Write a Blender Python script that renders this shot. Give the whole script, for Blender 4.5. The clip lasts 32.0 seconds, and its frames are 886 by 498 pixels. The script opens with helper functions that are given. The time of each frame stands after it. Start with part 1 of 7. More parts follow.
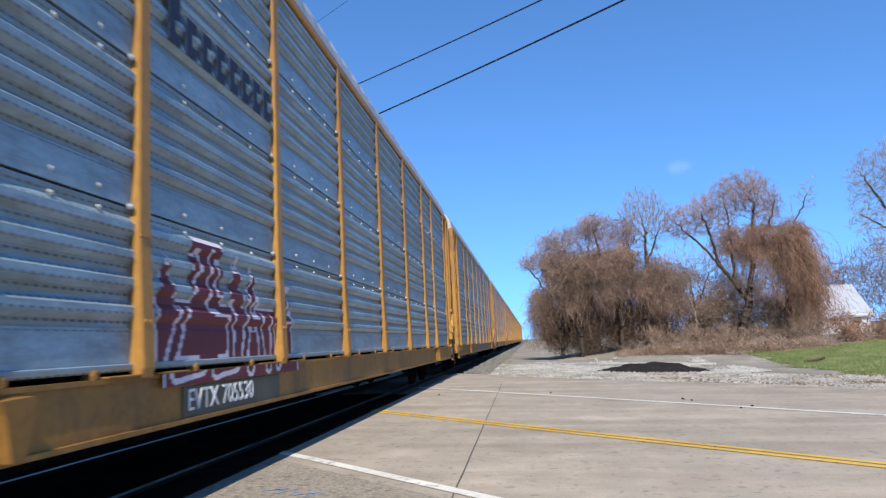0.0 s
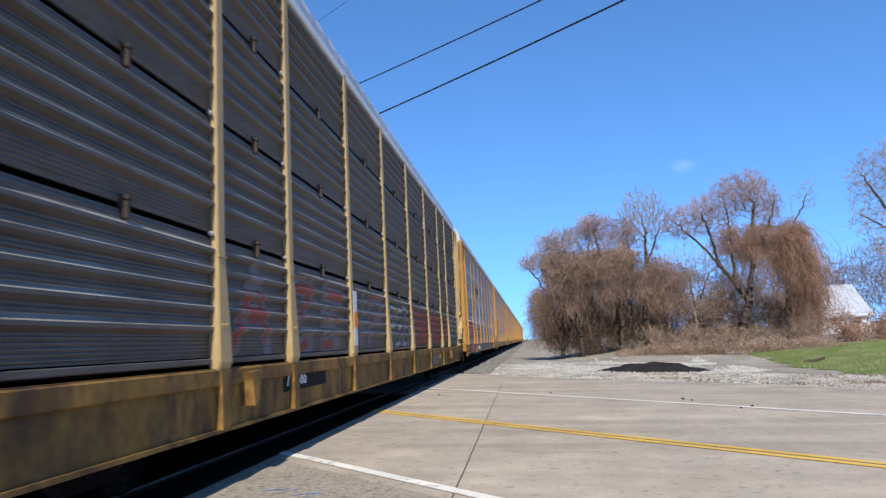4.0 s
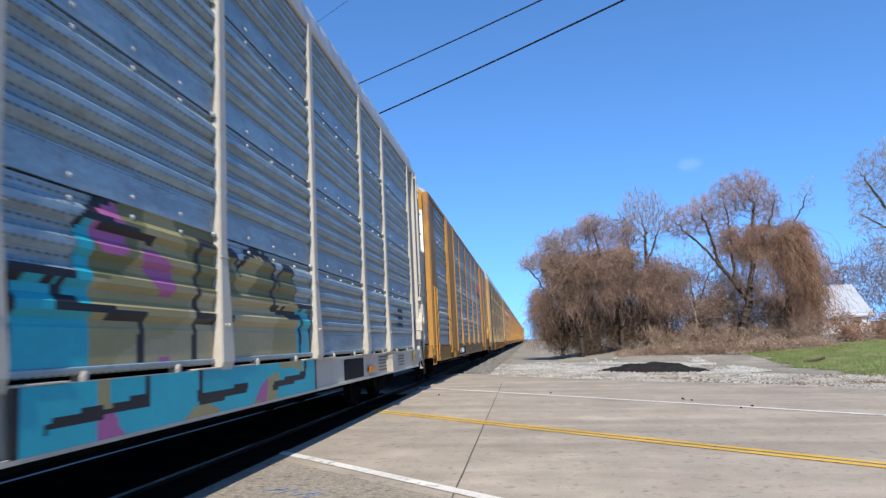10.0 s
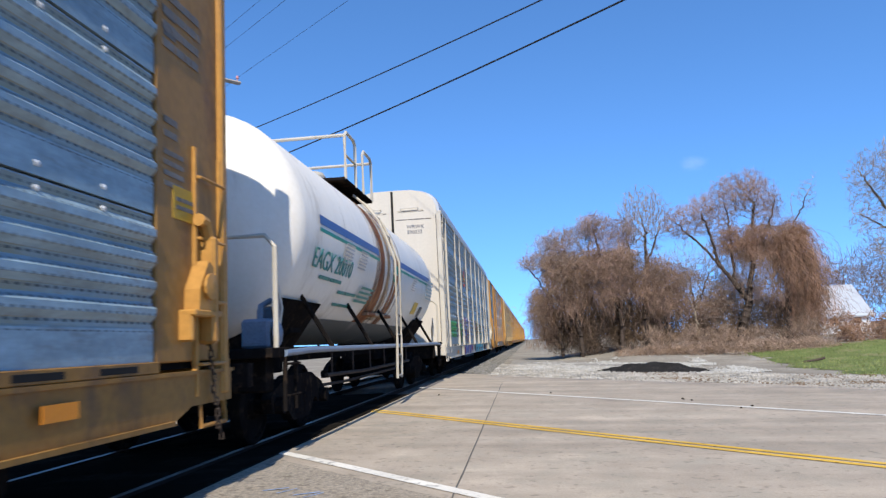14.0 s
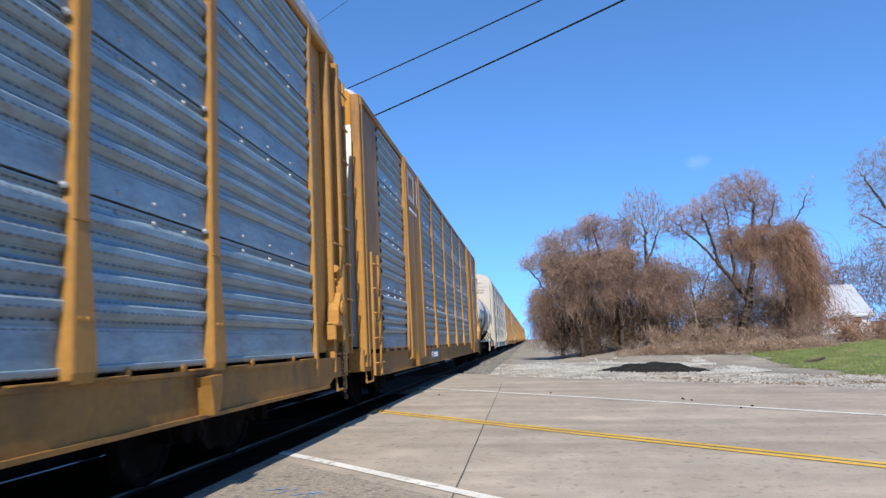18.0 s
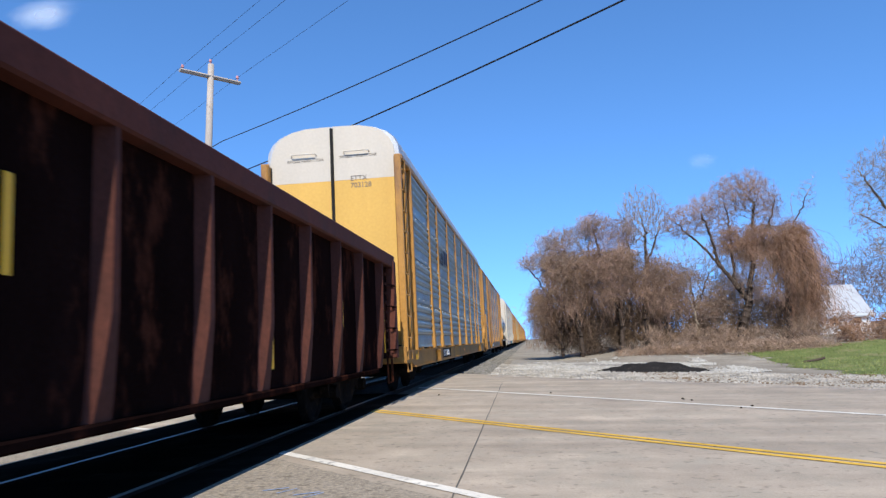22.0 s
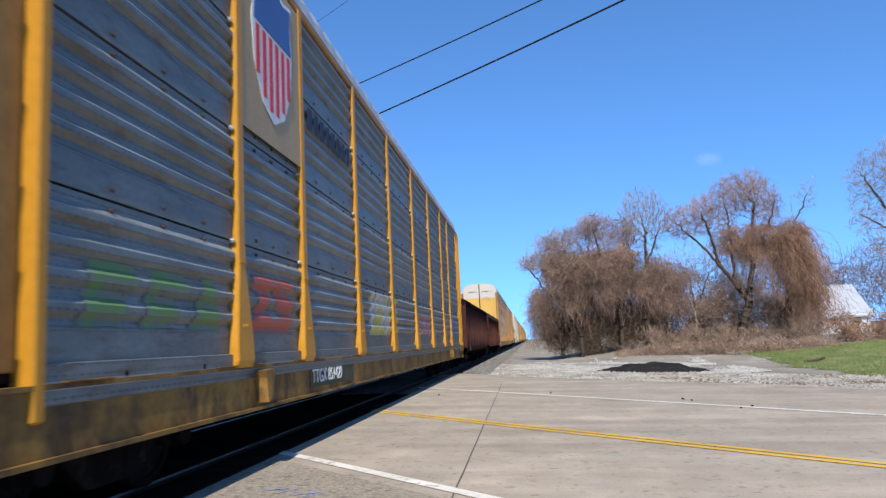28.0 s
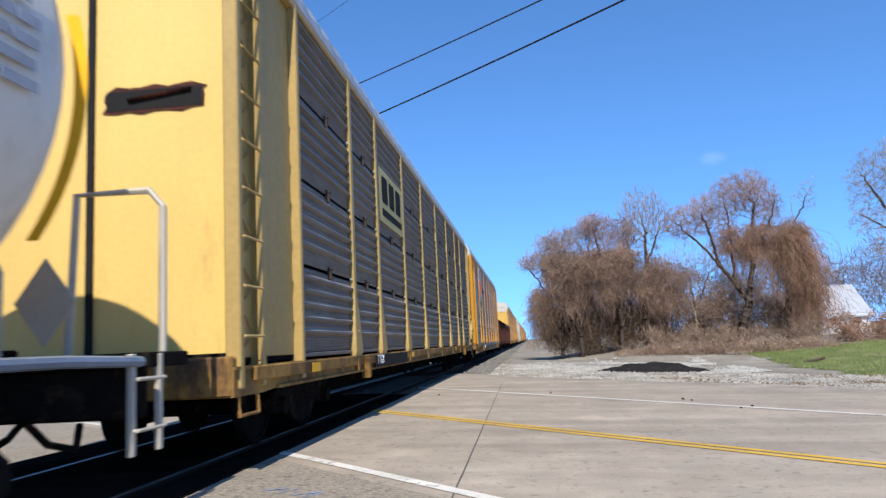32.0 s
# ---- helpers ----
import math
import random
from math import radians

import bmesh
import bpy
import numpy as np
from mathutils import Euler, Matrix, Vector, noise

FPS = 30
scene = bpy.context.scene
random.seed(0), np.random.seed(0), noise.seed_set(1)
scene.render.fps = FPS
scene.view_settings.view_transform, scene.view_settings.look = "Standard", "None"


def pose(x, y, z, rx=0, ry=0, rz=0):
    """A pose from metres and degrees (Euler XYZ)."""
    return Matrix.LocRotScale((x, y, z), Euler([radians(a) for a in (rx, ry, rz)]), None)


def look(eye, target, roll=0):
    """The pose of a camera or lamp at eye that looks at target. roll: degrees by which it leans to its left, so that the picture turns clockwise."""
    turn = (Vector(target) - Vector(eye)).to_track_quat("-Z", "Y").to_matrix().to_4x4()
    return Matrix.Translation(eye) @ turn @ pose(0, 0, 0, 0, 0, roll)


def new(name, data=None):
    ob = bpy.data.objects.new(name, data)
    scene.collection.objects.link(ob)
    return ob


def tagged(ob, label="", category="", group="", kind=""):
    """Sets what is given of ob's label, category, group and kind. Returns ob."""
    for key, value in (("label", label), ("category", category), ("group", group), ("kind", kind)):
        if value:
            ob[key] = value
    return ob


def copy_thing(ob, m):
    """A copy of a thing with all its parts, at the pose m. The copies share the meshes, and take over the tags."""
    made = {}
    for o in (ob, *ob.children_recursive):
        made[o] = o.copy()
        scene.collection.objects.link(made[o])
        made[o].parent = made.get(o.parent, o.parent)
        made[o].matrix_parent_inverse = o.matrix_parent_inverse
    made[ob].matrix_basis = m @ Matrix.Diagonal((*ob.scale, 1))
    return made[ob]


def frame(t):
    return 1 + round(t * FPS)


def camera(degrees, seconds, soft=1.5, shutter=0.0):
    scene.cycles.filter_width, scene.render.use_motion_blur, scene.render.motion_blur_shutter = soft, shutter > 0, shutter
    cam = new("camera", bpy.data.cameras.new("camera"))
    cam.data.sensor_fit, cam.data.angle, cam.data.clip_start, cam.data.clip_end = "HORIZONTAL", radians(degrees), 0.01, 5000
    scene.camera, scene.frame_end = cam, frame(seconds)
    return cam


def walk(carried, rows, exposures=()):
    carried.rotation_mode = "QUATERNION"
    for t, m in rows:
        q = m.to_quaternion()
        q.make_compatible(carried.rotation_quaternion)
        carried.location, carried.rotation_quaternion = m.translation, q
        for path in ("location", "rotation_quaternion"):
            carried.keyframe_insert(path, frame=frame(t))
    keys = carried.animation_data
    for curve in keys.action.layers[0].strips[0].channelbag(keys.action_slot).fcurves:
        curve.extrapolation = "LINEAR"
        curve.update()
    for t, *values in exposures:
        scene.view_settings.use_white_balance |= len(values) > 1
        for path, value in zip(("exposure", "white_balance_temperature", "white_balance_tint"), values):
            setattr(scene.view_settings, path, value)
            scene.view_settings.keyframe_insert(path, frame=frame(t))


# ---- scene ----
# ---- camera: a tripod one metre over the rails, beside a level crossing ----
EYE_Z = 1.022
TRACK_X = -3.918
YAW, PITCH, ROLL = radians(6.413), radians(7.34), -2.829
cam = camera(62.5, 32.0, soft=1.35, shutter=0.2)
AIM = (-math.sin(YAW) * math.cos(PITCH), math.cos(YAW) * math.cos(PITCH), EYE_Z + math.sin(PITCH))
VIEW = look((0, 0, EYE_Z), AIM, ROLL)
walk(cam, [(0.0, VIEW), (32.0, VIEW)])

# ---- light: clear midday sky, sun behind the camera along the track ----
SUN_EL, SUN_AZ = radians(44), radians(174.8)   # azimuth from +y towards +x
world = bpy.data.worlds.new("sky")
scene.world = world
world.use_nodes = True
wn = world.node_tree
sky = wn.nodes.new("ShaderNodeTexSky")
sky.sky_type = "NISHITA"
sky.sun_disc = False
sky.sun_elevation, sky.sun_rotation = SUN_EL, SUN_AZ
sky.air_density, sky.dust_density, sky.ozone_density = 0.75, 0.0, 1.0
aim = wn.nodes.new("ShaderNodeTexCoord")
raise_sky = wn.nodes.new("ShaderNodeMapping")      # the haze band of the horizon lies behind the land
raise_sky.inputs["Location"].default_value = (0, 0, 0.17)
wn.links.new(aim.outputs["Generated"], raise_sky.inputs[0])
wn.links.new(raise_sky.outputs[0], sky.inputs[0])
tint = wn.nodes.new("ShaderNodeMix")
tint.data_type, tint.blend_type = "RGBA", "MULTIPLY"
tint.inputs[0].default_value = 1.0
tint.inputs[7].default_value = (0.83, 1.37, 1.84, 1)
wn.links.new(sky.outputs[0], tint.inputs[6])
wn.links.new(tint.outputs[2], wn.nodes["Background"].inputs[0])
wn.nodes["Background"].inputs[1].default_value = 0.135
sun = new("sun", bpy.data.lights.new("sun", "SUN"))
sun.data.energy, sun.data.angle, sun.data.color = 5.0, radians(0.5), (1.0, 0.935, 0.83)
SUN_DIR = Vector((math.sin(SUN_AZ) * math.cos(SUN_EL), math.cos(SUN_AZ) * math.cos(SUN_EL), math.sin(SUN_EL)))
sun.matrix_world = look(SUN_DIR * 50, (0, 0, 0))
scene.view_settings.exposure = 0.32

# ---- materials ----
MATS = {}


def mat(name, base, rough=0.7, metal=0.0, vary=0.25, scale=3.0, fine=40.0, bump=0.15, second=None, amount=0.5, coord="Object", streak=1.0):
    """Base colour broken up by two noises, a second colour for stains, fine relief."""
    if name in MATS:
        return MATS[name]
    m = bpy.data.materials.new(name)
    m.use_nodes = True
    t = m.node_tree
    n, l = t.nodes, t.links
    b = n["Principled BSDF"]
    co = n.new("ShaderNodeTexCoord")
    mp = n.new("ShaderNodeMapping")
    mp.inputs["Scale"].default_value = (1, 1, 1.0 / streak)
    l.new(co.outputs[coord], mp.inputs[0])
    big = n.new("ShaderNodeTexNoise")
    big.inputs["Scale"].default_value, big.inputs["Detail"].default_value, big.inputs["Roughness"].default_value = scale, 6, 0.65
    small = n.new("ShaderNodeTexNoise")
    small.inputs["Scale"].default_value, small.inputs["Detail"].default_value = fine, 4
    l.new(mp.outputs[0], big.inputs[0])
    l.new(co.outputs[coord], small.inputs[0])
    info = n.new("ShaderNodeObjectInfo")
    ramp = n.new("ShaderNodeValToRGB")
    ramp.color_ramp.elements[0].position, ramp.color_ramp.elements[1].position = 0.32, 0.72
    ramp.color_ramp.elements[0].color = (1 - vary, 1 - vary, 1 - vary, 1)
    ramp.color_ramp.elements[1].color = (1 + vary * 0.5, 1 + vary * 0.5, 1 + vary * 0.5, 1)
    l.new(big.outputs[0], ramp.inputs[0])
    mul = n.new("ShaderNodeMix")
    mul.data_type, mul.blend_type = "RGBA", "MULTIPLY"
    mul.inputs[0].default_value = 1.0
    mul.inputs[6].default_value = (*base, 1)
    l.new(ramp.outputs[0], mul.inputs[7])
    out = mul.outputs[2]
    if second:
        st = n.new("ShaderNodeValToRGB")
        lo = 0.62 - 0.3 * amount
        st.color_ramp.elements[0].position, st.color_ramp.elements[1].position = lo, lo + 0.16
        nz = n.new("ShaderNodeTexNoise")
        nz.inputs["Scale"].default_value, nz.inputs["Detail"].default_value, nz.inputs["Roughness"].default_value = scale * 1.7, 8, 0.7
        of = n.new("ShaderNodeVectorMath")
        of.inputs[1].default_value = (13.1, 5.2, 7.7)
        l.new(mp.outputs[0], of.inputs[0])
        l.new(of.outputs[0], nz.inputs[0])
        l.new(nz.outputs[0], st.inputs[0])
        mx = n.new("ShaderNodeMix")
        mx.data_type = "RGBA"
        l.new(st.outputs[0], mx.inputs[0])
        l.new(out, mx.inputs[6])
        mx.inputs[7].default_value = (*second, 1)
        out = mx.outputs[2]
    fm = n.new("ShaderNodeMix")
    fm.data_type, fm.blend_type = "RGBA", "OVERLAY"
    fm.inputs[0].default_value = min(0.6, vary)
    l.new(out, fm.inputs[6])
    l.new(small.outputs[0], fm.inputs[7])
    hs = n.new("ShaderNodeHueSaturation")
    mr = n.new("ShaderNodeMapRange")
    mr.inputs["To Min"].default_value, mr.inputs["To Max"].default_value = 1 - vary * 0.35, 1 + vary * 0.25
    l.new(info.outputs["Random"], mr.inputs[0])
    l.new(mr.outputs[0], hs.inputs["Value"])
    l.new(fm.outputs[2], hs.inputs["Color"])
    l.new(hs.outputs[0], b.inputs["Base Color"])
    b.inputs["Metallic"].default_value = metal
    rr = n.new("ShaderNodeMapRange")
    rr.inputs["To Min"].default_value, rr.inputs["To Max"].default_value = max(0.05, rough - 0.12), min(1, rough + 0.12)
    l.new(big.outputs[0], rr.inputs[0])
    l.new(rr.outputs[0], b.inputs["Roughness"])
    if bump:
        bp = n.new("ShaderNodeBump")
        bp.inputs["Strength"].default_value, bp.inputs["Distance"].default_value = bump, 0.02
        l.new(small.outputs[0], bp.inputs["Height"])
        l.new(bp.outputs[0], b.inputs["Normal"])
    b.inputs["Specular IOR Level"].default_value = 0.1 if rough >= 0.65 else 0.26
    MATS[name] = m
    return m


def perforated(name, base, metal, rough, hole, stain, bands=None):
    """Corrugated rack sheet: galvanised or dirty metal with rows of small round-ended holes and long horizontal stains."""
    m = mat(name, base, rough, metal, 0.3, 1.6, 30.0, 0.08, stain, 0.35, streak=0.25)
    t = m.node_tree
    n, l = t.nodes, t.links
    b = n["Principled BSDF"]
    src = b.inputs["Base Color"].links[0].from_socket
    co = n.new("ShaderNodeTexCoord")
    sp = n.new("ShaderNodeSeparateXYZ")
    l.new(co.outputs["Object"], sp.inputs[0])

    def math_node(op, a, v):
        k = n.new("ShaderNodeMath")
        k.operation = op
        if hasattr(a, "links"):
            l.new(a, k.inputs[0])
        else:
            k.inputs[0].default_value = a
        if hasattr(v, "links"):
            l.new(v, k.inputs[1])
        else:
            k.inputs[1].default_value = v
        return k.outputs[0]

    fy = math_node("FRACT", math_node("MULTIPLY", sp.outputs[1], 1 / 0.075), 0)
    dy = math_node("ABSOLUTE", math_node("SUBTRACT", fy, 0.5), 0)
    fz = math_node("FRACT", math_node("MULTIPLY", sp.outputs[2], 1 / 0.0575), 0)
    dz = math_node("ABSOLUTE", math_node("SUBTRACT", fz, 0.5), 0)
    inside = math_node("MULTIPLY", math_node("LESS_THAN", dy, 0.27), math_node("LESS_THAN", dz, 0.13))
    low = math_node("MULTIPLY", inside, math_node("GREATER_THAN", sp.outputs[2], 0.2))
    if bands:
        # a line on every rib, yellow groove dirt on galvanised sheet, painted sunlit upper slopes on grey: first
        # height, pitch, width, strength, colour
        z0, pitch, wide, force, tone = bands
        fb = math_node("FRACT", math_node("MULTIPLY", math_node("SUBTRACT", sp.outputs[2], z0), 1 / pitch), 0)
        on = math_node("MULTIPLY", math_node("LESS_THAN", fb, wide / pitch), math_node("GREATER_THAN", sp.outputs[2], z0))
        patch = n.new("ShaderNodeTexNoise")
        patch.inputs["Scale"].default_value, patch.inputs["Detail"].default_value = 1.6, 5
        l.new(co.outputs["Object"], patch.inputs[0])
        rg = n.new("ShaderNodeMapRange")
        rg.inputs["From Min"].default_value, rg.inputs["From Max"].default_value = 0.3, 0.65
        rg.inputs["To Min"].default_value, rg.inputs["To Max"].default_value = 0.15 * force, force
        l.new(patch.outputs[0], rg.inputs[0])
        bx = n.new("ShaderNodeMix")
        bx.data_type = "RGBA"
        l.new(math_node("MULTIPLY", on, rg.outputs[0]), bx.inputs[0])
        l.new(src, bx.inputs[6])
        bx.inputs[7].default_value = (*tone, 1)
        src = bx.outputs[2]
    wob = n.new("ShaderNodeTexNoise")
    wob.inputs["Scale"].default_value = 1.3
    gate = math_node("MULTIPLY", low, math_node("MULTIPLY", wob.outputs[0], hole))
    mx = n.new("ShaderNodeMix")
    mx.data_type = "RGBA"
    l.new(gate, mx.inputs[0])
    l.new(src, mx.inputs[6])
    mx.inputs[7].default_value = (0.02, 0.022, 0.026, 1)
    l.new(mx.outputs[2], b.inputs["Base Color"])
    return m


YELLOW = mat("rack_yellow_paint", (0.42, 0.21, 0.048), 0.5, 0.0, 0.28, 0.9, 18, 0.08, (0.19, 0.10, 0.045), 0.32, streak=4)
YELLOW_DEEP = mat("rack_golden_paint", (0.49, 0.225, 0.018), 0.45, 0.0, 0.18, 0.9, 18, 0.06, (0.25, 0.13, 0.04), 0.12, streak=4)
TAN_PAINT = mat("rack_tan_paint", (0.42, 0.29, 0.13), 0.5, 0.0, 0.2, 0.9, 18, 0.06, (0.2, 0.12, 0.06), 0.2, streak=4)
CREAM = mat("rack_pale_yellow_paint", (0.40, 0.275, 0.095), 0.5, 0.0, 0.2, 0.9, 18, 0.06, (0.2, 0.12, 0.06), 0.12, streak=4)
END_ORANGE = mat("end_door_deep_yellow", (0.60, 0.36, 0.085), 0.5, 0.0, 0.14, 0.7, 18, 0.05, (0.35, 0.19, 0.06), 0.14, streak=4)
END_YELLOW = mat("end_door_yellow", (0.68, 0.46, 0.14), 0.5, 0.0, 0.12, 0.7, 18, 0.05, (0.35, 0.2, 0.08), 0.1, streak=4)
BROWN_YELLOW = mat("sun_browned_yellow_paint", (0.36, 0.185, 0.048), 0.55, 0.0, 0.3, 0.8, 14, 0.08, (0.20, 0.10, 0.042), 0.45, streak=3)
SILL_YELLOW = mat("dusty_yellow_sill_paint", (0.31, 0.155, 0.036), 0.55, 0.0, 0.35, 1.2, 18, 0.08, (0.16, 0.085, 0.035), 0.42, streak=2)
GRIMY_YELLOW = mat("grimy_rust_streaked_yellow_sill", (0.30, 0.165, 0.045), 0.65, 0.0, 0.45, 1.4, 16, 0.1, (0.085, 0.05, 0.028), 0.55, streak=2)
WHITE = mat("rack_white_paint", (0.46, 0.415, 0.335), 0.5, 0.0, 0.15, 0.9, 18, 0.06, (0.33, 0.28, 0.22), 0.15, streak=4)
DOOR_WHITE = mat("end_door_white", (0.51, 0.46, 0.38), 0.5, 0.0, 0.1, 0.7, 18, 0.05, (0.55, 0.48, 0.4), 0.1, streak=4)
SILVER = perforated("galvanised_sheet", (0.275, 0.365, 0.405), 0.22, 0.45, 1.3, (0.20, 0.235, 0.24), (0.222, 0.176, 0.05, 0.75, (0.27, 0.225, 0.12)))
# pale bands put sunlight on the ribs' upward slopes into the grey sheets' colour
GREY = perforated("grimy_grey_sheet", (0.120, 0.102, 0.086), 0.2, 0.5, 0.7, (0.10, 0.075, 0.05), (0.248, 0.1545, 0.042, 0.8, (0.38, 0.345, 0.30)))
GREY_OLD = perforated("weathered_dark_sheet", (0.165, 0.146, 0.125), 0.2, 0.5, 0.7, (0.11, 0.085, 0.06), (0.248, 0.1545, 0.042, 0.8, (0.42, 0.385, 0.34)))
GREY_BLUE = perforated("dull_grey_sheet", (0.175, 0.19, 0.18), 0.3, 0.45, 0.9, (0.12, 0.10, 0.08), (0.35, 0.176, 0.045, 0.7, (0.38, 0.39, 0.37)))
ROOF = mat("rack_roof_metal", (0.45, 0.46, 0.47), 0.45, 0.5, 0.2, 1.0, 20, 0.05)
DARK = mat("underframe_grime", (0.014, 0.012, 0.011), 0.8, 0.0, 0.3, 3.0, 30, 0.2, (0.045, 0.03, 0.02), 0.3)
STEEL = mat("bare_steel", (0.62, 0.62, 0.62), 0.42, 0.3, 0.15, 6.0, 40, 0.05)
BROWN_IRON = mat("brown_grimy_iron", (0.06, 0.045, 0.036), 0.75, 0, 0.3, 6.0, 40, 0.1)
DULL_STEEL = mat("dull_bolt_steel", (0.38, 0.40, 0.41), 0.5, 0.3, 0.2, 6.0, 40, 0.05)
BLACK = mat("black_paint", (0.020, 0.019, 0.018), 0.8, 0.0, 0.2, 4.0, 40, 0.05)
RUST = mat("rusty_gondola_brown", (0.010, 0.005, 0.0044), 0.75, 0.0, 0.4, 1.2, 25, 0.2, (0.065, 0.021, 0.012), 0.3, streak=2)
RUST_RED = mat("rust_red_rib", (0.085, 0.030, 0.021), 0.75, 0.0, 0.35, 1.4, 25, 0.2, (0.05, 0.02, 0.015), 0.5, streak=3)
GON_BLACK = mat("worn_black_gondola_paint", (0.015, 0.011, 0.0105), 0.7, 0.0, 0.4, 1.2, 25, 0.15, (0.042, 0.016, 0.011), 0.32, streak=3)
GON_RIB = mat("dark_worn_rib_paint", (0.06, 0.024, 0.018), 0.75, 0.0, 0.4, 1.4, 25, 0.2, (0.10, 0.033, 0.02), 0.3, streak=3)
CHORD_RED = mat("dark_red_chord_paint", (0.075, 0.024, 0.017), 0.7, 0.0, 0.3, 1.2, 25, 0.12, (0.04, 0.017, 0.013), 0.35, streak=3)
TANK_WHITE = mat("tank_white_paint", (0.75, 0.70, 0.61), 0.42, 0.0, 0.14, 0.6, 20, 0.03, (0.46, 0.40, 0.32), 0.22, streak=5)
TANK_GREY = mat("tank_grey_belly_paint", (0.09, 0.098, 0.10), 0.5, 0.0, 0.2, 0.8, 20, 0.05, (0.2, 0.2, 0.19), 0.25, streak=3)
TANK_RUST = mat("spill_rust_stain", (0.27, 0.11, 0.05), 0.7, 0.0, 0.3, 1.5, 20, 0.08, (0.5, 0.36, 0.22), 0.45, streak=4)
FADED_INK = mat("faded_grey_stencil", (0.16, 0.14, 0.12), 0.6, 0, 0.3, 6)
INK = mat("dark_blue_lettering", (0.035, 0.05, 0.085), 0.75, 0, 0.1)
LETTER_WHITE = mat("white_lettering", (0.7, 0.7, 0.68), 0.5, 0, 0.1)
RED = mat("red_lettering", (0.55, 0.04, 0.03), 0.5, 0, 0.1)
ORANGE = mat("reflective_orange_strip", (0.75, 0.25, 0.02), 0.4, 0, 0.08)
REFLECT_YELLOW = mat("reflective_yellow_plate", (0.8, 0.42, 0.02), 0.4, 0, 0.08)
BLUE = mat("stripe_blue", (0.05, 0.11, 0.28), 0.45, 0, 0.1)
GREEN = mat("stripe_green", (0.02, 0.26, 0.17), 0.45, 0, 0.1)

# ---- mesh helpers ----


def box(bm, x0, x1, y0, y1, z0, z1):
    v = [bm.verts.new(p) for p in ((x0, y0, z0), (x1, y0, z0), (x1, y1, z0), (x0, y1, z0), (x0, y0, z1), (x1, y0, z1), (x1, y1, z1), (x0, y1, z1))]
    for f in ((3, 2, 1, 0), (4, 5, 6, 7), (0, 1, 5, 4), (1, 2, 6, 5), (2, 3, 7, 6), (3, 0, 4, 7)):
        bm.faces.new([v[i] for i in f])


def bevel_box(bm, x0, x1, y0, y1, z0, z1, b=0.012):
    """A box with chamfered long edges on all sides."""
    tmp = bmesh.new()
    box(tmp, x0, x1, y0, y1, z0, z1)
    bmesh.ops.bevel(tmp, geom=tmp.edges[:], offset=b, segments=1, affect="EDGES")
    merge(bm, tmp)


def merge(bm, other):
    me = bpy.data.meshes.new("tmp")
    other.to_mesh(me)
    other.free()
    bm.from_mesh(me)
    bpy.data.meshes.remove(me)


def tube(bm, pts, r, seg=6, cap=True, radii=None):
    """A round bar along a line of points."""
    pts = [Vector(p) for p in pts]
    rings = []
    for i, p in enumerate(pts):
        d = (pts[min(i + 1, len(pts) - 1)] - pts[max(i - 1, 0)]).normalized()
        a = d.cross(Vector((0, 0, 1)))
        if a.length < 0.01:
            a = d.cross(Vector((1, 0, 0)))
        a.normalize()
        c = d.cross(a)
        rr = radii[i] if radii else r
        rings.append([bm.verts.new(p + (a * math.cos(k * 2 * math.pi / seg) + c * math.sin(k * 2 * math.pi / seg)) * rr) for k in range(seg)])
    for q, w in zip(rings, rings[1:]):
        for k in range(seg):
            bm.faces.new((q[k], q[(k + 1) % seg], w[(k + 1) % seg], w[k]))
    if cap:
        bm.faces.new(rings[0])
        bm.faces.new(rings[-1][::-1])


def prism(bm, outline, axis, a, b):
    """Extrude a closed outline (two coordinates, in the order of the two other axes) along an axis from a to b."""
    def put(p, q, s):
        return {"x": (s, p, q), "y": (p, s, q), "z": (p, q, s)}[axis]
    A = [bm.verts.new(put(p, q, a)) for p, q in outline]
    B = [bm.verts.new(put(p, q, b)) for p, q in outline]
    n = len(A)
    for i in range(n):
        bm.faces.new((A[i], A[(i + 1) % n], B[(i + 1) % n], B[i]))
    bm.faces.new(A[::-1])
    bm.faces.new(B)


def lathe(bm, prof, axis_y=True, seg=24, centre=(0, 0, 0)):
    """Turn a profile of (along, radius) round the y axis (or x axis)."""
    rings = []
    for s, r in prof:
        ring = []
        for k in range(seg):
            a = 2 * math.pi * k / seg
            c, d = math.cos(a) * r, math.sin(a) * r
            p = (c, s, d) if axis_y else (s, c, d)
            ring.append(bm.verts.new(Vector(p) + Vector(centre)))
        rings.append(ring)
    for q, w in zip(rings, rings[1:]):
        for k in range(seg):
            bm.faces.new((q[k], q[(k + 1) % seg], w[(k + 1) % seg], w[k]))
    bm.faces.new(rings[0])
    bm.faces.new(rings[-1][::-1])


MESH = {}


def mesh_of(key, bm, material, smooth=False):
    bmesh.ops.recalc_face_normals(bm, faces=bm.faces[:])
    me = bpy.data.meshes.new(key)
    bm.to_mesh(me)
    bm.free()
    me.materials.append(material)
    if smooth:
        me.polygons.foreach_set("use_smooth", [True] * len(me.polygons))
    return me


def part(name, bm, material, parent, label="", at=(0, 0, 0), smooth=False):
    """Links a bmesh (or a shared mesh) as one mesh object under a thing or a part."""
    me = bm if isinstance(bm, bpy.types.Mesh) else mesh_of(name, bm, material, smooth)
    ob = new(name, me)
    ob.parent = parent
    ob.location = at
    if label:
        tagged(ob, label)
    return ob


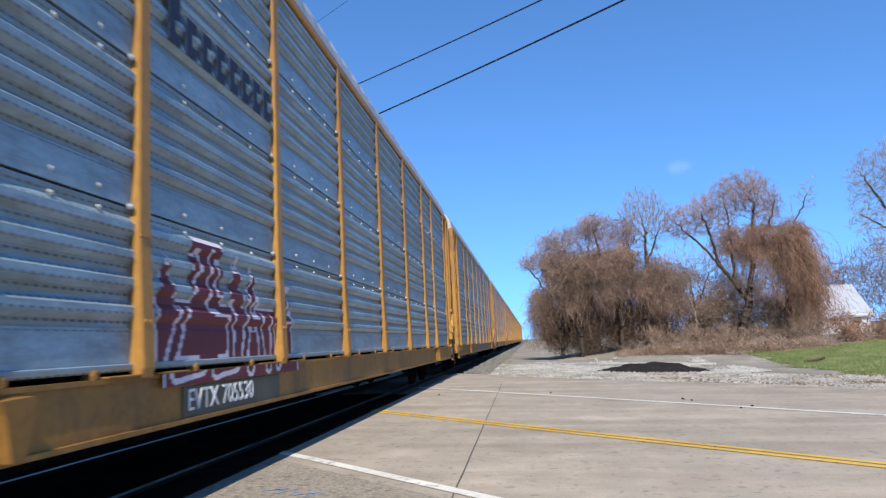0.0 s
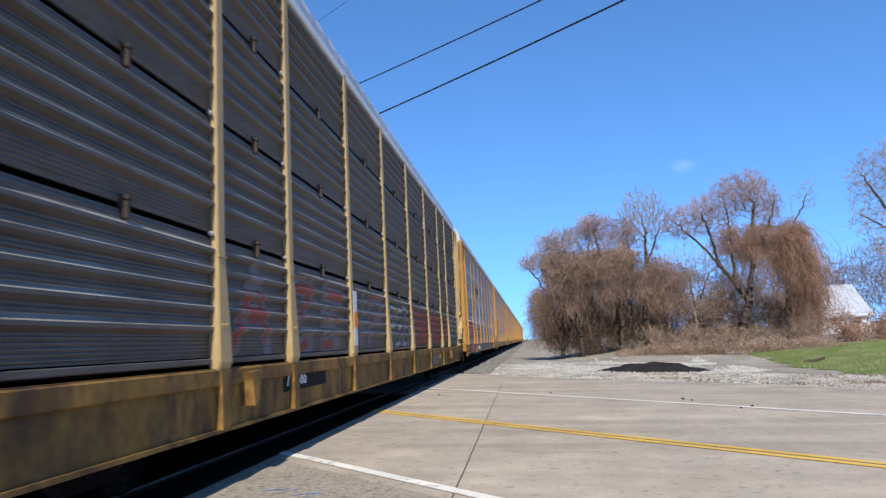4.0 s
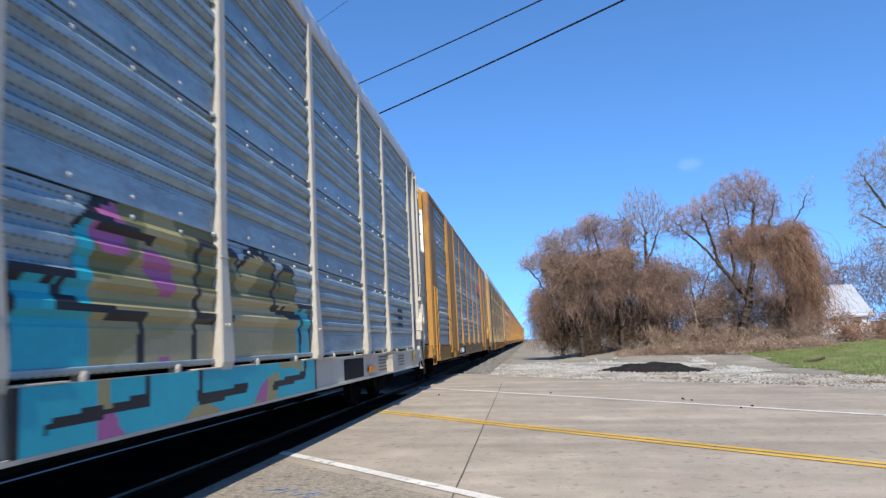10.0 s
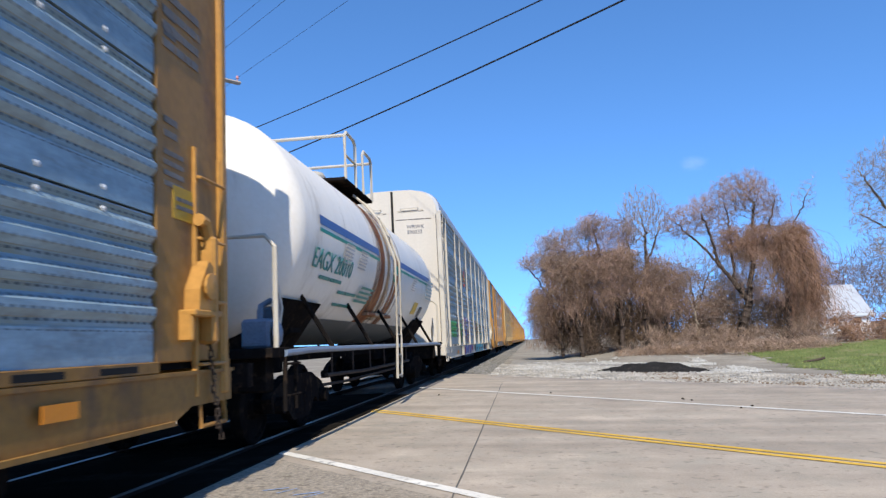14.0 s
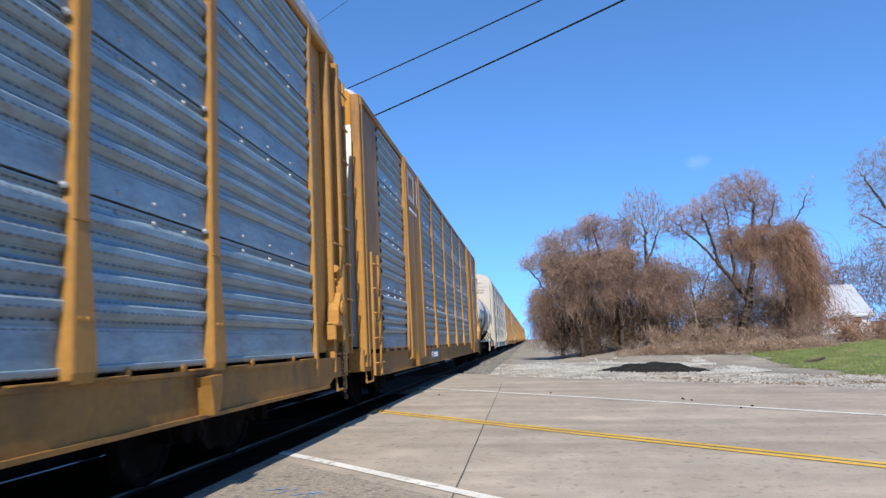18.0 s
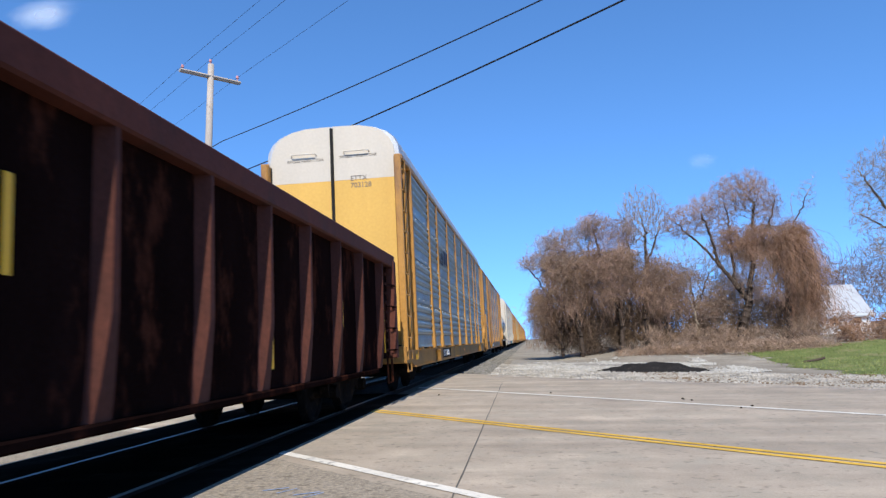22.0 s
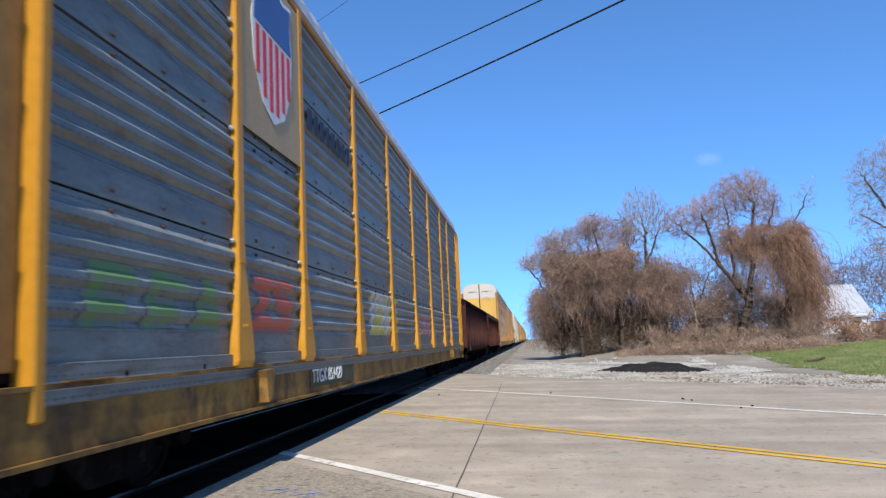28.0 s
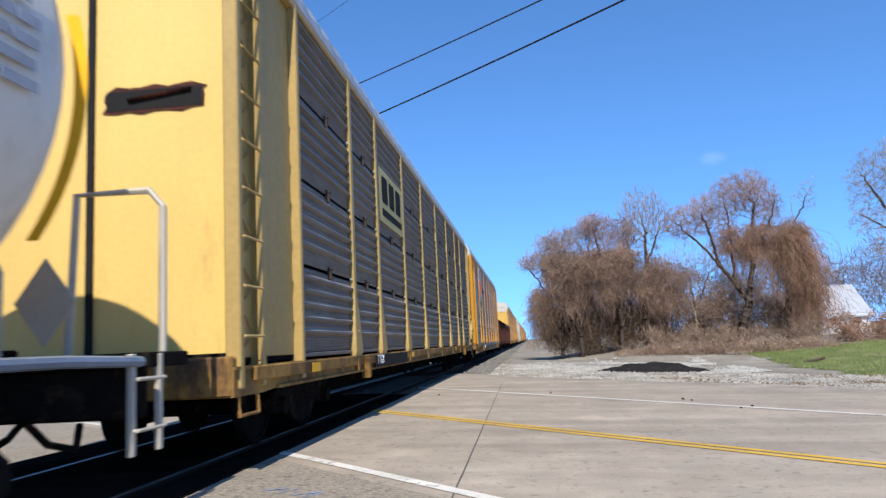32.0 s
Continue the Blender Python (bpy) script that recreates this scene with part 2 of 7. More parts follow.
def shared(key, build, material, smooth=False):
    """One mesh for all alike pieces."""
    k = (key, material.name)
    if k not in MESH:
        bm = bmesh.new()
        build(bm)
        MESH[k] = mesh_of(key, bm, material, smooth)
    return MESH[k]


def array_mesh(name, verts, faces, material, smooth=False):
    """A mesh from rows of points and of corner numbers, all faces alike in size."""
    V, F = np.asarray(verts, np.float32), np.asarray(faces, np.int32)
    me = bpy.data.meshes.new(name)
    n, k = F.shape
    me.vertices.add(len(V))
    me.vertices.foreach_set("co", V.ravel())
    me.loops.add(n * k)
    me.loops.foreach_set("vertex_index", F.ravel())
    me.polygons.add(n)
    me.polygons.foreach_set("loop_start", np.arange(0, n * k, k, dtype=np.int32))
    me.polygons.foreach_set("use_smooth", np.full(n, smooth))
    me.update(calc_edges=True)
    me.materials.append(material)
    return me


def lettering(text, size, material, name="lettering"):
    """Flat raised letters that read along +y on a face that looks to +x."""
    cu = bpy.data.curves.new(name, "FONT")
    cu.body, cu.size, cu.extrude, cu.resolution_u = text, size, 0.003, 3
    ob = bpy.data.objects.new(name, cu)
    scene.collection.objects.link(ob)
    bpy.context.view_layer.update()
    me = bpy.data.meshes.new_from_object(ob.evaluated_get(bpy.context.evaluated_depsgraph_get()))
    bpy.data.objects.remove(ob)
    me.transform(Matrix(((0, 0, 1, 0), (1, 0, 0, 0), (0, 1, 0, 0), (0, 0, 0, 1))))
    me.materials.clear()
    me.materials.append(material)
    return me


# ---- ground levels ----


def ground_z(x, y):
    """Height of the ground: level on the crossing, falling away on both sides."""
    if x > -2.6:
        z = -0.03 * min(x + 2.6, 12.0)
    elif x < -5.3:
        z = -0.03 * min(-5.3 - x, 12.0)
    else:
        z = 0.0
    return z - 0.02

# ---- ground, road, track ----
GRAVEL = mat("pale_gravel", (0.36, 0.335, 0.29), 0.9, 0, 0.45, 1.1, 22, 0.6, (0.22, 0.195, 0.155), 0.45)
DIRT = mat("dry_ground", (0.27, 0.24, 0.195), 0.95, 0, 0.35, 0.35, 9, 0.7, (0.30, 0.28, 0.24), 0.35)
CONCRETE = mat("worn_concrete_road", (0.425, 0.355, 0.275), 0.85, 0, 0.24, 1.1, 60, 0.3, (0.345, 0.30, 0.235), 0.5)
CHIPSEAL = mat("coarse_aggregate_shoulder", (0.33, 0.28, 0.215), 0.9, 0, 0.5, 26.0, 90, 0.6, (0.17, 0.155, 0.14), 0.3)
# near-black base stands in for the train's shadow on the crossing panels
SHADED_PAD = mat("shadow_dark_crossing_panel", (0.014, 0.012, 0.010), 0.9, 0, 0.2, 0.9, 60, 0.3, (0.026, 0.022, 0.018), 0.4)
LINE_WHITE = mat("worn_white_road_paint", (0.66, 0.62, 0.54), 0.8, 0, 0.15, 3.0, 60, 0.2, (0.42, 0.40, 0.37), 0.3)
LINE_YELLOW = mat("worn_yellow_road_paint", (0.62, 0.38, 0.06), 0.8, 0, 0.15, 3.0, 60, 0.2, (0.45, 0.33, 0.14), 0.3)
BALLAST = mat("track_ballast", (0.175, 0.165, 0.145), 0.95, 0, 0.5, 6.0, 25, 0.9, (0.28, 0.265, 0.24), 0.4)
TAR = mat("joint_tar", (0.13, 0.12, 0.105), 0.9, 0, 0.2)
GRASS_SOIL = mat("spring_turf", (0.14, 0.175, 0.055), 0.95, 0, 0.3, 0.5, 12, 0.5, (0.22, 0.2, 0.1), 0.4)


def wear(m, pit, bands):
    """Pock marks of the surface and the long streaks that traffic leaves along the road."""
    n, l = m.node_tree.nodes, m.node_tree.links
    b = n["Principled BSDF"]
    src = b.inputs["Base Color"].links[0].from_socket
    co = n.new("ShaderNodeTexCoord")
    mp = n.new("ShaderNodeMapping")
    mp.inputs["Rotation"].default_value = (0, 0, math.atan(0.95))
    mp.inputs["Scale"].default_value = (0.12, 1.6, 1.0)
    l.new(co.outputs["Object"], mp.inputs[0])
    lane = n.new("ShaderNodeTexNoise")
    lane.inputs["Scale"].default_value, lane.inputs["Detail"].default_value = 0.9, 5
    l.new(mp.outputs[0], lane.inputs[0])
    r1 = n.new("ShaderNodeMapRange")
    r1.inputs["From Min"].default_value, r1.inputs["From Max"].default_value = 0.3, 0.7
    r1.inputs["To Min"].default_value, r1.inputs["To Max"].default_value = 1 - bands, 1 + bands * 0.7
    l.new(lane.outputs[0], r1.inputs[0])
    spot = n.new("ShaderNodeTexNoise")
    spot.inputs["Scale"].default_value, spot.inputs["Detail"].default_value = 11.0, 3
    l.new(co.outputs["Object"], spot.inputs[0])
    r2 = n.new("ShaderNodeMapRange")
    r2.inputs["From Min"].default_value, r2.inputs["From Max"].default_value = 0.60, 0.68
    r2.inputs["To Min"].default_value, r2.inputs["To Max"].default_value = 1.0, 1 - pit
    l.new(spot.outputs[0], r2.inputs[0])
    both = n.new("ShaderNodeMath")
    both.operation = "MULTIPLY"
    l.new(r1.outputs[0], both.inputs[0])
    l.new(r2.outputs[0], both.inputs[1])
    mul = n.new("ShaderNodeVectorMath")
    mul.operation = "SCALE"
    l.new(src, mul.inputs[0])
    l.new(both.outputs[0], mul.inputs["Scale"])
    l.new(mul.outputs[0], b.inputs["Base Color"])


for m_ in (SHADED_PAD, DARK, DIRT, BALLAST, RUST, GON_BLACK):
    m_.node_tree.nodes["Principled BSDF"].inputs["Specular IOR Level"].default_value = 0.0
wear(CONCRETE, 0.28, 0.2)
wear(CHIPSEAL, 0.35, 0.08)
wear(LINE_WHITE, 0.45, 0.12)
wear(LINE_YELLOW, 0.4, 0.15)
SLANT = 0.95                       # the road's lines: x * SLANT + y = constant


def sheet(name, xs, ys, zf, material, kind="structure", label=""):
    verts = [(x, y, zf(x, y)) for y in ys for x in xs]
    nx = len(xs)
    faces = [(j * nx + i, j * nx + i + 1, (j + 1) * nx + i + 1, (j + 1) * nx + i) for j in range(len(ys) - 1) for i in range(nx - 1)]
    ob = new(name, array_mesh(name, verts, faces, material, True))
    return tagged(ob, label, kind=kind)


def spaced(a, b, fine_a, fine_b, step, coarse):
    out, v = [], a
    while v < b:
        out.append(v)
        v += step if fine_a <= v < fine_b else coarse
    return out + [b]


def land(x, y):
    """The open ground beyond the road, with a low rise of earth under the trees."""
    z = ground_z(x, y) - 0.05
    c = x * SLANT + y
    if c > 21:
        rise = max(0.0, min(1.0, (y + 0.25 * x - 34) / 8.0)) * max(0.0, min(1.0, (x - 1.0) / 4.0))
        z += 0.55 * rise + 0.035 * noise.noise((x * 0.5, y * 0.5, 0)) + 0.02 * noise.noise((x * 2, y * 2, 3))
    return z


sheet("ground", spaced(-900, 900, -14, 26, 0.5, 30), spaced(-400, 2500, 14, 60, 0.5, 30), land, DIRT, label="dry earth with sparse gravel beside the railway")


def strip(c0, c1, x0, x1, lift, name, material, label="", step=0.6, wobble=0.0, cat="", skip=None):
    """A band along the road between two of its lines, laid on the ground."""
    n = max(2, int((x1 - x0) / step))
    m = max(1, int(abs(c1 - c0) / 2.0))
    verts, faces = [], []
    for i in range(n + 1):
        x = x0 + (x1 - x0) * i / n
        for j in range(m + 1):
            c = c0 + (c1 - c0) * j / m
            if wobble and j in (0, m):
                c += wobble * noise.noise((x * 0.7, c, 1.0)) * (1 if j else 0)
            y = c - SLANT * x
            verts.append((x, y, ground_z(x, y) + lift))
    for i in range(n):
        for j in range(m):
            a = i * (m + 1) + j
            faces.append((a, a + m + 1, a + m + 2, a + 1))
    ob = new(name, array_mesh(name, verts, faces, material))
    return tagged(ob, label, cat, kind="structure")


def road_slab(name, x0, x1, c0, c1, lift, material, label):
    return strip(c0, c1, x0, x1, lift, name, material, label, 0.5, 0.5)


# the carriageway: concrete slabs cut by a joint that runs beside the track
road_slab("road", -2.62, 60, 4.7, 22.4, 0.0, CONCRETE, "pale worn concrete carriageway at the level crossing")
bm = bmesh.new()
jv = []
for i in range(30):
    y = 5.3 + 14.2 * i / 29
    x = -0.625 - 0.0123 * (y - 5.3) + 0.012 * noise.noise((0, y * 1.5, 0))
    jv.append([bm.verts.new((x + q, y, ground_z(x, y) + 0.004)) for q in (-0.007, 0.007)])
for p, q in zip(jv, jv[1:]):
    bm.faces.new((p[0], p[1], q[1], q[0]))
tagged(new("trim", mesh_of("trim", bm, TAR)), "dark sealed joint across the road", kind="structure")
strip(-40, 4.7, -2.62, 60, 0.002, "pavement", CHIPSEAL, "coarse aggregate shoulder beside the white edge line")
road_slab("road", -60, -5.55, 4.7, 23.0, 0.0, CONCRETE, "concrete carriageway beyond the track")
strip(-40, 4.7, -60, -5.55, 0.002, "pavement", CHIPSEAL, "coarse aggregate shoulder beyond the track")
for lo, hi, m, lab in ((4.93, 5.11, LINE_WHITE, "worn white edge line"), (15.06, 15.28, LINE_WHITE, "worn white edge line"),
                       (9.29, 9.44, LINE_YELLOW, "yellow centre line"), (9.54, 9.69, LINE_YELLOW, "yellow centre line")):
    strip(lo, hi, -2.75, 60, 0.006, "road_marking", m, lab + " painted on the concrete road")
    strip(lo, hi, -60, -5.2, 0.006, "road_marking", m, lab + " painted on the concrete road")
strip(29.4, 40, -1.0, 5.2, -0.012, "gravel", GRAVEL, "patchy pale gravel reaching towards the trees", 0.4, 1.6)
strip(22.2, 30, -1.2, 9.5, -0.03, "gravel", GRAVEL, "pale crushed gravel beside the road", 0.4, 1.6)

# crossing panels between and beside the rails, their near-black colour a painted train shadow
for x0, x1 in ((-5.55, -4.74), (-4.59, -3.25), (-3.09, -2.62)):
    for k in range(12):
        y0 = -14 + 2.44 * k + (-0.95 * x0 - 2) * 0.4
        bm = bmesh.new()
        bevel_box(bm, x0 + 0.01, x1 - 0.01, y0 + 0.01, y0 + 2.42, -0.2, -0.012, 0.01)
        ob = new("crossing_panel", mesh_of("crossing_panel", bm, SHADED_PAD))
        tagged(ob, "worn crossing panel laid beside the rails, coloured near-black for the train shadow", "panel", "crossing panels", "structure")

# ballast bed, ties and the two rails
bed = bmesh.new()
prof = [(-7.4, -0.6), (-6.0, -0.12), (-5.0, -0.10), (-2.9, -0.10), (-1.9, -0.10), (-0.9, -0.30), (-0.2, -0.5)]
prism(bed, prof, "y", 14.6, 1500)
tagged(new("ballast_bed", mesh_of("ballast_bed", bed, BALLAST)), "grey crushed stone ballast under the track", "ballast", kind="structure")
bed = bmesh.new()
prism(bed, prof, "y", -300, -14.2)
tagged(new("ballast_bed", mesh_of("ballast_bed", bed, BALLAST)), "grey crushed stone ballast under the track", "ballast", kind="structure")
RAIL_TOP = mat("worn_rail_head", (0.16, 0.155, 0.15), 0.45, 0.6, 0.2, 6.0, 40, 0.05)
RAIL_SIDE = mat("rail_web_rust", (0.03, 0.018, 0.013), 0.8, 0, 0.3)
for rx in (TRACK_X - 0.7525, TRACK_X + 0.7525):
    bm = bmesh.new()
    prism(bm, [(rx - 0.07, -0.17), (rx + 0.07, -0.17), (rx + 0.07, -0.155), (rx + 0.01, -0.14), (rx + 0.01, -0.045), (rx + 0.036, -0.035), (rx + 0.036, -0.004),
               (rx - 0.036, -0.004), (rx - 0.036, -0.035), (rx - 0.01, -0.045), (rx - 0.01, -0.14), (rx - 0.07, -0.155)], "y", -300, 1500)
    rail = tagged(new("rail", mesh_of("rail", bm, RAIL_SIDE)), "rust-brown steel rail with a bright worn head", "rail", "rails", "structure")
    bm = bmesh.new()
    bevel_box(bm, rx - 0.028, rx + 0.028, -300, 1500, -0.004, 0.0, 0.001)
    part("rail_head", bm, RAIL_TOP, rail, "polished running surface")
TIE = mat("creosoted_tie", (0.06, 0.045, 0.035), 0.9, 0, 0.3, 2.0, 20, 0.4)


def tie_mesh(bm):
    bevel_box(bm, -1.3, 1.3, -0.11, 0.11, -0.3, -0.085, 0.01)


for k in range(70):
    tagged(new("railway_tie", shared("railway_tie", tie_mesh, TIE)), "dark creosoted wooden tie in the ballast", "tie", "ties", "structure").location = (TRACK_X, 26.5 + 0.55 * k, 0)

# ---- the train ----
HALF = 1.47                        # half width over the side sills
BODY = 24.9                        # length of a rack car over its end sills
WHEEL_R = 0.42
WHEELSETS = []


def wheel_mesh(bm):
    for s in (-1, 1):
        x = s * 0.7525
        lathe(bm, [(x - 0.065, 0.10), (x - 0.065, WHEEL_R), (x - 0.045, WHEEL_R + 0.002), (x + 0.045, WHEEL_R - 0.003), (x + 0.065, WHEEL_R - 0.03), (x + 0.065, WHEEL_R - 0.07), (x + 0.03, WHEEL_R - 0.08), (x + 0.02, 0.14), (x + 0.07, 0.11)], False, 24)
    lathe(bm, [(-0.98, 0.07), (-0.98, 0.085), (0.98, 0.085), (0.98, 0.07)], False, 10)


def side_frame_mesh(bm):
    o = [(-1.05, 0.50), (-0.98, 0.34), (-0.72, 0.34), (-0.60, 0.42), (-0.30, 0.20), (0.30, 0.20), (0.60, 0.42), (0.72, 0.34), (0.98, 0.34), (1.05, 0.50), (0.92, 0.60), (0.45, 0.74), (-0.45, 0.74), (-0.92, 0.60)]
    prism(bm, o, "x", -0.06, 0.06)
    for k in (-0.17, 0.0, 0.17):
        tube(bm, [(0.02, k, 0.27), (0.02, k, 0.50)], 0.07, 8)
    for k in (-0.86, 0.86):
        tube(bm, [(0.02, k, 0.42), (0.15, k, 0.42)], 0.095, 10)


def truck(car, y, rolling):
    """A two-axle freight truck: side frames, bolster, wheelsets that roll."""
    bm = bmesh.new()
    bevel_box(bm, -1.05, 1.05, -0.17, 0.17, 0.42, 0.68, 0.03)
    box(bm, -0.3, 0.3, -0.25, 0.25, 0.66, 0.8)
    t = part("truck", shared("truck", lambda b: merge(b, bm), DARK), DARK, car, "dark grimy freight truck", (0, y, 0))
    for s in (-1, 1):
        f = part("side_frame", shared("side_frame", side_frame_mesh, DARK), DARK, t, "", (s * 1.0, 0, 0))
        f.rotation_euler = (0, 0, 0 if s > 0 else math.pi)
    for k in (-0.87, 0.87):
        w = part("wheelset", shared("wheelset", wheel_mesh, DARK), DARK, t, "steel wheels on an axle", (0, k, WHEEL_R))
        if rolling:
            WHEELSETS.append((w, k))


def coupler(car, y, d):
    def build(bm):
        bevel_box(bm, -0.09, 0.09, 0.0, 0.62, 0.75, 0.92, 0.02)
        bevel_box(bm, -0.19, 0.17, 0.5, 0.92, 0.70, 0.97, 0.05)
        tube(bm, [(0.3, 0.0, 0.72), (0.34, 0.35, 0.42), (0.3, 0.75, 0.33), (0.2, 0.95, 0.5)], 0.03, 6)
    c = part("coupler", shared("coupler", build, DARK), DARK, car, "", (0, y, 0))
    c.rotation_euler = (0, 0, 0 if d > 0 else math.pi)


# rack sheet, one metre high: plain above its lower seam, then four broad ribs
PROFILE = [(0.012, 0.008), (0.012, 0.22), (0.004, 0.235)]
for _k in range(4):
    _z = 0.25 + 0.178 * _k
    PROFILE += [(0.0, _z + 0.02), (0.036, _z + 0.062), (0.036, _z + 0.108), (0.0, _z + 0.15)]
PROFILE += [(0.0, 0.965), (0.0, 0.995)]

# older sheet: fine ribs above an open seam, then five ledges with a fine rib between
PROFILE_B = [(0.0, 0.016)]
for _k in range(5):
    _z = 0.03 + 0.03 * _k
    PROFILE_B += [(0.0, _z), (0.008, _z + 0.01), (0.008, _z + 0.02), (0.0, _z + 0.028)]
for _k in range(5):
    _z = 0.19 + 0.156 * _k
    PROFILE_B += [(0.0, _z), (0.046, _z + 0.036), (0.046, _z + 0.062), (0.0, _z + 0.098), (0.008, _z + 0.112), (0.008, _z + 0.128), (0.0, _z + 0.142)]
PROFILE_B += [(0.0, 0.972)]


def panel_mesh(width, height, PROFILE=PROFILE):
    def build(bm):
        rows = []
        for x, z in PROFILE:
            z *= height
            rows.append([bm.verts.new((x, y, z)) for y in (0, width)])
        back = [bm.verts.new((-0.02, y, z)) for z in (PROFILE[0][1] * height, PROFILE[-1][1] * height) for y in (0, width)]
        for a, b in zip(rows, rows[1:]):
            bm.faces.new((a[0], a[1], b[1], b[0]))
        bm.faces.new((back[0], back[1], rows[0][1], rows[0][0]))
        bm.faces.new((rows[-1][0], rows[-1][1], back[3], back[2]))
        bm.faces.new((back[1], back[0], back[2], back[3]))
    return build


def post_mesh(flare, wide=0.135):
    """Pressed side post that widens towards its foot."""
    def build(bm):
        w, f = wide / 2, flare / 2
        d = 0.03
        rows = [(4.93, w, d), (1.95, w * 1.1, d), (1.75, w * 1.15, d + 0.005), (1.08, f, d + 0.03), (0.96, f, d + 0.035), (0.90, f * 0.96, d + 0.015)]
        prev = None
        for z, hw, dp in rows:
            ring = [bm.verts.new(p) for p in ((-0.03, -hw, z), (dp - 0.012, -hw, z), (dp, -hw + 0.014, z), (dp, hw - 0.014, z), (dp - 0.012, hw, z), (-0.03, hw, z))]
            if prev:
                for i in range(6):
                    bm.faces.new((prev[i], prev[(i + 1) % 6], ring[(i + 1) % 6], ring[i]))
            else:
                bm.faces.new(ring)
            prev = ring
        bm.faces.new(prev[::-1])
        box(bm, 0.0, d + 0.012, -w * 1.12, w * 1.12, 1.79, 1.802)
        tube(bm, [(d - 0.01, -w * 0.5, 1.25), (d + 0.032, -w * 0.5, 1.25)], 0.016, 6)
        tube(bm, [(d - 0.01, w * 0.5, 1.25), (d + 0.032, w * 0.5, 1.25)], 0.016, 6)
    return build


def bolt_mesh(bm):
    lathe(bm, [(0.0, 0.02), (0.03, 0.02), (0.038, 0.012)], False, 6)


def sill_mesh(low, BODY):
    """Side sill: a channel along the whole car."""
    def build(bm):
        o = [(0, 0.90), (BODY, 0.90), (BODY, 0.66), (BODY - 0.7, 0.66), (BODY - 1.0, low), (1.0, low), (0.7, 0.66), (0, 0.66)]
        prism(bm, o, "x", -0.06, 0.0)
        box(bm, -0.06, 0.022, 0, BODY, 0.885, 0.912)
        box(bm, -0.06, 0.035, 1.0, BODY - 1.0, low - 0.005, low + 0.025)
    return build


def roof_outline(rise=0.78):
    o = []
    for k in range(13):
        a = math.pi * k / 12
        c, s = math.cos(a), math.sin(a)
        o.append((1.44 * (abs(c) ** 0.62) * (1 if c > 0 else -1), 4.93 + rise * (s ** 0.75 if s > 0 else 0)))
    return o


def roof_mesh(length, rise):
    def build(bm):
        o = roof_outline(rise)
        ys = [0.35 + (length - 0.7) * i / 160 for i in range(161)]
        rows = []
        for i, y in enumerate(ys):
            k = 0.022 if i % 4 in (1, 2) else 0.0
            rows.append([bm.verts.new((p * (1 + k * 0.6), y, 4.93 + (q - 4.93) * (1 + k) + k * 0.4)) for p, q in o])
        for a, b in zip(rows, rows[1:]):
            for i in range(len(o) - 1):
                bm.faces.new((a[i], a[i + 1], b[i + 1], b[i]))
        for r in (rows[0], rows[-1]):
            bm.faces.new(r)
    return build


def door_outline(side, rise):
    o = [(p * 0.985, q + 0.0) for p, q in roof_outline(rise)]
    half = [(p, q) for p, q in o if p * side >= -1e-6]
    return half


def end_leaf_mesh(side, z0, z1, rise=0.78):
    """One leaf of the end doors, or the part of it between two heights."""
    def build(bm):
        top = [(p, q) for p, q in door_outline(side, rise)]
        if side < 0:
            top = top[::-1]
        pts = [(side * 0.03, z0), (side * 1.36, z0)]
        if z1 > 5.0:
            pts += [(side * 1.36, 4.93)] + [(p * 0.945, q) for p, q in top if q > 4.95 and abs(p) > 0.05] + [(side * 0.03, 4.92 + rise)]
        else:
            pts += [(side * 1.36, z1), (side * 0.03, z1)]
        prism(bm, pts, "y", 0.0, 0.05)
    return build


def ladder(car, x, y, z0, z1, wide, material, rungs, along="y"):
    """Two stiles and the rungs, all parts of the car's ladder."""
    bm = bmesh.new()
    dy, dx = (wide / 2, 0) if along == "y" else (0, wide / 2)
    bevel_box(bm, -0.02, 0.02, -0.025, 0.025, 0, z1 - z0, 0.006)
    me = mesh_of("stile", bm, material)
    lad = new("ladder", me)
    lad.parent, lad.location = car, (x - dx, y - dy, z0)
    part("stile", me, material, lad, "", (2 * dx, 2 * dy, 0))
    rb = bmesh.new()
    tube(rb, [(0, 0, 0), (0.03, 0, 0) if along == "y" else (0, -0.03, 0), (0.03 + 2 * dx, 2 * dy, 0) if along == "y" else (2 * dx, -0.03, 0), (2 * dx, 2 * dy, 0)], 0.013, 5)
    rme = mesh_of("rung", rb, material)
    for k in range(rungs):
        part("rung", rme, material, lad, "", (0.015 if along == "y" else 0, 0, (z1 - z0) * (k + 0.5) / rungs))
    return lad


def number_board(car, text, y, z, size, board, ink, wide, x=HALF, tall=0.26):
    bm = bmesh.new()
    bevel_box(bm, 0.0, 0.008, 0, wide, 0, tall, 0.002)
    b = part("number_board", bm, board, car, "dark painted board with white reporting marks", (x + 0.002, y, z))
    if text:
        part("lettering", lettering(text, size, ink), ink, b, "white painted marks", (0.012, 0.06, 0.05))
    return b


def bars(car, y, z, wide, tall, rows, material, x, label="unreadable stencilled lines", name="stencil"):
    """Small writing that cannot be read: plain bars."""
    bm = bmesh.new()
    rng = random.Random(int(y * 100 + z * 10))
    h = tall / rows
    for i in range(rows):
        a = 0.0
        while a < wide * 0.95:
            w = min(wide - a, rng.uniform(0.12, 0.35) * wide)
            box(bm, 0, 0.004, a, a + w * 0.9, tall - (i + 0.8) * h, tall - (i + 0.3) * h)
            a += w
    return tagged(part(name, bm, material, car, label, (x, y, z)), label, kind="stuff")


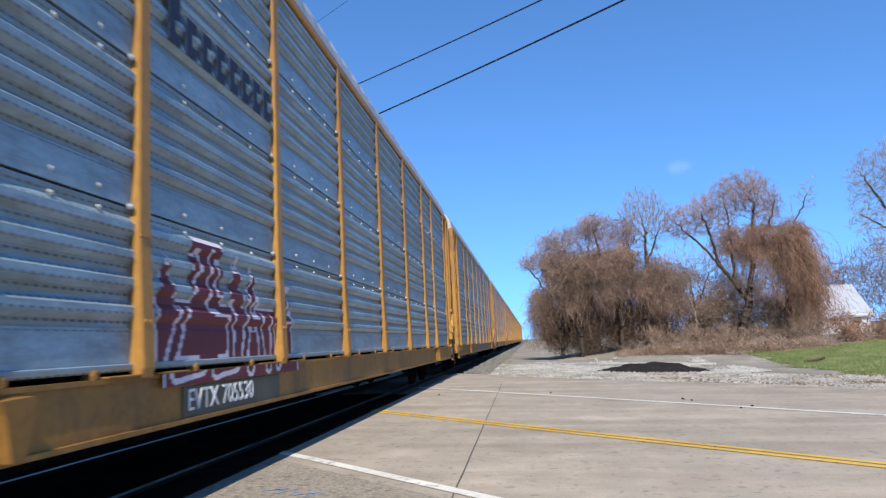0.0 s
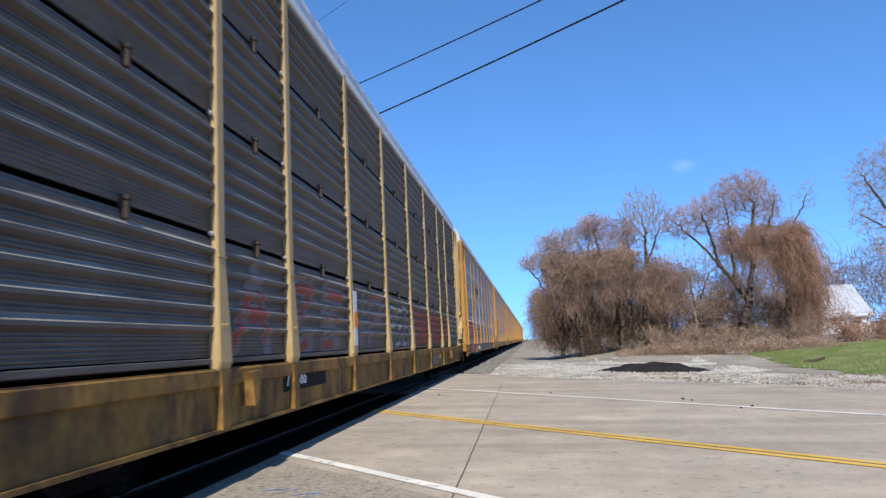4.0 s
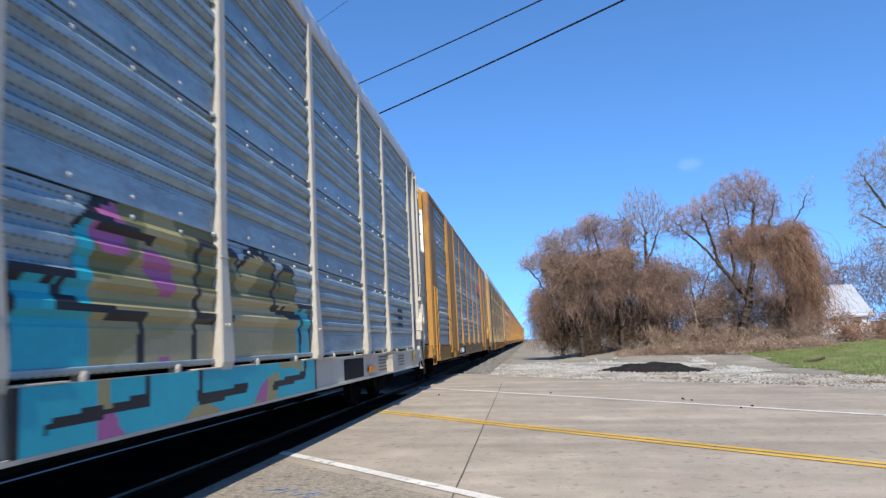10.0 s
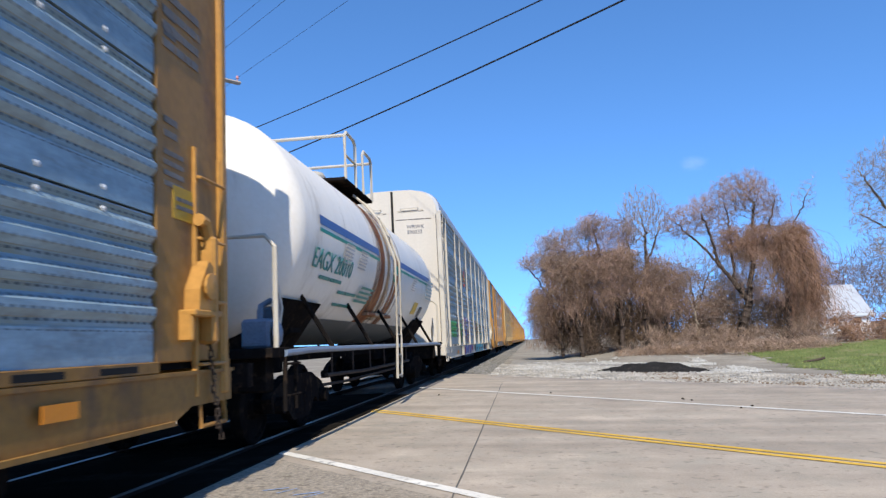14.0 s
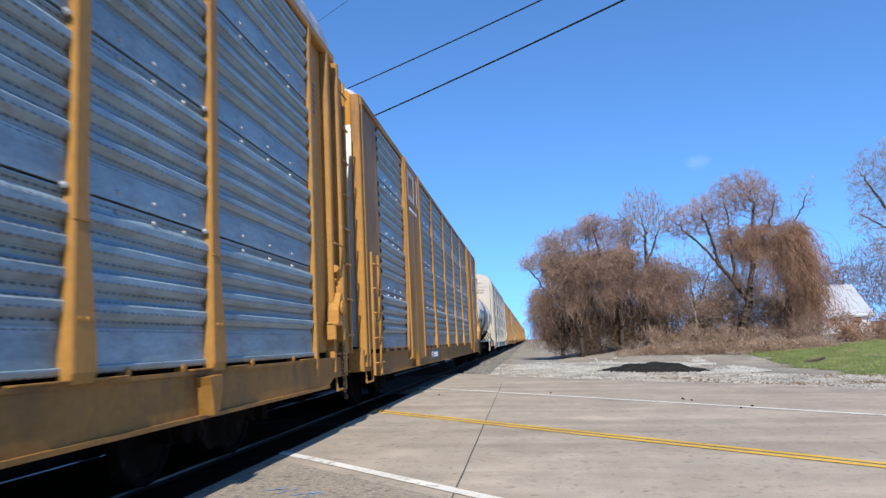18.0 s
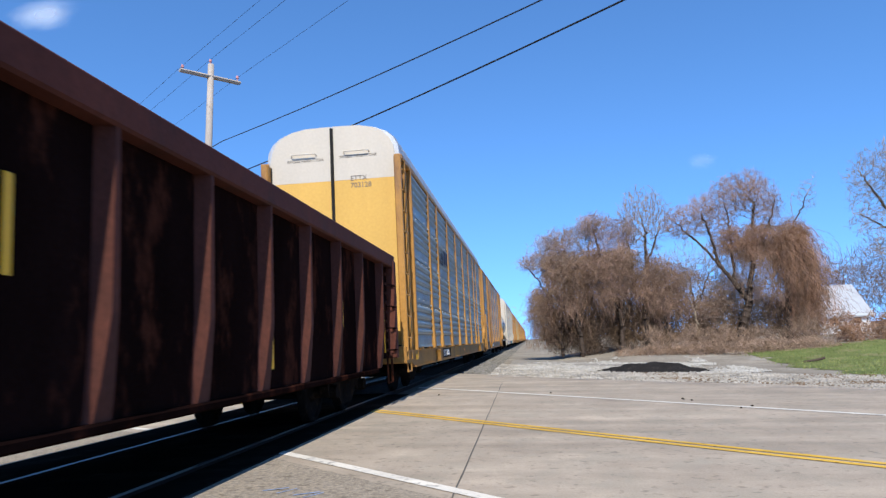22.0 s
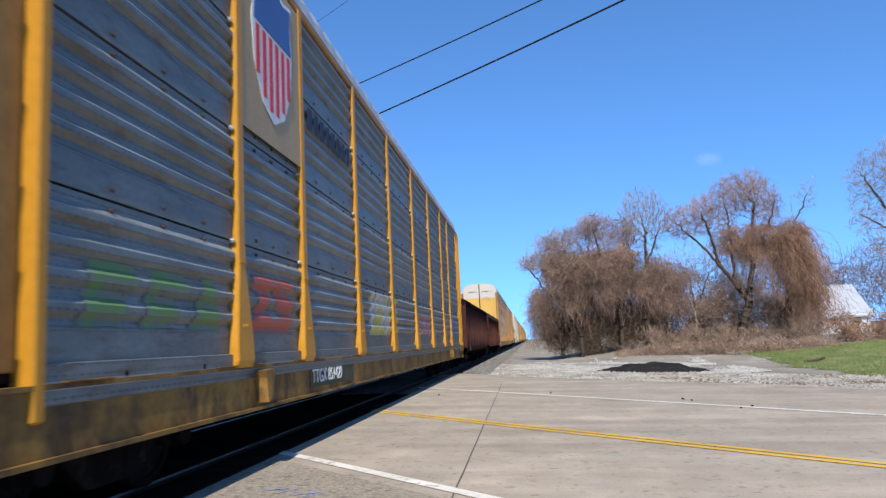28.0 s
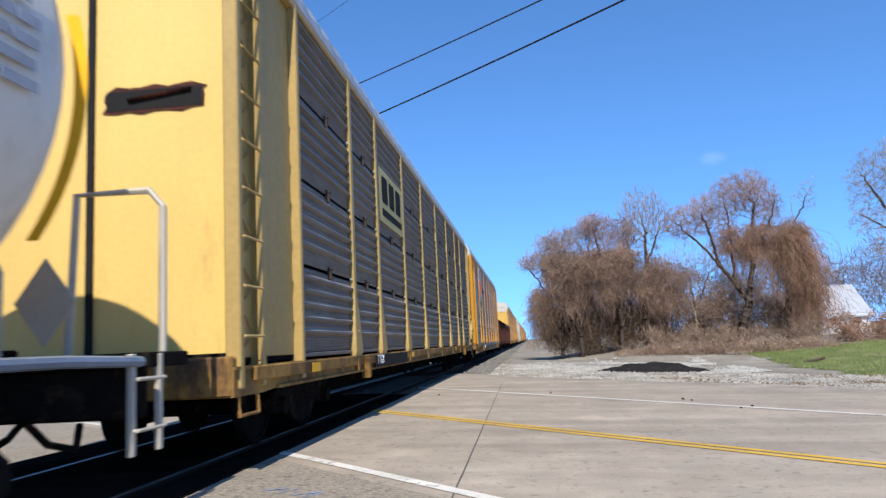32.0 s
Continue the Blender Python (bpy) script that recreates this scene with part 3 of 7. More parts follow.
def flat_shape(car, name, outline, material, x, y, z, label, thick=0.005, parent=None):
    bm = bmesh.new()
    prism(bm, outline, "x", 0, thick)
    return part(name, bm, material, parent or car, label, (x, y, z))


GLYPHS = (
    ((0, 0, 0, 1), (0, 1, 0.7, 1), (0.7, 1, 0.7, 0.55), (0.7, 0.55, 0, 0.5)),
    ((0, 0, 0.35, 1), (0.35, 1, 0.7, 0), (0.15, 0.4, 0.55, 0.4)),
    ((0.7, 0.95, 0.1, 1), (0.1, 1, 0.05, 0.55), (0.05, 0.55, 0.65, 0.5), (0.65, 0.5, 0.65, 0.05), (0.65, 0.05, 0, 0)),
    ((0, 1, 0.7, 1), (0.7, 1, 0.1, 0), (0.1, 0, 0.75, 0.05)),
    ((0, 0, 0, 1), (0, 1, 0.7, 0), (0.7, 0, 0.7, 1)),
    ((0.05, 0, 0.05, 1), (0.05, 1, 0.65, 0.95), (0.05, 0.5, 0.5, 0.5), (0.05, 0, 0.65, 0.03)),
    ((0, 1, 0.05, 0.1), (0.05, 0.1, 0.65, 0.08), (0.65, 0.08, 0.7, 1)),
)


def painting(car, name, y0, y1, z0, z1, fill, edge, ground, letters, label, weight=0.13, slant=0.12, seed=0, profile=None, rim=0.05, skyline=None, inside=None):
    """Graffiti that follows the ribs of the sheets and the sill: fat strokes with an outline on a cloud of ground colour."""
    rng = random.Random(seed + int(y0 * 10))
    yc, zc = (y0 + y1) / 2, (z0 + z1) / 2
    strokes = []
    w = (y1 - y0) / letters
    for i in range(letters):
        g = GLYPHS[rng.randrange(len(GLYPHS))]
        hz = (z1 - z0) * rng.uniform(0.72, 0.9)
        for a, b, c, d in g:
            zb = z0 + (z1 - z0) * 0.08
            strokes.append((y0 + w * (i + 0.16 + 0.9 * a) + slant * b, zb + hz * b, y0 + w * (i + 0.16 + 0.9 * c) + slant * d, zb + hz * d, rng.randrange(len(fill))))

    def colour(y, z):
        best, pick = 9.0, 0
        for a, b, c, d, k in strokes:
            vy, vz = c - a, d - b
            t = max(0.0, min(1.0, ((y - a) * vy + (z - b) * vz) / (vy * vy + vz * vz + 1e-6)))
            e = math.hypot(y - a - t * vy, z - b - t * vz)
            if e < best:
                best, pick = e, k
        wob = 0.02 * noise.noise((y * 4, z * 4, 1))
        if skyline and z > skyline(y) - 0.05:
            best = 9.0
        if best < weight + wob:
            return (pick + int(2.2 * (noise.noise((y * 1.7, z * 1.7, seed)) + 0.5))) % len(fill)
        if best < weight + rim + wob:
            return len(fill)
        if skyline:
            over = skyline(y) - z + 0.012 * noise.noise((y * 9, z * 9, 2))
            side = min(y - y0, y1 - y)
            if over < 0.0 or side < 0.0:
                return None
            if min(over, side) < (0.04 if not inside else 0.07):
                return len(fill)
            return inside(y, z) if inside else len(fill) + 1
        u, v = (y - yc) / (y1 - y0) * 2, (z - zc) / (z1 - z0) * 2
        if ground and max(abs(u), abs(v)) + 0.2 * noise.noise((y * 1.6, z * 1.6, 7)) + 0.10 * noise.noise((y * 6, z * 6, 2)) < 0.92:
            return len(fill) + 1
        return None
    prof = []
    for k in range(4):
        for x, z in profile or PROFILE:
            zz = 0.985 + 0.99 * k + z * 0.99
            if max(z0, 0.985) <= zz <= z1:
                prof.append((0.006 - 0.035 + x, zz))
    fine = [prof[0]]
    for (xa, za), (xb, zb) in zip(prof, prof[1:]):
        n = max(1, round((zb - za) / 0.03))
        fine += [(xa + (xb - xa) * i / n, za + (zb - za) * i / n) for i in range(1, n + 1)]
    runs = [fine]
    if z0 < 0.9:
        runs.append([(0.042, z0 + (0.91 - z0) * i / 12) for i in range(13)])
    cols = int((y1 - y0) / 0.03)
    V, F, M = [], [], []
    for run in runs:
        for j in range(len(run) - 1):
            for i in range(cols):
                ya, yb = y0 + (y1 - y0) * i / cols, y0 + (y1 - y0) * (i + 1) / cols
                k = colour((ya + yb) / 2, (run[j][1] + run[j + 1][1]) / 2)
                if k is None:
                    continue
                n = len(V)
                (xa, za), (xb, zb) = run[j], run[j + 1]
                V += [(xa, ya - yc, za - zc), (xa, yb - yc, za - zc), (xb, yb - yc, zb - zc), (xb, ya - yc, zb - zc)]
                F.append((n, n + 1, n + 2, n + 3))
                M.append(k)
    pal = [mat(name + "_paint_%d" % i, c, 0.5, 0, 0.12, 2, 20, 0.03) for i, c in enumerate(list(fill) + [edge] + ([ground] if ground else []))]
    me = array_mesh("graffiti", V, F, pal[0])
    for m in pal[1:]:
        me.materials.append(m)
    me.polygons.foreach_set("material_index", M)
    part("graffiti", me, pal[0], car, label, (HALF, yc, zc))


def rack_car(label, posts, wides, panel, post, sill, end, door, door_top=None, flare=0.24, ends=(1.5, 1.5), rolling=True, end_plate=None, wide_mat=None, brake=True, ladder_top=4.85, low=0.56, length=BODY, lower_band=False, profile=None, top=None, old_sill=False):
    """A tri-level rack car. posts: their places along the side; wides: solid bays (start, end)."""
    car = tagged(new("rack_car"), label, "railcar", "cars of the train")
    end_plate = end_plate or post
    rise = 0.3 if wides else 0.78
    top = top or end_plate
    # frame
    bm = bmesh.new()
    box(bm, -1.38, 1.38, 0.1, length - 0.1, 0.93, 1.03)
    box(bm, -0.35, 0.35, 0.2, length - 0.2, 0.6, 0.93)
    box(bm, -0.28, 0.28, 4.6, length - 4.6, 0.27, 0.62)
    for k in range(13):
        box(bm, -1.4, 1.4, 1.2 + 2 * k - 0.06, 1.2 + 2 * k + 0.06, 0.72, 0.93)
    part("underframe", shared("underframe_%.1f" % length, lambda b: merge(b, bm), DARK), DARK, car, "dark steel underframe")
    for s in (-1, 1):
        o = part("side_sill", shared("side_sill_%.2f_%.1f" % (low, length), sill_mesh(low, length), sill), sill, car, "", (s * HALF, 0 if s > 0 else length, 0))
        o.rotation_euler = (0, 0, 0 if s > 0 else math.pi)
    part("end_sill", shared("end_sill", lambda b: bevel_box(b, -1.46, 1.46, 0, 0.25, 0.66, 1.0, 0.02), sill), sill, car, "", (0, -0.02, 0))
    part("end_sill", shared("end_sill", lambda b: bevel_box(b, -1.46, 1.46, 0, 0.25, 0.66, 1.0, 0.02), sill), sill, car, "", (0, length - 0.23, 0))
    # what carries the rack above the sill: a bottom rail, and lugs in the slit under it
    part("bottom_rail", shared("bottom_rail_%.1f%d" % (length, bool(wides)), lambda b: bevel_box(b, -0.05, -0.004 if not wides else 0.02, ends[0], length - ends[1], 0.945 if not wides else 0.915, 0.992, 0.006), sill if wides else panel), sill if wides else panel, car, "", (HALF, 0, 0))
    stops = sorted([ends[0]] + list(posts) + [q for w in wides for q in w] + [length - ends[1]])
    for y0, y1 in zip(stops, stops[1:]):
        if (y0, y1) in wides or y1 - y0 < 0.6:
            continue
        if wides:
            # black plates on the rail stand in for the shade inside its openings
            for q in (0.2, 0.5, 0.8):
                part("slot", shared("slot", lambda b: bevel_box(b, 0.0, 0.004, -0.2, 0.2, 0.932, 0.972, 0.0015), BLACK), BLACK, car, "black plate that paints in a shaded slot of the bottom rail", (HALF + 0.019, y0 + (y1 - y0) * q, 0))
        elif not old_sill:
            for q in (0.3, 0.72):
                part("lug", shared("lug", lambda b: lathe(b, [(-0.06, 0.035), (0.004, 0.035), (0.012, 0.02)], False, 8, (0, 0, 0.935)), sill), sill, car, "", (HALF, y0 + (y1 - y0) * q, 0))
            for q in (0.14, 0.88):
                part("shelf_plate", shared("shelf_plate", lambda b: bevel_box(b, -0.05, 0.05, -0.22, 0.22, 0.912, 0.924, 0.003), sill), sill, car, "", (HALF, y0 + (y1 - y0) * q, 0))
        if profile is not None:
            for zz in (1.975, 2.965, 3.955):
                part("hanger", shared("hanger", lambda b: (bevel_box(b, -0.02, 0.045, -0.018, 0.018, -0.09, 0.07, 0.006), bevel_box(b, 0.0, 0.055, -0.03, 0.03, 0.03, 0.055, 0.006)), BROWN_IRON), BROWN_IRON, car, "dark iron hanger across the seam", (HALF - 0.03, (y0 + y1) / 2, zz))
    if old_sill:
        part("sill_flange", shared("sill_flange_%.1f" % length, lambda b: bevel_box(b, 0.0, 0.045, 0.4, length - 0.4, 0.775, 0.905, 0.01), sill), sill, car, "upper flange of the sill", (HALF, 0, 0))
        for p in posts:
            part("post_foot", shared("post_foot_%.2f" % low, lambda b: prism(b, [(-0.10, 0.9), (0.10, 0.9), (0.085, 0.78), (0.075, low + 0.02), (-0.075, low + 0.02), (-0.085, 0.78)], "x", 0.0, 0.062), sill), sill, car, "", (HALF, p, 0))
    # near side: bays of four sheets between the posts
    a = ends[0]
    edges = sorted([(p, p) for p in posts] + list(wides) + [(length - ends[1], length)])
    for y0, y1 in edges:
        w = round(y0 - a, 3)
        if w > 0.3:
            for k in range(4):
                key = ("sheet_%.2f" if profile is None else "ribbed_sheet_%.2f") % w
                part("panel", shared(key, panel_mesh(w - 0.02, 0.99, profile or PROFILE), panel), panel, car, "", (HALF - 0.035, a + 0.01, 0.985 + 0.99 * k))
        a = y1
    if lower_band:
        part("kick_plate", shared("kick_plate", lambda b: bevel_box(b, -0.03, 0.012, ends[0], length - ends[1], 0.80, 1.02, 0.008), panel), panel, car, "plain lower band of the side", (HALF, 0, 0))
    for p in posts:
        part("post", shared("post_%.2f" % flare, post_mesh(flare), post), post, car, "", (HALF, p, 0))
        if not wides:
            for z in (1.975, 2.965, 3.955):
                for q in (-0.125, 0.125):
                    part("bolt", shared("bolt", bolt_mesh, DULL_STEEL), DULL_STEEL, car, "", (HALF - 0.03, p + q * 0.85, z))
    for y0, y1 in wides:
        def plate(b, w=y1 - y0):
            bevel_box(b, -0.05, 0.05, 0, w, 0.72, 4.93, 0.012)
        wm = wide_mat or BROWN_YELLOW
        part("side_plate", shared("side_plate_%.2f" % (y1 - y0), plate, wm), wm, car, "sun-browned solid side plate", (HALF, y0, 0))
        for q in (y0 + 0.05, y1 - 0.05):
            part("plate_rib", shared("plate_rib", lambda b: bevel_box(b, 0.05, 0.085, -0.06, 0.06, 0.74, 4.93, 0.012), post), post, car, "", (HALF, q, 0))
        for q, e in ((y0, -1), (y1, 1)):
            g = part("gusset", shared("gusset", lambda b: prism(b, [(0, 1.85), (0, 0.93), (0.17, 0.93), (0.17, 1.0)], "x", 0.0, 0.045), wm), wm, car, "", (HALF, q, 0))
            if e < 0:
                g.scale = (1, -1, 1)
        part("plate_seam", shared("plate_seam", lambda b: bevel_box(b, 0.05, 0.057, -0.012, 0.012, 0.8, 4.9, 0.002), wm), wm, car, "", (HALF, (y0 + y1) / 2, 0))
    # far side, one ribbed wall
    far = part("side_wall", shared("side_wall_%.1f" % length, lambda b: [panel_mesh(length - 2.3, 3.95)(b)], panel), panel, car, "", (-HALF + 0.035, length - 1.15, 0.985))
    far.rotation_euler = (0, 0, math.pi)
    # top rails and roof
    for s in (-1, 1):
        part("top_rail", shared("top_rail_%.1f" % length, lambda b: bevel_box(b, -0.05, 0.05, 0.3, length - 0.3, 4.89, 5.0, 0.015), top), top, car, "", (s * (HALF - 0.03), 0, 0))
    part("roof", shared("roof_%.1f" % length, roof_mesh(length, rise), ROOF), ROOF, car, "ribbed metal roof", smooth=False)
    # ends: recessed plate, corner posts with lattice or ladder, door leaves
    for d, e in ((-1, ends[0]), (1, ends[1])):
        yb = 0.0 if d < 0 else length - e
        for s in (-1, 1):
            px = HALF - 0.045 if wides else HALF - 0.10
            part("end_plate", shared("end_plate_%.2f" % e, lambda b, e=e: bevel_box(b, -0.025, 0.025, 0.12, e - 0.02, 0.98, 4.93, 0.01), end_plate), end_plate, car, "", (s * px, yb if d < 0 else yb - 0.1, 0))
            for q in ((0.14, 0.34) if wides and d < 0 else (0.14,) if wides else (0.14, 0.66, e - 0.05)):
                part("corner_post", shared("corner_post", lambda b: bevel_box(b, -0.07, 0.07, -0.05, 0.05, 0.72, 4.95, 0.015), post), post, car, "", (s * (HALF - 0.045), (q if d < 0 else length - q), 0))
        yf = 0.30 if d < 0 else length - 0.35
        for s in (-1, 1):
            if door_top:
                part("end_door", shared("door_low%d" % s, end_leaf_mesh(s, 1.0, 4.52, rise), door), door, car, "yellow lower door leaf", (0, yf, 0))
                part("end_door", shared("door_top%d_%.1f" % (s, rise), end_leaf_mesh(s, 4.523, 5.7, rise), door_top), door_top, car, "white upper door leaf", (0, yf, 0))
            else:
                part("end_door", shared("door_leaf%d_%.1f" % (s, rise), end_leaf_mesh(s, 1.0, 5.7, rise), door), door, car, "end door leaf", (0, yf, 0))
        # black strips stand in for the shade in the slits beside the leaves
        for s in (-1, 1):
            part("door_seal", shared("door_seal", lambda b: bevel_box(b, -0.02, 0.02, -0.012, 0.012, 1.0, 4.9, 0.004), BLACK), BLACK, car, "black strip painted in for the shaded slit beside the door leaf", (s * 1.335, yf + (-0.002 if d < 0 else 0.052), 0))
        part("lock_bar", shared("lock_bar_%.1f" % rise, lambda b: bevel_box(b, -0.035, 0.035, -0.03, 0.03, 1.0, 4.88 + rise, 0.008), BLACK), BLACK, car, "black lock bar between the door leaves", (0, yf + (0.0 if d < 0 else 0.05), 0))
        coupler(car, 0.1 if d < 0 else length - 0.1, d)
    if ladder_top > 4:
        ladder(car, HALF - 0.01, 0.40, 0.95, ladder_top, 0.44, post, 9)

        def lattice(b):
            k = (ladder_top - 1.0) / 9
            pts = []
            for i in range(9):
                pts += [(0.0, -0.17, 1.0 + k * i), (0.0, 0.12, 1.0 + k * (i + 0.35)), (0.0, 0.15, 1.0 + k * (i + 0.6))]
            tube(b, pts, 0.012, 5)
        part("lattice", shared("lattice", lattice, post), post, car, "thin zigzag rod behind the ladder", (HALF - 0.05, 0.40, 0))
    else:
        ladder(car, HALF + 0.05, 0.76, 0.58, ladder_top, 0.52, post, 5)
    ladder(car, HALF - 0.01, length - 0.40, 0.72, 2.6, 0.44, post, 4)
    # the leading end reaches out past the sill: a black strip painted in for the shaded slit, then a board with its
    # ladder
    if not wides and brake:
        for s in (-1, 1):
            part("end_slit", shared("end_slit", lambda b: bevel_box(b, -0.02, 0.02, -0.05, 0.05, 0.98, 4.85, 0.006), BLACK), BLACK, car, "black strip for the shaded slit behind the end ladder", (s * (HALF - 0.09), length - 0.04, 0))
            part("end_board", shared("end_board", lambda b: bevel_box(b, -0.03, 0.03, 0.0, 0.40, 0.95, 4.9, 0.012), end_plate), end_plate, car, "narrow board that carries the end ladder", (s * (HALF - 0.09), length, 0))
        ladder(car, HALF - 0.04, length + 0.2, 0.95, 4.85, 0.36, post, 8)
    # jacking brackets hung on the sill
    for yy in (4.7, length - 4.4):
        def hang(b):
            prism(b, [(-0.13, 0.86), (0.10, 0.87), (0.11, 0.82), (0.04, 0.60), (-0.05, 0.58), (-0.10, 0.80)], "x", 0.0, 0.12)
        part("jacking_bracket", shared("jacking_bracket", hang, sill), sill, car, "", (HALF, yy, 0))
    if brake:
        def brake_mesh(b):
            bevel_box(b, 0, 0.16, -0.24, 0.22, 1.30, 1.35, 0.012)
            bevel_box(b, 0, 0.13, -0.24, -0.18, 1.12, 1.34, 0.015)
            prism(b, [(-0.16, 1.35), (0.10, 1.35), (0.12, 1.66), (0.0, 1.72), (-0.15, 1.5)], "x", 0.0, 0.15)
            bevel_box(b, 0.02, 0.16, 0.07, 0.17, 1.1, 1.92, 0.025)
            tube(b, [(0.09, 0.12, 1.9), (0.09, 0.05, 2.02), (0.09, -0.04, 2.03)], 0.05, 8)
            lathe(b, [(0.14, 0.05), (0.17, 0.10), (0.19, 0.10), (0.20, 0.03)], False, 12, (0, -0.03, 1.52))
        part("brake_housing", shared("brake_housing", brake_mesh, post), post, car, "hand brake housing on a bracket", (HALF - 0.05, length - 0.62, 0))

        def chain_mesh(b):
            for i in range(17):
                z = 1.12 - 0.045 * i
                y = 0.02 * math.sin(i * 1.3) + 0.012 * i
                dy, dx = (0.014, 0.004) if i % 2 else (0.004, 0.014)
                tube(b, [(dx, y - dy, z + 0.026), (dx, y + dy, z - 0.026), (-dx, y + dy, z - 0.026), (-dx, y - dy, z + 0.026), (dx, y - dy, z + 0.026)], 0.008, 4, False)
        part("brake_chain", shared("brake_chain", chain_mesh, BROWN_IRON), BROWN_IRON, car, "rusty chain hanging from the hand brake", (HALF + 0.04, length - 0.5, 0))
        for zz, hh, ww, rows in ((3.95, 0.42, 0.42, 6), (3.3, 0.22, 0.18, 3), (2.55, 0.2, 0.2, 2), (2.2, 0.3, 0.3, 4)):
            bars(car, length - ends[1] + 0.12, zz, ww, hh, rows, FADED_INK, HALF - (0.018 if wides else 0.073))
    for yy in (0.12, length - 0.55):
        def step(b):
            tube(b, [(0, 0, 0.75), (0.02, 0, 0.50), (0.02, 0.42, 0.50), (0, 0.42, 0.75)], 0.02, 5)
        part("sill_step", shared("sill_step", step, sill), sill, car, "", (HALF - 0.02, yy, 0))
    bm = bmesh.new()
    box(bm, -0.3, 0.3, 10.2, 11.6, 0.42, 0.62)
    lathe(bm, [(12.2, 0.05), (12.25, 0.2), (13.4, 0.2), (13.45, 0.05)], True, 12, (-0.5, 0, 0.45))
    part("brake_gear", shared("brake_gear", lambda b: merge(b, bm), DARK), DARK, car, "dark brake cylinder and rods")
    truck(car, 3.1, rolling)
    truck(car, length - 3.1, rolling)
    return car


CARS = []                          # (car, place of its rear corner at the start)


def set_car(car, y):
    car.location = (TRACK_X, y, 0)
    CARS.append((car, y))
    return car


def end_text(car, text, x, y, z, size, ink):
    """Letters on a face that looks back along the track."""
    me = lettering(text, size, ink)
    me.transform(Matrix.Rotation(-math.pi / 2, 4, "Z"))
    return part("lettering", me, ink, car, "stencilled marks on the end door", (x, y, z))


def end_bars(car, x, y, z, wide, tall, rows, ink):
    bm = bmesh.new()
    rng = random.Random(int(z * 100))
    h = tall / rows
    for i in range(rows):
        a = 0.0
        while a < wide * 0.93:
            w = min(wide - a, rng.uniform(0.15, 0.35) * wide)
            box(bm, a, a + w * 0.88, -0.004, 0, tall - (i + 0.75) * h, tall - (i + 0.3) * h)
            a += w
    return tagged(part("stencil", bm, ink, car, "unreadable stencilled lines", (x, y, z)), "unreadable stencilled lines", kind="stuff")


def rivets(car, bays, material):
    for a, b in bays:
        for u in (0.25, 0.5, 0.75):
            for z in (1.915, 2.045, 2.905, 3.035, 3.895, 4.025):
                part("rivet", shared("rivet", lambda bm: lathe(bm, [(0, 0.018), (0.016, 0.017), (0.022, 0.007)], False, 6), material), material, car, "", (HALF - 0.028, a + (b - a) * u, z))


PALE_DOOR = mat("end_door_pale_grey", (0.80, 0.80, 0.74), 0.5, 0.0, 0.1, 0.7, 18, 0.05, (0.45, 0.42, 0.38), 0.12, streak=4)
POSTS_A = [4.2, 5.95, 8.55, 11.15, 13.75, 16.35, 18.95, 20.7]
POSTS_D = [4.3, 6.12, 8.73, 11.38, 14.12, 16.75, 19.35, 21.15]
EDGE = HALF + 0.008
# 1: yellow posts, galvanised sheets, maroon and red graffiti
c1 = rack_car("yellow rack car with galvanised sheets and maroon graffiti", POSTS_A, [], SILVER, YELLOW, SILL_YELLOW, YELLOW, END_ORANGE, DOOR_WHITE, flare=0.16)
set_car(c1, -1.55)


def castle(y):
    """Height of the painted castle's skyline along the car."""
    if 6.66 < y < 7.22:
        return 1.90
    for spire, top in ((6.30, 1.72), (7.50, 1.84), (7.86, 1.78)):
        if abs(y - spire) < 0.15:
            return top - 2.6 * max(0.0, abs(y - spire) - 0.02)
    if y > 8.68:
        return 1.66 if y < 8.86 else 1.42
    return 1.44 if y < 8.6 else 1.28


painting(c1, "castle", 6.16, 8.98, 0.82, 1.92, [(0.11, 0.016, 0.026)], (0.62, 0.57, 0.60), (0.13, 0.02, 0.03), 4, "maroon castle with white outlines in spray paint", 0.045, 0.05, 3, skyline=castle, rim=0.04)
painting(c1, "red", 1.75, 4.2, 0.62, 1.95, [(0.42, 0.04, 0.05), (0.33, 0.03, 0.04)], (0.68, 0.62, 0.62), (0.45, 0.12, 0.12), 4, "red and white spray-painted letters", 0.14, 0.1, 5)
for k in range(8):                 # road name as plain strokes
    flat_shape(c1, "name_stroke", [(0, 0), (0.17, 0), (0.17, 0.09), (0.09, 0.09), (0.09, 0.2), (0.17, 0.2), (0.17, 0.29 if k else 0.42), (0, 0.29 if k else 0.42)], INK, HALF + 0.012, 6.3 + 0.27 * k, 3.28, "dark blue painted name stroke")
number_board(c1, "EVTX 705530", 6.5, 0.585, 0.22, mat("dull_green_grey_board", (0.10, 0.10, 0.07), 0.6), LETTER_WHITE, 2.0, tall=0.22)
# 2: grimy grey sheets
# white on the top rail paints in the sunlit edge of the roof
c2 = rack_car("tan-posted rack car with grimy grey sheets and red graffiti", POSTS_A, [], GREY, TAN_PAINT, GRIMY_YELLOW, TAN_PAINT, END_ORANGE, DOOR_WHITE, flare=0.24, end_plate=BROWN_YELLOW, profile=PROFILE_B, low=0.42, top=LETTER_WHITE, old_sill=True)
set_car(c2, -28.2)
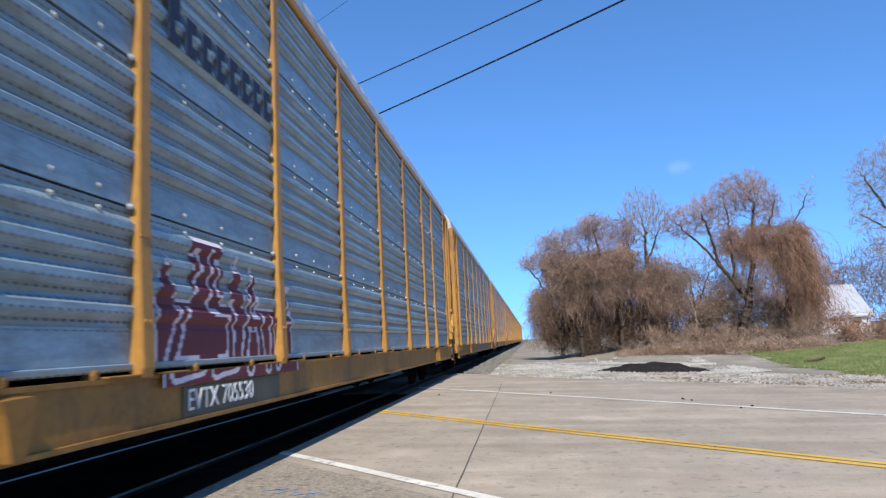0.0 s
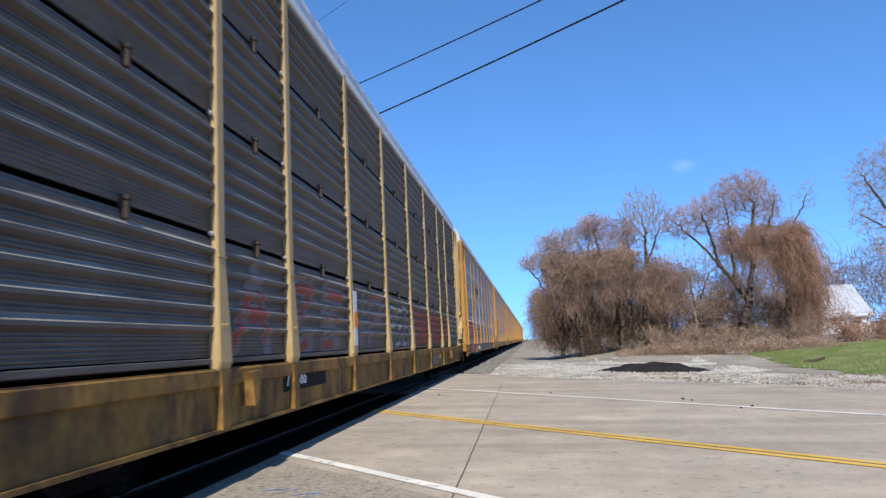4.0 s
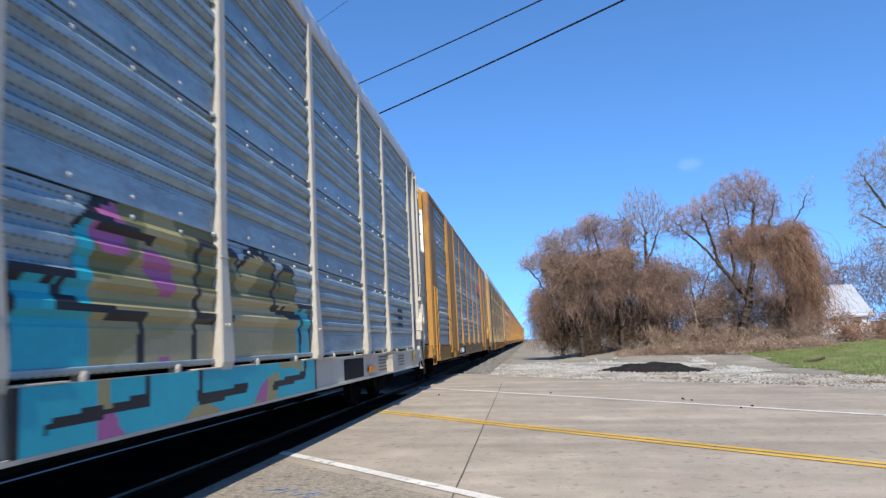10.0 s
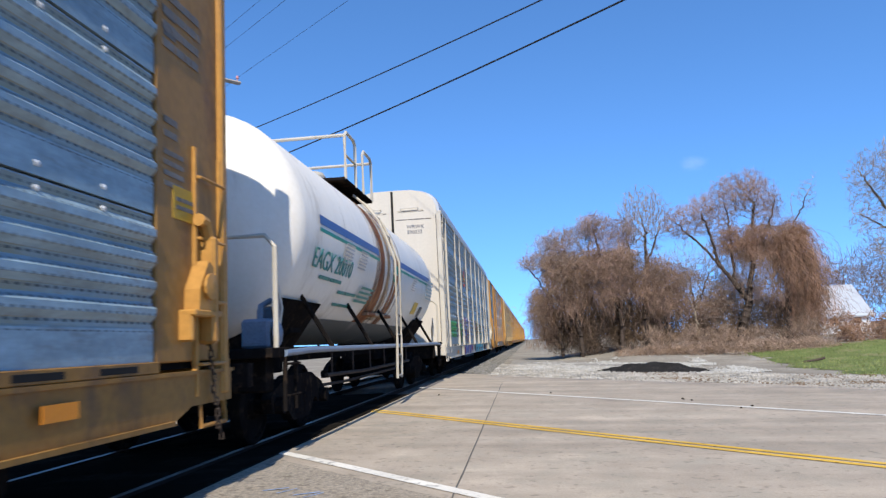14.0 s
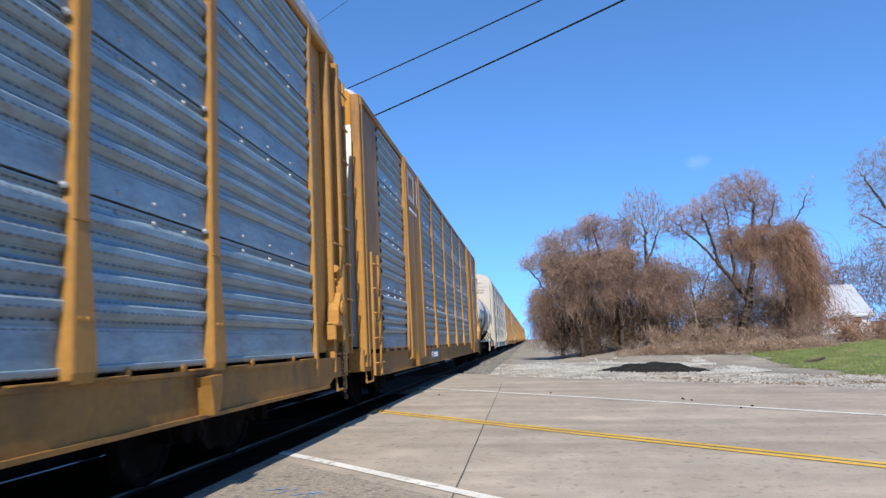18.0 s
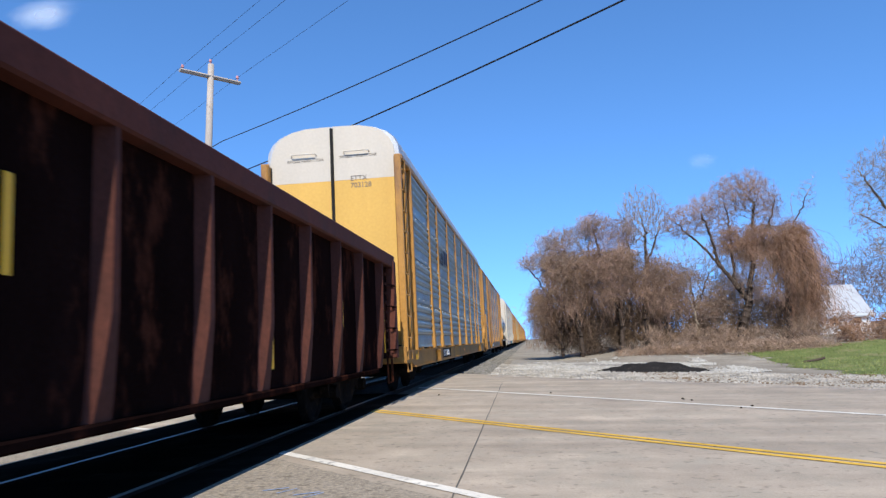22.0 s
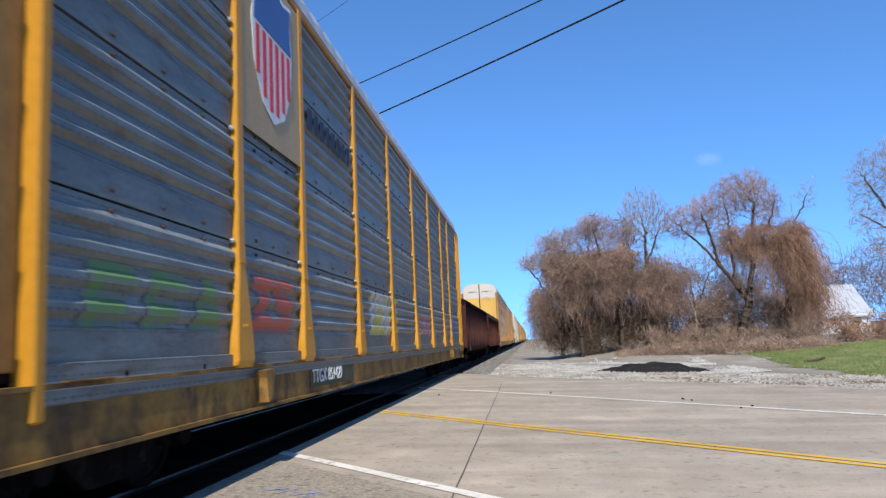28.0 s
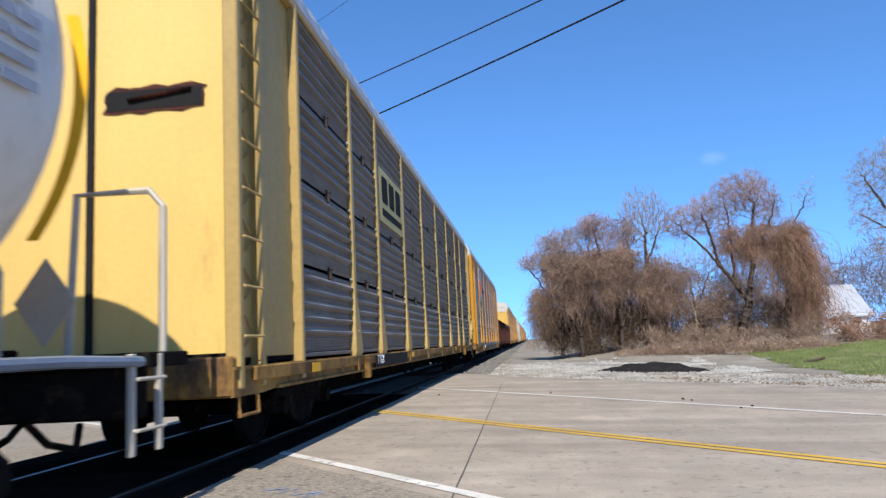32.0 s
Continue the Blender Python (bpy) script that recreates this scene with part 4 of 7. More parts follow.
painting(c2, "long_red", 14.4, 20.4, 1.0, 1.80, [(0.30, 0.045, 0.025), (0.24, 0.04, 0.025)], (0.022, 0.016, 0.016), (0.22, 0.042, 0.028), 7, "long rust-red spray-painted letters", 0.075, 0.08, 7, profile=PROFILE_B, rim=0.035)
painting(c2, "scrawl", 11.25, 14.0, 0.95, 1.85, [(0.36, 0.35, 0.35)], (0.03, 0.03, 0.035), None, 4, "white and black spray-painted letters", 0.045, 0.15, 9, profile=PROFILE_B)
painting(c2, "pink", 4.3, 10.9, 1.0, 1.85, [(0.24, 0.055, 0.04), (0.15, 0.145, 0.15)], (0.17, 0.15, 0.15), None, 5, "faded red and grey spray-painted loops", 0.06, 0.1, 11, profile=PROFILE_B)
number_board(c2, "700566", 5.7, 0.62, 0.22, BLACK, LETTER_WHITE, 1.5)
number_board(c2, "", 18.2, 0.62, 0.22, REFLECT_YELLOW, LETTER_WHITE, 0.35, tall=0.12)
flat_shape(c2, "placard", [(0, 0), (0.2, 0), (0.2, 0.75), (0, 0.75)], LETTER_WHITE, HALF + 0.064, 8.45, 1.05, "white placard on a post")
flat_shape(c2, "placard_spot", [(0.12 * math.cos(k * 0.52), 0.12 * math.sin(k * 0.52)) for k in range(12)], ORANGE, HALF + 0.072, 8.55, 1.4, "orange round spot on the placard")
DULL_WHITE = mat("worn_white_lettering", (0.34, 0.30, 0.24), 0.7, 0, 0.3, 6)
for k in range(4):
    flat_shape(c2, "name_stroke", [(0.0, 0), (0.2, 0), (0.26, 0.25), (0.06, 0.25)], DULL_WHITE, HALF + 0.010, 16.5 + 0.42 * k, 0.50, "worn white painted strokes on the sill")
# 3: two solid brown plates
WIDE_B = [(4.05, 6.0), (19.2, 21.0)]
POSTS_B = [8.52, 11.18, 13.82, 16.5]
BAYS_B = [(1.6, 4.05), (6.0, 8.52), (8.52, 11.18), (11.18, 13.82), (13.82, 16.5), (16.5, 19.2), (21.0, 23.4)]
c3 = rack_car("yellow rack car with galvanised sheets and brown side plates", POSTS_B, WIDE_B, SILVER, YELLOW, SILL_YELLOW, YELLOW, PALE_DOOR, YELLOW_DEEP, end_plate=BROWN_YELLOW, flare=0.36, ends=(1.6, 1.2), length=24.6, ladder_top=2.5)
set_car(c3, -55.5)
rivets(c3, BAYS_B, STEEL)
for k in range(4):                 # red road emblem: four block strokes and a swoosh
    flat_shape(c3, "emblem_stroke", [(0, 0), (0.36, 0), (0.42, 0.3), (0.06, 0.3)], RED, HALF + 0.012, 16.85 + 0.53 * k, 3.48, "red block of the painted emblem")
flat_shape(c3, "emblem_stroke", [(0, 0.0), (2.2, -0.03), (2.25, 0.0), (0, 0.16)], INK, HALF + 0.012, 16.75, 3.26, "dark swoosh below the emblem")
number_board(c3, "CTTX 690364", 7.05, 0.61, 0.27, BLACK, LETTER_WHITE, 2.25)
bars(c3, 12.4, 0.66, 0.5, 0.16, 3, FADED_INK, EDGE)
bars(c3, 14.3, 0.66, 0.4, 0.2, 2, FADED_INK, EDGE)
flat_shape(c3, "reflector_strip", [(0, 0), (0.3, 0), (0.3, 0.09), (0, 0.09)], ORANGE, HALF + 0.036, 11.4, 0.72, "orange reflective strip")
flat_shape(c3, "data_plate", [(0, 0), (0.16, 0), (0.16, 0.26), (0, 0.26)], LETTER_WHITE, HALF + 0.036, 20.6, 0.62, "small white data plate")
# 4: white frame
c4 = rack_car("white rack car with galvanised sheets and bright graffiti", POSTS_A, [], SILVER, WHITE, WHITE, WHITE, DOOR_WHITE, flare=0.24)
set_car(c4, -82.0)


def bubbles(y):
    """Skyline of the fat rounded letters on the white car."""
    for a, b, top in ((11.85, 14.12, 2.08), (14.12, 15.12, 1.96), (15.12, 15.68, 1.90)):
        if a <= y <= b:
            u = abs((y - a) / (b - a) * 2 - 1)
            return top - 0.26 * u ** 4
    return 1.52


def bubble_colour(y, z):
    """Olive, tan and pink inside the letters, cyan round them."""
    w = noise.noise((y * 0.9, z * 1.3, 4))
    if y < 12.0 or y > 15.7 or (z < 0.9 and w < 0.1):
        return 5
    if noise.noise((y * 1.6, z * 2.0, 11)) > 0.32:
        return 3
    return 0 if w > 0.05 else (1 if z > 1.5 else 2)


painting(c4, "cyan", 11.3, 16.2, 0.58, 2.1, [(0.30, 0.25, 0.11), (0.15, 0.14, 0.055), (0.36, 0.30, 0.16), (0.36, 0.10, 0.24)], (0.012, 0.012, 0.016), (0.02, 0.34, 0.40), 3, "cyan, olive and tan spray-painted letters", -0.1, 0.1, 2, rim=0.135, skyline=bubbles, inside=bubble_colour)
painting(c4, "blue_red", 5.66, 9.7, 0.58, 2.06, [(0.03, 0.07, 0.27), (0.30, 0.02, 0.05), (0.05, 0.10, 0.33)], (0.6, 0.6, 0.63), (0.30, 0.22, 0.12), 4, "blue, red and white spray-painted letters", 0.15, 0.1, 4, rim=0.04)
painting(c4, "green", 1.7, 3.6, 1.0, 1.75, [(0.07, 0.38, 0.10), (0.08, 0.44, 0.12)], (0.015, 0.03, 0.02), (0.06, 0.36, 0.1), 2, "green block letters in spray paint", 0.17, 0.0, 6, rim=0.035)
painting(c4, "small_green", 4.36, 5.5, 0.99, 1.72, [(0.07, 0.42, 0.11)], (0.015, 0.03, 0.02), (0.06, 0.36, 0.1), 2, "small green spray-painted letters", 0.08, 0.0, 8)
painting(c4, "black_tag", 3.55, 4.15, 1.05, 2.1, [(0.05, 0.05, 0.06)], (0.12, 0.12, 0.13), None, 1, "black scrawled tag", 0.03, 0.1, 10)
bars(c4, 21.7, 1.35, 0.5, 0.4, 3, INK, HALF + 0.003, "dark scrawled tag", "graffiti_tag")
number_board(c4, "", 17.6, 0.6, 0.2, BLACK, LETTER_WHITE, 1.1, tall=0.27)
flat_shape(c4, "reflector_strip", [(0, 0), (0.42, 0), (0.42, 0.1), (0, 0.1)], ORANGE, HALF + 0.036, 18.95, 0.64, "orange reflective strip")
flat_shape(c4, "reflector_strip", [(0, 0), (0.42, 0), (0.42, 0.1), (0, 0.1)], ORANGE, HALF + 0.036, 3.1, 0.66, "orange reflective strip")
flat_shape(c4, "reflector_strip", [(0, 0), (0.42, 0), (0.42, 0.1), (0, 0.1)], REFLECT_YELLOW, HALF + 0.036, 6.1, 0.64, "yellow reflective strip")
flat_shape(c4, "consolidated_stencil", [(0, 0), (0.26, 0), (0.26, 0.2), (0, 0.2)], REFLECT_YELLOW, HALF + 0.010, 23.2, 0.68, "yellow stencil plate")
bars(c4, 19.8, 0.62, 0.6, 0.26, 5, FADED_INK, EDGE)
bars(c4, 21.6, 0.64, 0.6, 0.22, 4, FADED_INK, EDGE)
end_text(c4, "WRWK\n300032", 0.42, 0.296, 4.5, 0.16, INK)
end_bars(c4, 0.1, 0.296, 4.75, 1.1, 0.06, 1, FADED_INK)
end_bars(c4, 0.55, 0.296, 2.2, 0.5, 0.36, 5, mat("pale_grey_door_stencil", (0.36, 0.34, 0.31), 0.6))
FADED_RED = mat("faded_red_emblem", (0.42, 0.06, 0.05), 0.6, 0, 0.2)
for zz, hh, ww, mm in ((3.52, 0.28, 0.42, FADED_RED), (3.41, 0.10, 0.42, REFLECT_YELLOW), (3.36, 0.045, 0.42, FADED_RED)):
    flat_shape(c4, "emblem_stroke", [(0, 0), (ww, 0), (ww, hh), (0, hh)], mm, HALF + 0.012, 7.08, zz, "faded red and gold emblem block")
for k in range(3):
    flat_shape(c4, "name_stroke", [(0, 0), (0.13, 0), (0.13, 0.12), (0, 0.12)], FADED_RED, HALF + 0.012, 7.02 + 0.2 * k, 3.16, "faded red painted stroke")
flat_shape(c4, "black_overspray", [(-0.1, 0), (0.1, 0), (0.085, 0.32), (0.05, 0.5), (-0.06, 0.52), (-0.095, 0.3)], BLACK, HALF + 0.067, 4.2, 0.97, "black sprayed patch on a post foot")
# 6: browned plates again
c6 = rack_car("yellow rack car with galvanised sheets and sun-browned plates", POSTS_B, WIDE_B, SILVER, YELLOW, SILL_YELLOW, YELLOW, PALE_DOOR, YELLOW_DEEP, end_plate=BROWN_YELLOW, flare=0.36, ends=(1.6, 1.2), length=24.6, ladder_top=2.5)
set_car(c6, -122.05)
rivets(c6, BAYS_B, STEEL)
number_board(c6, "CTTX 690089", 7.35, 0.64, 0.2, mat("grey_board", (0.2, 0.2, 0.2)), LETTER_WHITE, 1.7)
FADED_WHITE = mat("faded_white_lettering", (0.55, 0.5, 0.45), 0.6, 0, 0.2)
for y0, y1, z0, z1 in ((0.0, 0.11, 0.08, 0.56), (0.0, 0.62, 0.0, 0.11), (0.0, 0.62, 0.53, 0.64), (0.75, 0.87, 0.0, 0.64), (1.22, 1.34, 0.0, 0.64)):
    flat_shape(c6, "emblem_stroke", [(y0, z0), (y1, z0), (y1, z1), (y0, z1)], FADED_WHITE, HALF + 0.064, 4.35, 4.1, "faded white bar of the emblem")
bars(c6, 4.5, 3.85, 1.0, 0.12, 1, LETTER_WHITE, HALF + 0.064)
bars(c6, 23.5, 3.2, 0.6, 0.5, 4, FADED_INK, HALF - 0.016)
DULL_PLACARD = mat("dull_yellow_placard", (0.45, 0.27, 0.03), 0.6, 0, 0.2, 6)
for cc in (c3, c6):
    for yy in (23.65, 0.95):
        flat_shape(cc, "placard", [(0, 0), (0.4, 0), (0.4, 0.24), (0, 0.24)], DULL_PLACARD, HALF - 0.018, yy, 2.0 if yy > 5 else 1.35, "dull yellow notice placard")
        bars(cc, yy + 0.04, 2.06 if yy > 5 else 1.41, 0.32, 0.12, 2, FADED_INK, HALF - 0.012)
flat_shape(c6, "reflector_strip", [(0, 0), (0.3, 0), (0.3, 0.09), (0, 0.09)], ORANGE, HALF + 0.036, 22.2, 0.72, "orange reflective strip")
flat_shape(c6, "data_plate", [(0, 0), (0.16, 0), (0.16, 0.26), (0, 0.26)], LETTER_WHITE, HALF + 0.036, 21.0, 0.62, "small white data plate")
# 7
c7 = rack_car("yellow rack car with galvanised sheets and a white door top", POSTS_A, [], SILVER, YELLOW, SILL_YELLOW, YELLOW, END_ORANGE, DOOR_WHITE)
FAR = [copy_thing(c7, pose(TRACK_X, 0, 0)) for _ in range(8)]
set_car(c7, -147.95)
number_board(c7, "ETTX 703128", 6.1, 0.62, 0.25, BLACK, LETTER_WHITE, 2.0)
painting(c7, "tag", 11.1, 12.3, 1.02, 1.34, [(0.04, 0.04, 0.045), (0.05, 0.05, 0.055)], (0.2, 0.21, 0.22), None, 4, "black scrawled tag", 0.022, 0.1, 13)
for k in range(5):
    flat_shape(c7, "emblem_stroke", [(0, 0), (0.8 - 0.09 * k, 0), (0.84 - 0.09 * k, 0.045), (0.05, 0.045)], INK, HALF + 0.010, 6.25 + 0.1 * k, 3.3 + 0.075 * k, "dark bar of the painted emblem")
for k in range(2):
    flat_shape(c7, "emblem_stroke", [(0, 0), (0.38, 0), (0.45, 0.4), (0.07, 0.4)], INK, HALF + 0.010, 7.3 + 0.5 * k, 3.38, "dark block of the painted emblem")
end_text(c7, "ETTX\n703128", 0.38, 0.296, 4.5, 0.15, FADED_INK)
end_bars(c7, 0.35, 0.296, 2.15, 0.6, 0.4, 6, FADED_INK)
bars(c7, 0.86, 1.55, 0.16, 0.5, 3, INK, HALF - 0.06, "dark scrawled tag", "graffiti_tag")
flat_shape(c7, "reflector_strip", [(0, 0), (0.3, 0), (0.3, 0.12), (0, 0.12)], REFLECT_YELLOW, HALF + 0.010, 1.15, 0.7, "yellow reflective strip")
flat_shape(c7, "reflector_strip", [(0, 0), (0.3, 0), (0.3, 0.09), (0, 0.09)], ORANGE, HALF + 0.036, 12.2, 0.72, "orange reflective strip")
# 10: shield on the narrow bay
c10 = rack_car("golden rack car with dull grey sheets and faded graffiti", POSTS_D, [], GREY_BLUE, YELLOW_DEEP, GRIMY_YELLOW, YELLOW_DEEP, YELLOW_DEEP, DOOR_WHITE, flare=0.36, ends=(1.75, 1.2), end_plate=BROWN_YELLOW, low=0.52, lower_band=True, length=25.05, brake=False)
set_car(c10, -205.75)
flat_shape(c10, "emblem_board", [(0, 0), (1.66, 0), (1.66, 1.8), (0, 1.8)], TAN_PAINT, HALF + 0.014, 4.38, 3.05, "tan board behind the shield")


def shield(scale, zs):
    o = [(0.0, -0.75), (0.3, -0.62), (0.5, -0.3), (0.56, 0.1), (0.5, 0.45), (0.56, 0.66), (0.3, 0.62), (0, 0.72), (-0.3, 0.62), (-0.56, 0.66), (-0.5, 0.45), (-0.56, 0.1), (-0.5, -0.3), (-0.3, -0.62)]
    return [(p * scale, q * scale) for p, q in o]


flat_shape(c10, "emblem_shield", shield(1.06, 0), LETTER_WHITE, HALF + 0.022, 5.2, 4.08, "white border of the shield")
flat_shape(c10, "emblem_shield", [(-0.5, 0.45), (-0.54, 0.12), (0.54, 0.12), (0.5, 0.45), (0.54, 0.64), (0.3, 0.6), (0, 0.7), (-0.3, 0.6), (-0.54, 0.64)], BLUE, HALF + 0.030, 5.2, 4.08, "blue upper field of the shield")
for k in range(6):
    u = -0.45 + 0.18 * k
    low = -0.7 + 0.9 * u * u * 1.6
    flat_shape(c10, "emblem_stripe", [(u - 0.045, low), (u + 0.045, low), (u + 0.045, 0.08), (u - 0.045, 0.08)], RED, HALF + 0.030, 5.2, 4.08, "red stripe of the shield")
number_board(c10, "TTGX 851429", 6.25, 0.60, 0.22, mat("dull_green_board", (0.09, 0.09, 0.05)), LETTER_WHITE, 2.0, tall=0.25)
painting(c10, "faded_green", 2.0, 4.0, 1.05, 1.62, [(0.11, 0.20, 0.075)], (0.14, 0.17, 0.13), None, 3, "faded green spray-painted scrawl", 0.05, 0.1, 17)
painting(c10, "faded_red", 4.5, 5.7, 1.2, 1.78, [(0.4, 0.09, 0.06)], (0.3, 0.12, 0.1), None, 2, "faded red spray-painted scrawl", 0.06, 0.1, 19)
painting(c10, "faded_yellow", 9.5, 11.9, 1.12, 1.88, [(0.5, 0.42, 0.05), (0.45, 0.45, 0.42)], (0.3, 0.3, 0.3), None, 4, "faded yellow spray-painted letters", 0.11, 0.1, 21)
painting(c10, "faded_blue", 21.0, 22.8, 1.15, 1.7, [(0.05, 0.16, 0.42)], (0.07, 0.12, 0.25), None, 3, "blue spray-painted scrawl", 0.07, 0.1, 23)
painting(c10, "pale_red", 14.7, 17.0, 1.1, 1.7, [(0.36, 0.12, 0.1)], (0.4, 0.36, 0.34), None, 3, "pale red spray-painted scrawl", 0.08, 0.1, 25)
for k in range(8):
    flat_shape(c10, "name_stroke", [(0, 0), (0.16, 0), (0.16, 0.26), (0, 0.26)], INK, HALF + 0.010, 6.4 + 0.26 * k, 3.6, "faded dark painted name stroke")
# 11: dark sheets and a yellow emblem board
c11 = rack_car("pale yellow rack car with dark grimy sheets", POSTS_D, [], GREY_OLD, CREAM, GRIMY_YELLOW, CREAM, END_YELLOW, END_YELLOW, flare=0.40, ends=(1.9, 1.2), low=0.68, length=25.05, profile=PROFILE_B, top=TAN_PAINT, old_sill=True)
set_car(c11, -232.72)
flat_shape(c11, "emblem_board", [(0, 0), (2.4, 0), (2.4, 0.96), (0, 0.96)], mat("yellow_emblem_board", (0.55, 0.43, 0.13), 0.5, 0, 0.15), HALF + 0.014, 6.3, 3.18, "yellow emblem board")
flat_shape(c11, "emblem_stroke", [(0, 0), (1.9, 0), (1.9, 0.13), (0, 0.13)], BLACK, HALF + 0.021, 6.55, 3.3, "dark bar below the emblem")
for k in range(3):
    flat_shape(c11, "emblem_stroke", [(0.04, 0), (0.46, 0), (0.5, 0.04), (0.5, 0.44), (0.46, 0.48), (0.04, 0.48), (0, 0.44), (0, 0.04)], BLACK, HALF + 0.021, 6.55 + 0.66 * k, 3.54, "dark blue block of the emblem")
number_board(c11, "TTGX", 5.35, 0.70, 0.2, BLACK, LETTER_WHITE, 2.9, x=HALF + 0.062, tall=0.19)
for y in (6.4, 8.8, 2.0, 17.5):
    flat_shape(c11, "reflector_strip", [(0, 0), (0.3, 0), (0.3, 0.1), (0, 0.1)], REFLECT_YELLOW, HALF + 0.064, y, 0.78, "yellow reflective strip")
bm = bmesh.new()
o = [(0.5 * math.cos(k * 0.2618) * (1.08 + 0.06 * math.sin(k * 5.1)) if abs(math.cos(k * 0.2618)) < 0.8 else 0.52 * math.copysign(1, math.cos(k * 0.2618)) * (1 + 0.05 * math.sin(k * 3.7)), (0.15 + 0.02 * math.sin(k * 2.3)) * max(-1, min(1, 1.6 * math.sin(k * 0.2618)))) for k in range(24)]
prism(bm, [(p * 0.93, q * 0.82) for p, q in o], "y", -0.012, 0.0)
slot = part("door_slot", bm, RUST_RED, c11, "ragged rusted edge of a slot cut in the end door", (0.62, 0.297, 3.39))
# black plate on the uncut door stands in for the shaded hole
bm = bmesh.new()
bevel_box(bm, -0.47, 0.46, -0.016, -0.006, -0.10, 0.09, 0.003)
part("opening", bm, BLACK, slot, "black plate for the shade inside the slot")
bm = bmesh.new()
tube(bm, [(-0.25, -0.03, -0.01), (0.36, -0.03, 0.06)], 0.02, 6)
part("latch", bm, RUST, slot, "rusty latch bar")
for cc in (c1, c4, c7, c10):
    for x in (-0.98, 0.16):
        end_text(cc, "EXCESS HEIGHT CAR", x, 0.296, 5.0 if x > 0 else 4.97, 0.085, FADED_INK)
        bm = bmesh.new()
        tube(bm, [(x + 0.1, 0.3, 5.1), (x + 0.12, 0.22, 5.12), (x + 0.62, 0.22, 5.12), (x + 0.64, 0.3, 5.1)], 0.014, 5)
        part("door_handle", bm, DOOR_WHITE, cc, "white grab handle on the door top")
for cc, pp, ee, ll in ((c1, POSTS_A, (1.5, 1.5), BODY), (c4, POSTS_A, (1.5, 1.5), BODY), (c7, POSTS_A, (1.5, 1.5), BODY), (c10, POSTS_D, (1.75, 1.2), 25.05)):
    ks = [ee[0]] + pp + [ll - ee[1]]
    rivets(cc, list(zip(ks, ks[1:])), DULL_STEEL if cc != c10 else BROWN_IRON)
# cars ahead, already far down the line
for k, far in enumerate(FAR):
    tagged(far, "yellow rack car far along the line")
    set_car(far, 24.7 + 26.2 * k)

# ---- tank cars ----
TR, TZ = 1.42, 2.53                # shell radius and height of its axis


def rust_runs(name, amount=0.62, base=(0.20, 0.075, 0.032), pale=(0.48, 0.30, 0.15), streaks=4.0):
    """Run-off stains: streaks that follow the curve of the shell, clear between."""
    m = mat(name, base, 0.7, 0, 0.3, 2.0, 20, 0.05, pale, 0.5, streak=8)
    n, l = m.node_tree.nodes, m.node_tree.links
    co = n.new("ShaderNodeTexCoord")
    mp = n.new("ShaderNodeMapping")
    mp.inputs["Scale"].default_value = (0.25, streaks, 0.25)
    nz = n.new("ShaderNodeTexNoise")
    nz.inputs["Scale"].default_value, nz.inputs["Detail"].default_value = 1.3, 6
    l.new(co.outputs["Object"], mp.inputs[0])
    l.new(mp.outputs[0], nz.inputs[0])
    mr = n.new("ShaderNodeMapRange")
    mr.inputs["From Min"].default_value, mr.inputs["From Max"].default_value = 0.72 - 0.35 * amount, 1.0 - 0.5 * amount
    mr.inputs["To Max"].default_value = min(1.0, amount + 0.2)
    l.new(nz.outputs[0], mr.inputs[0])
    l.new(mr.outputs[0], n["Principled BSDF"].inputs["Alpha"])
    return m


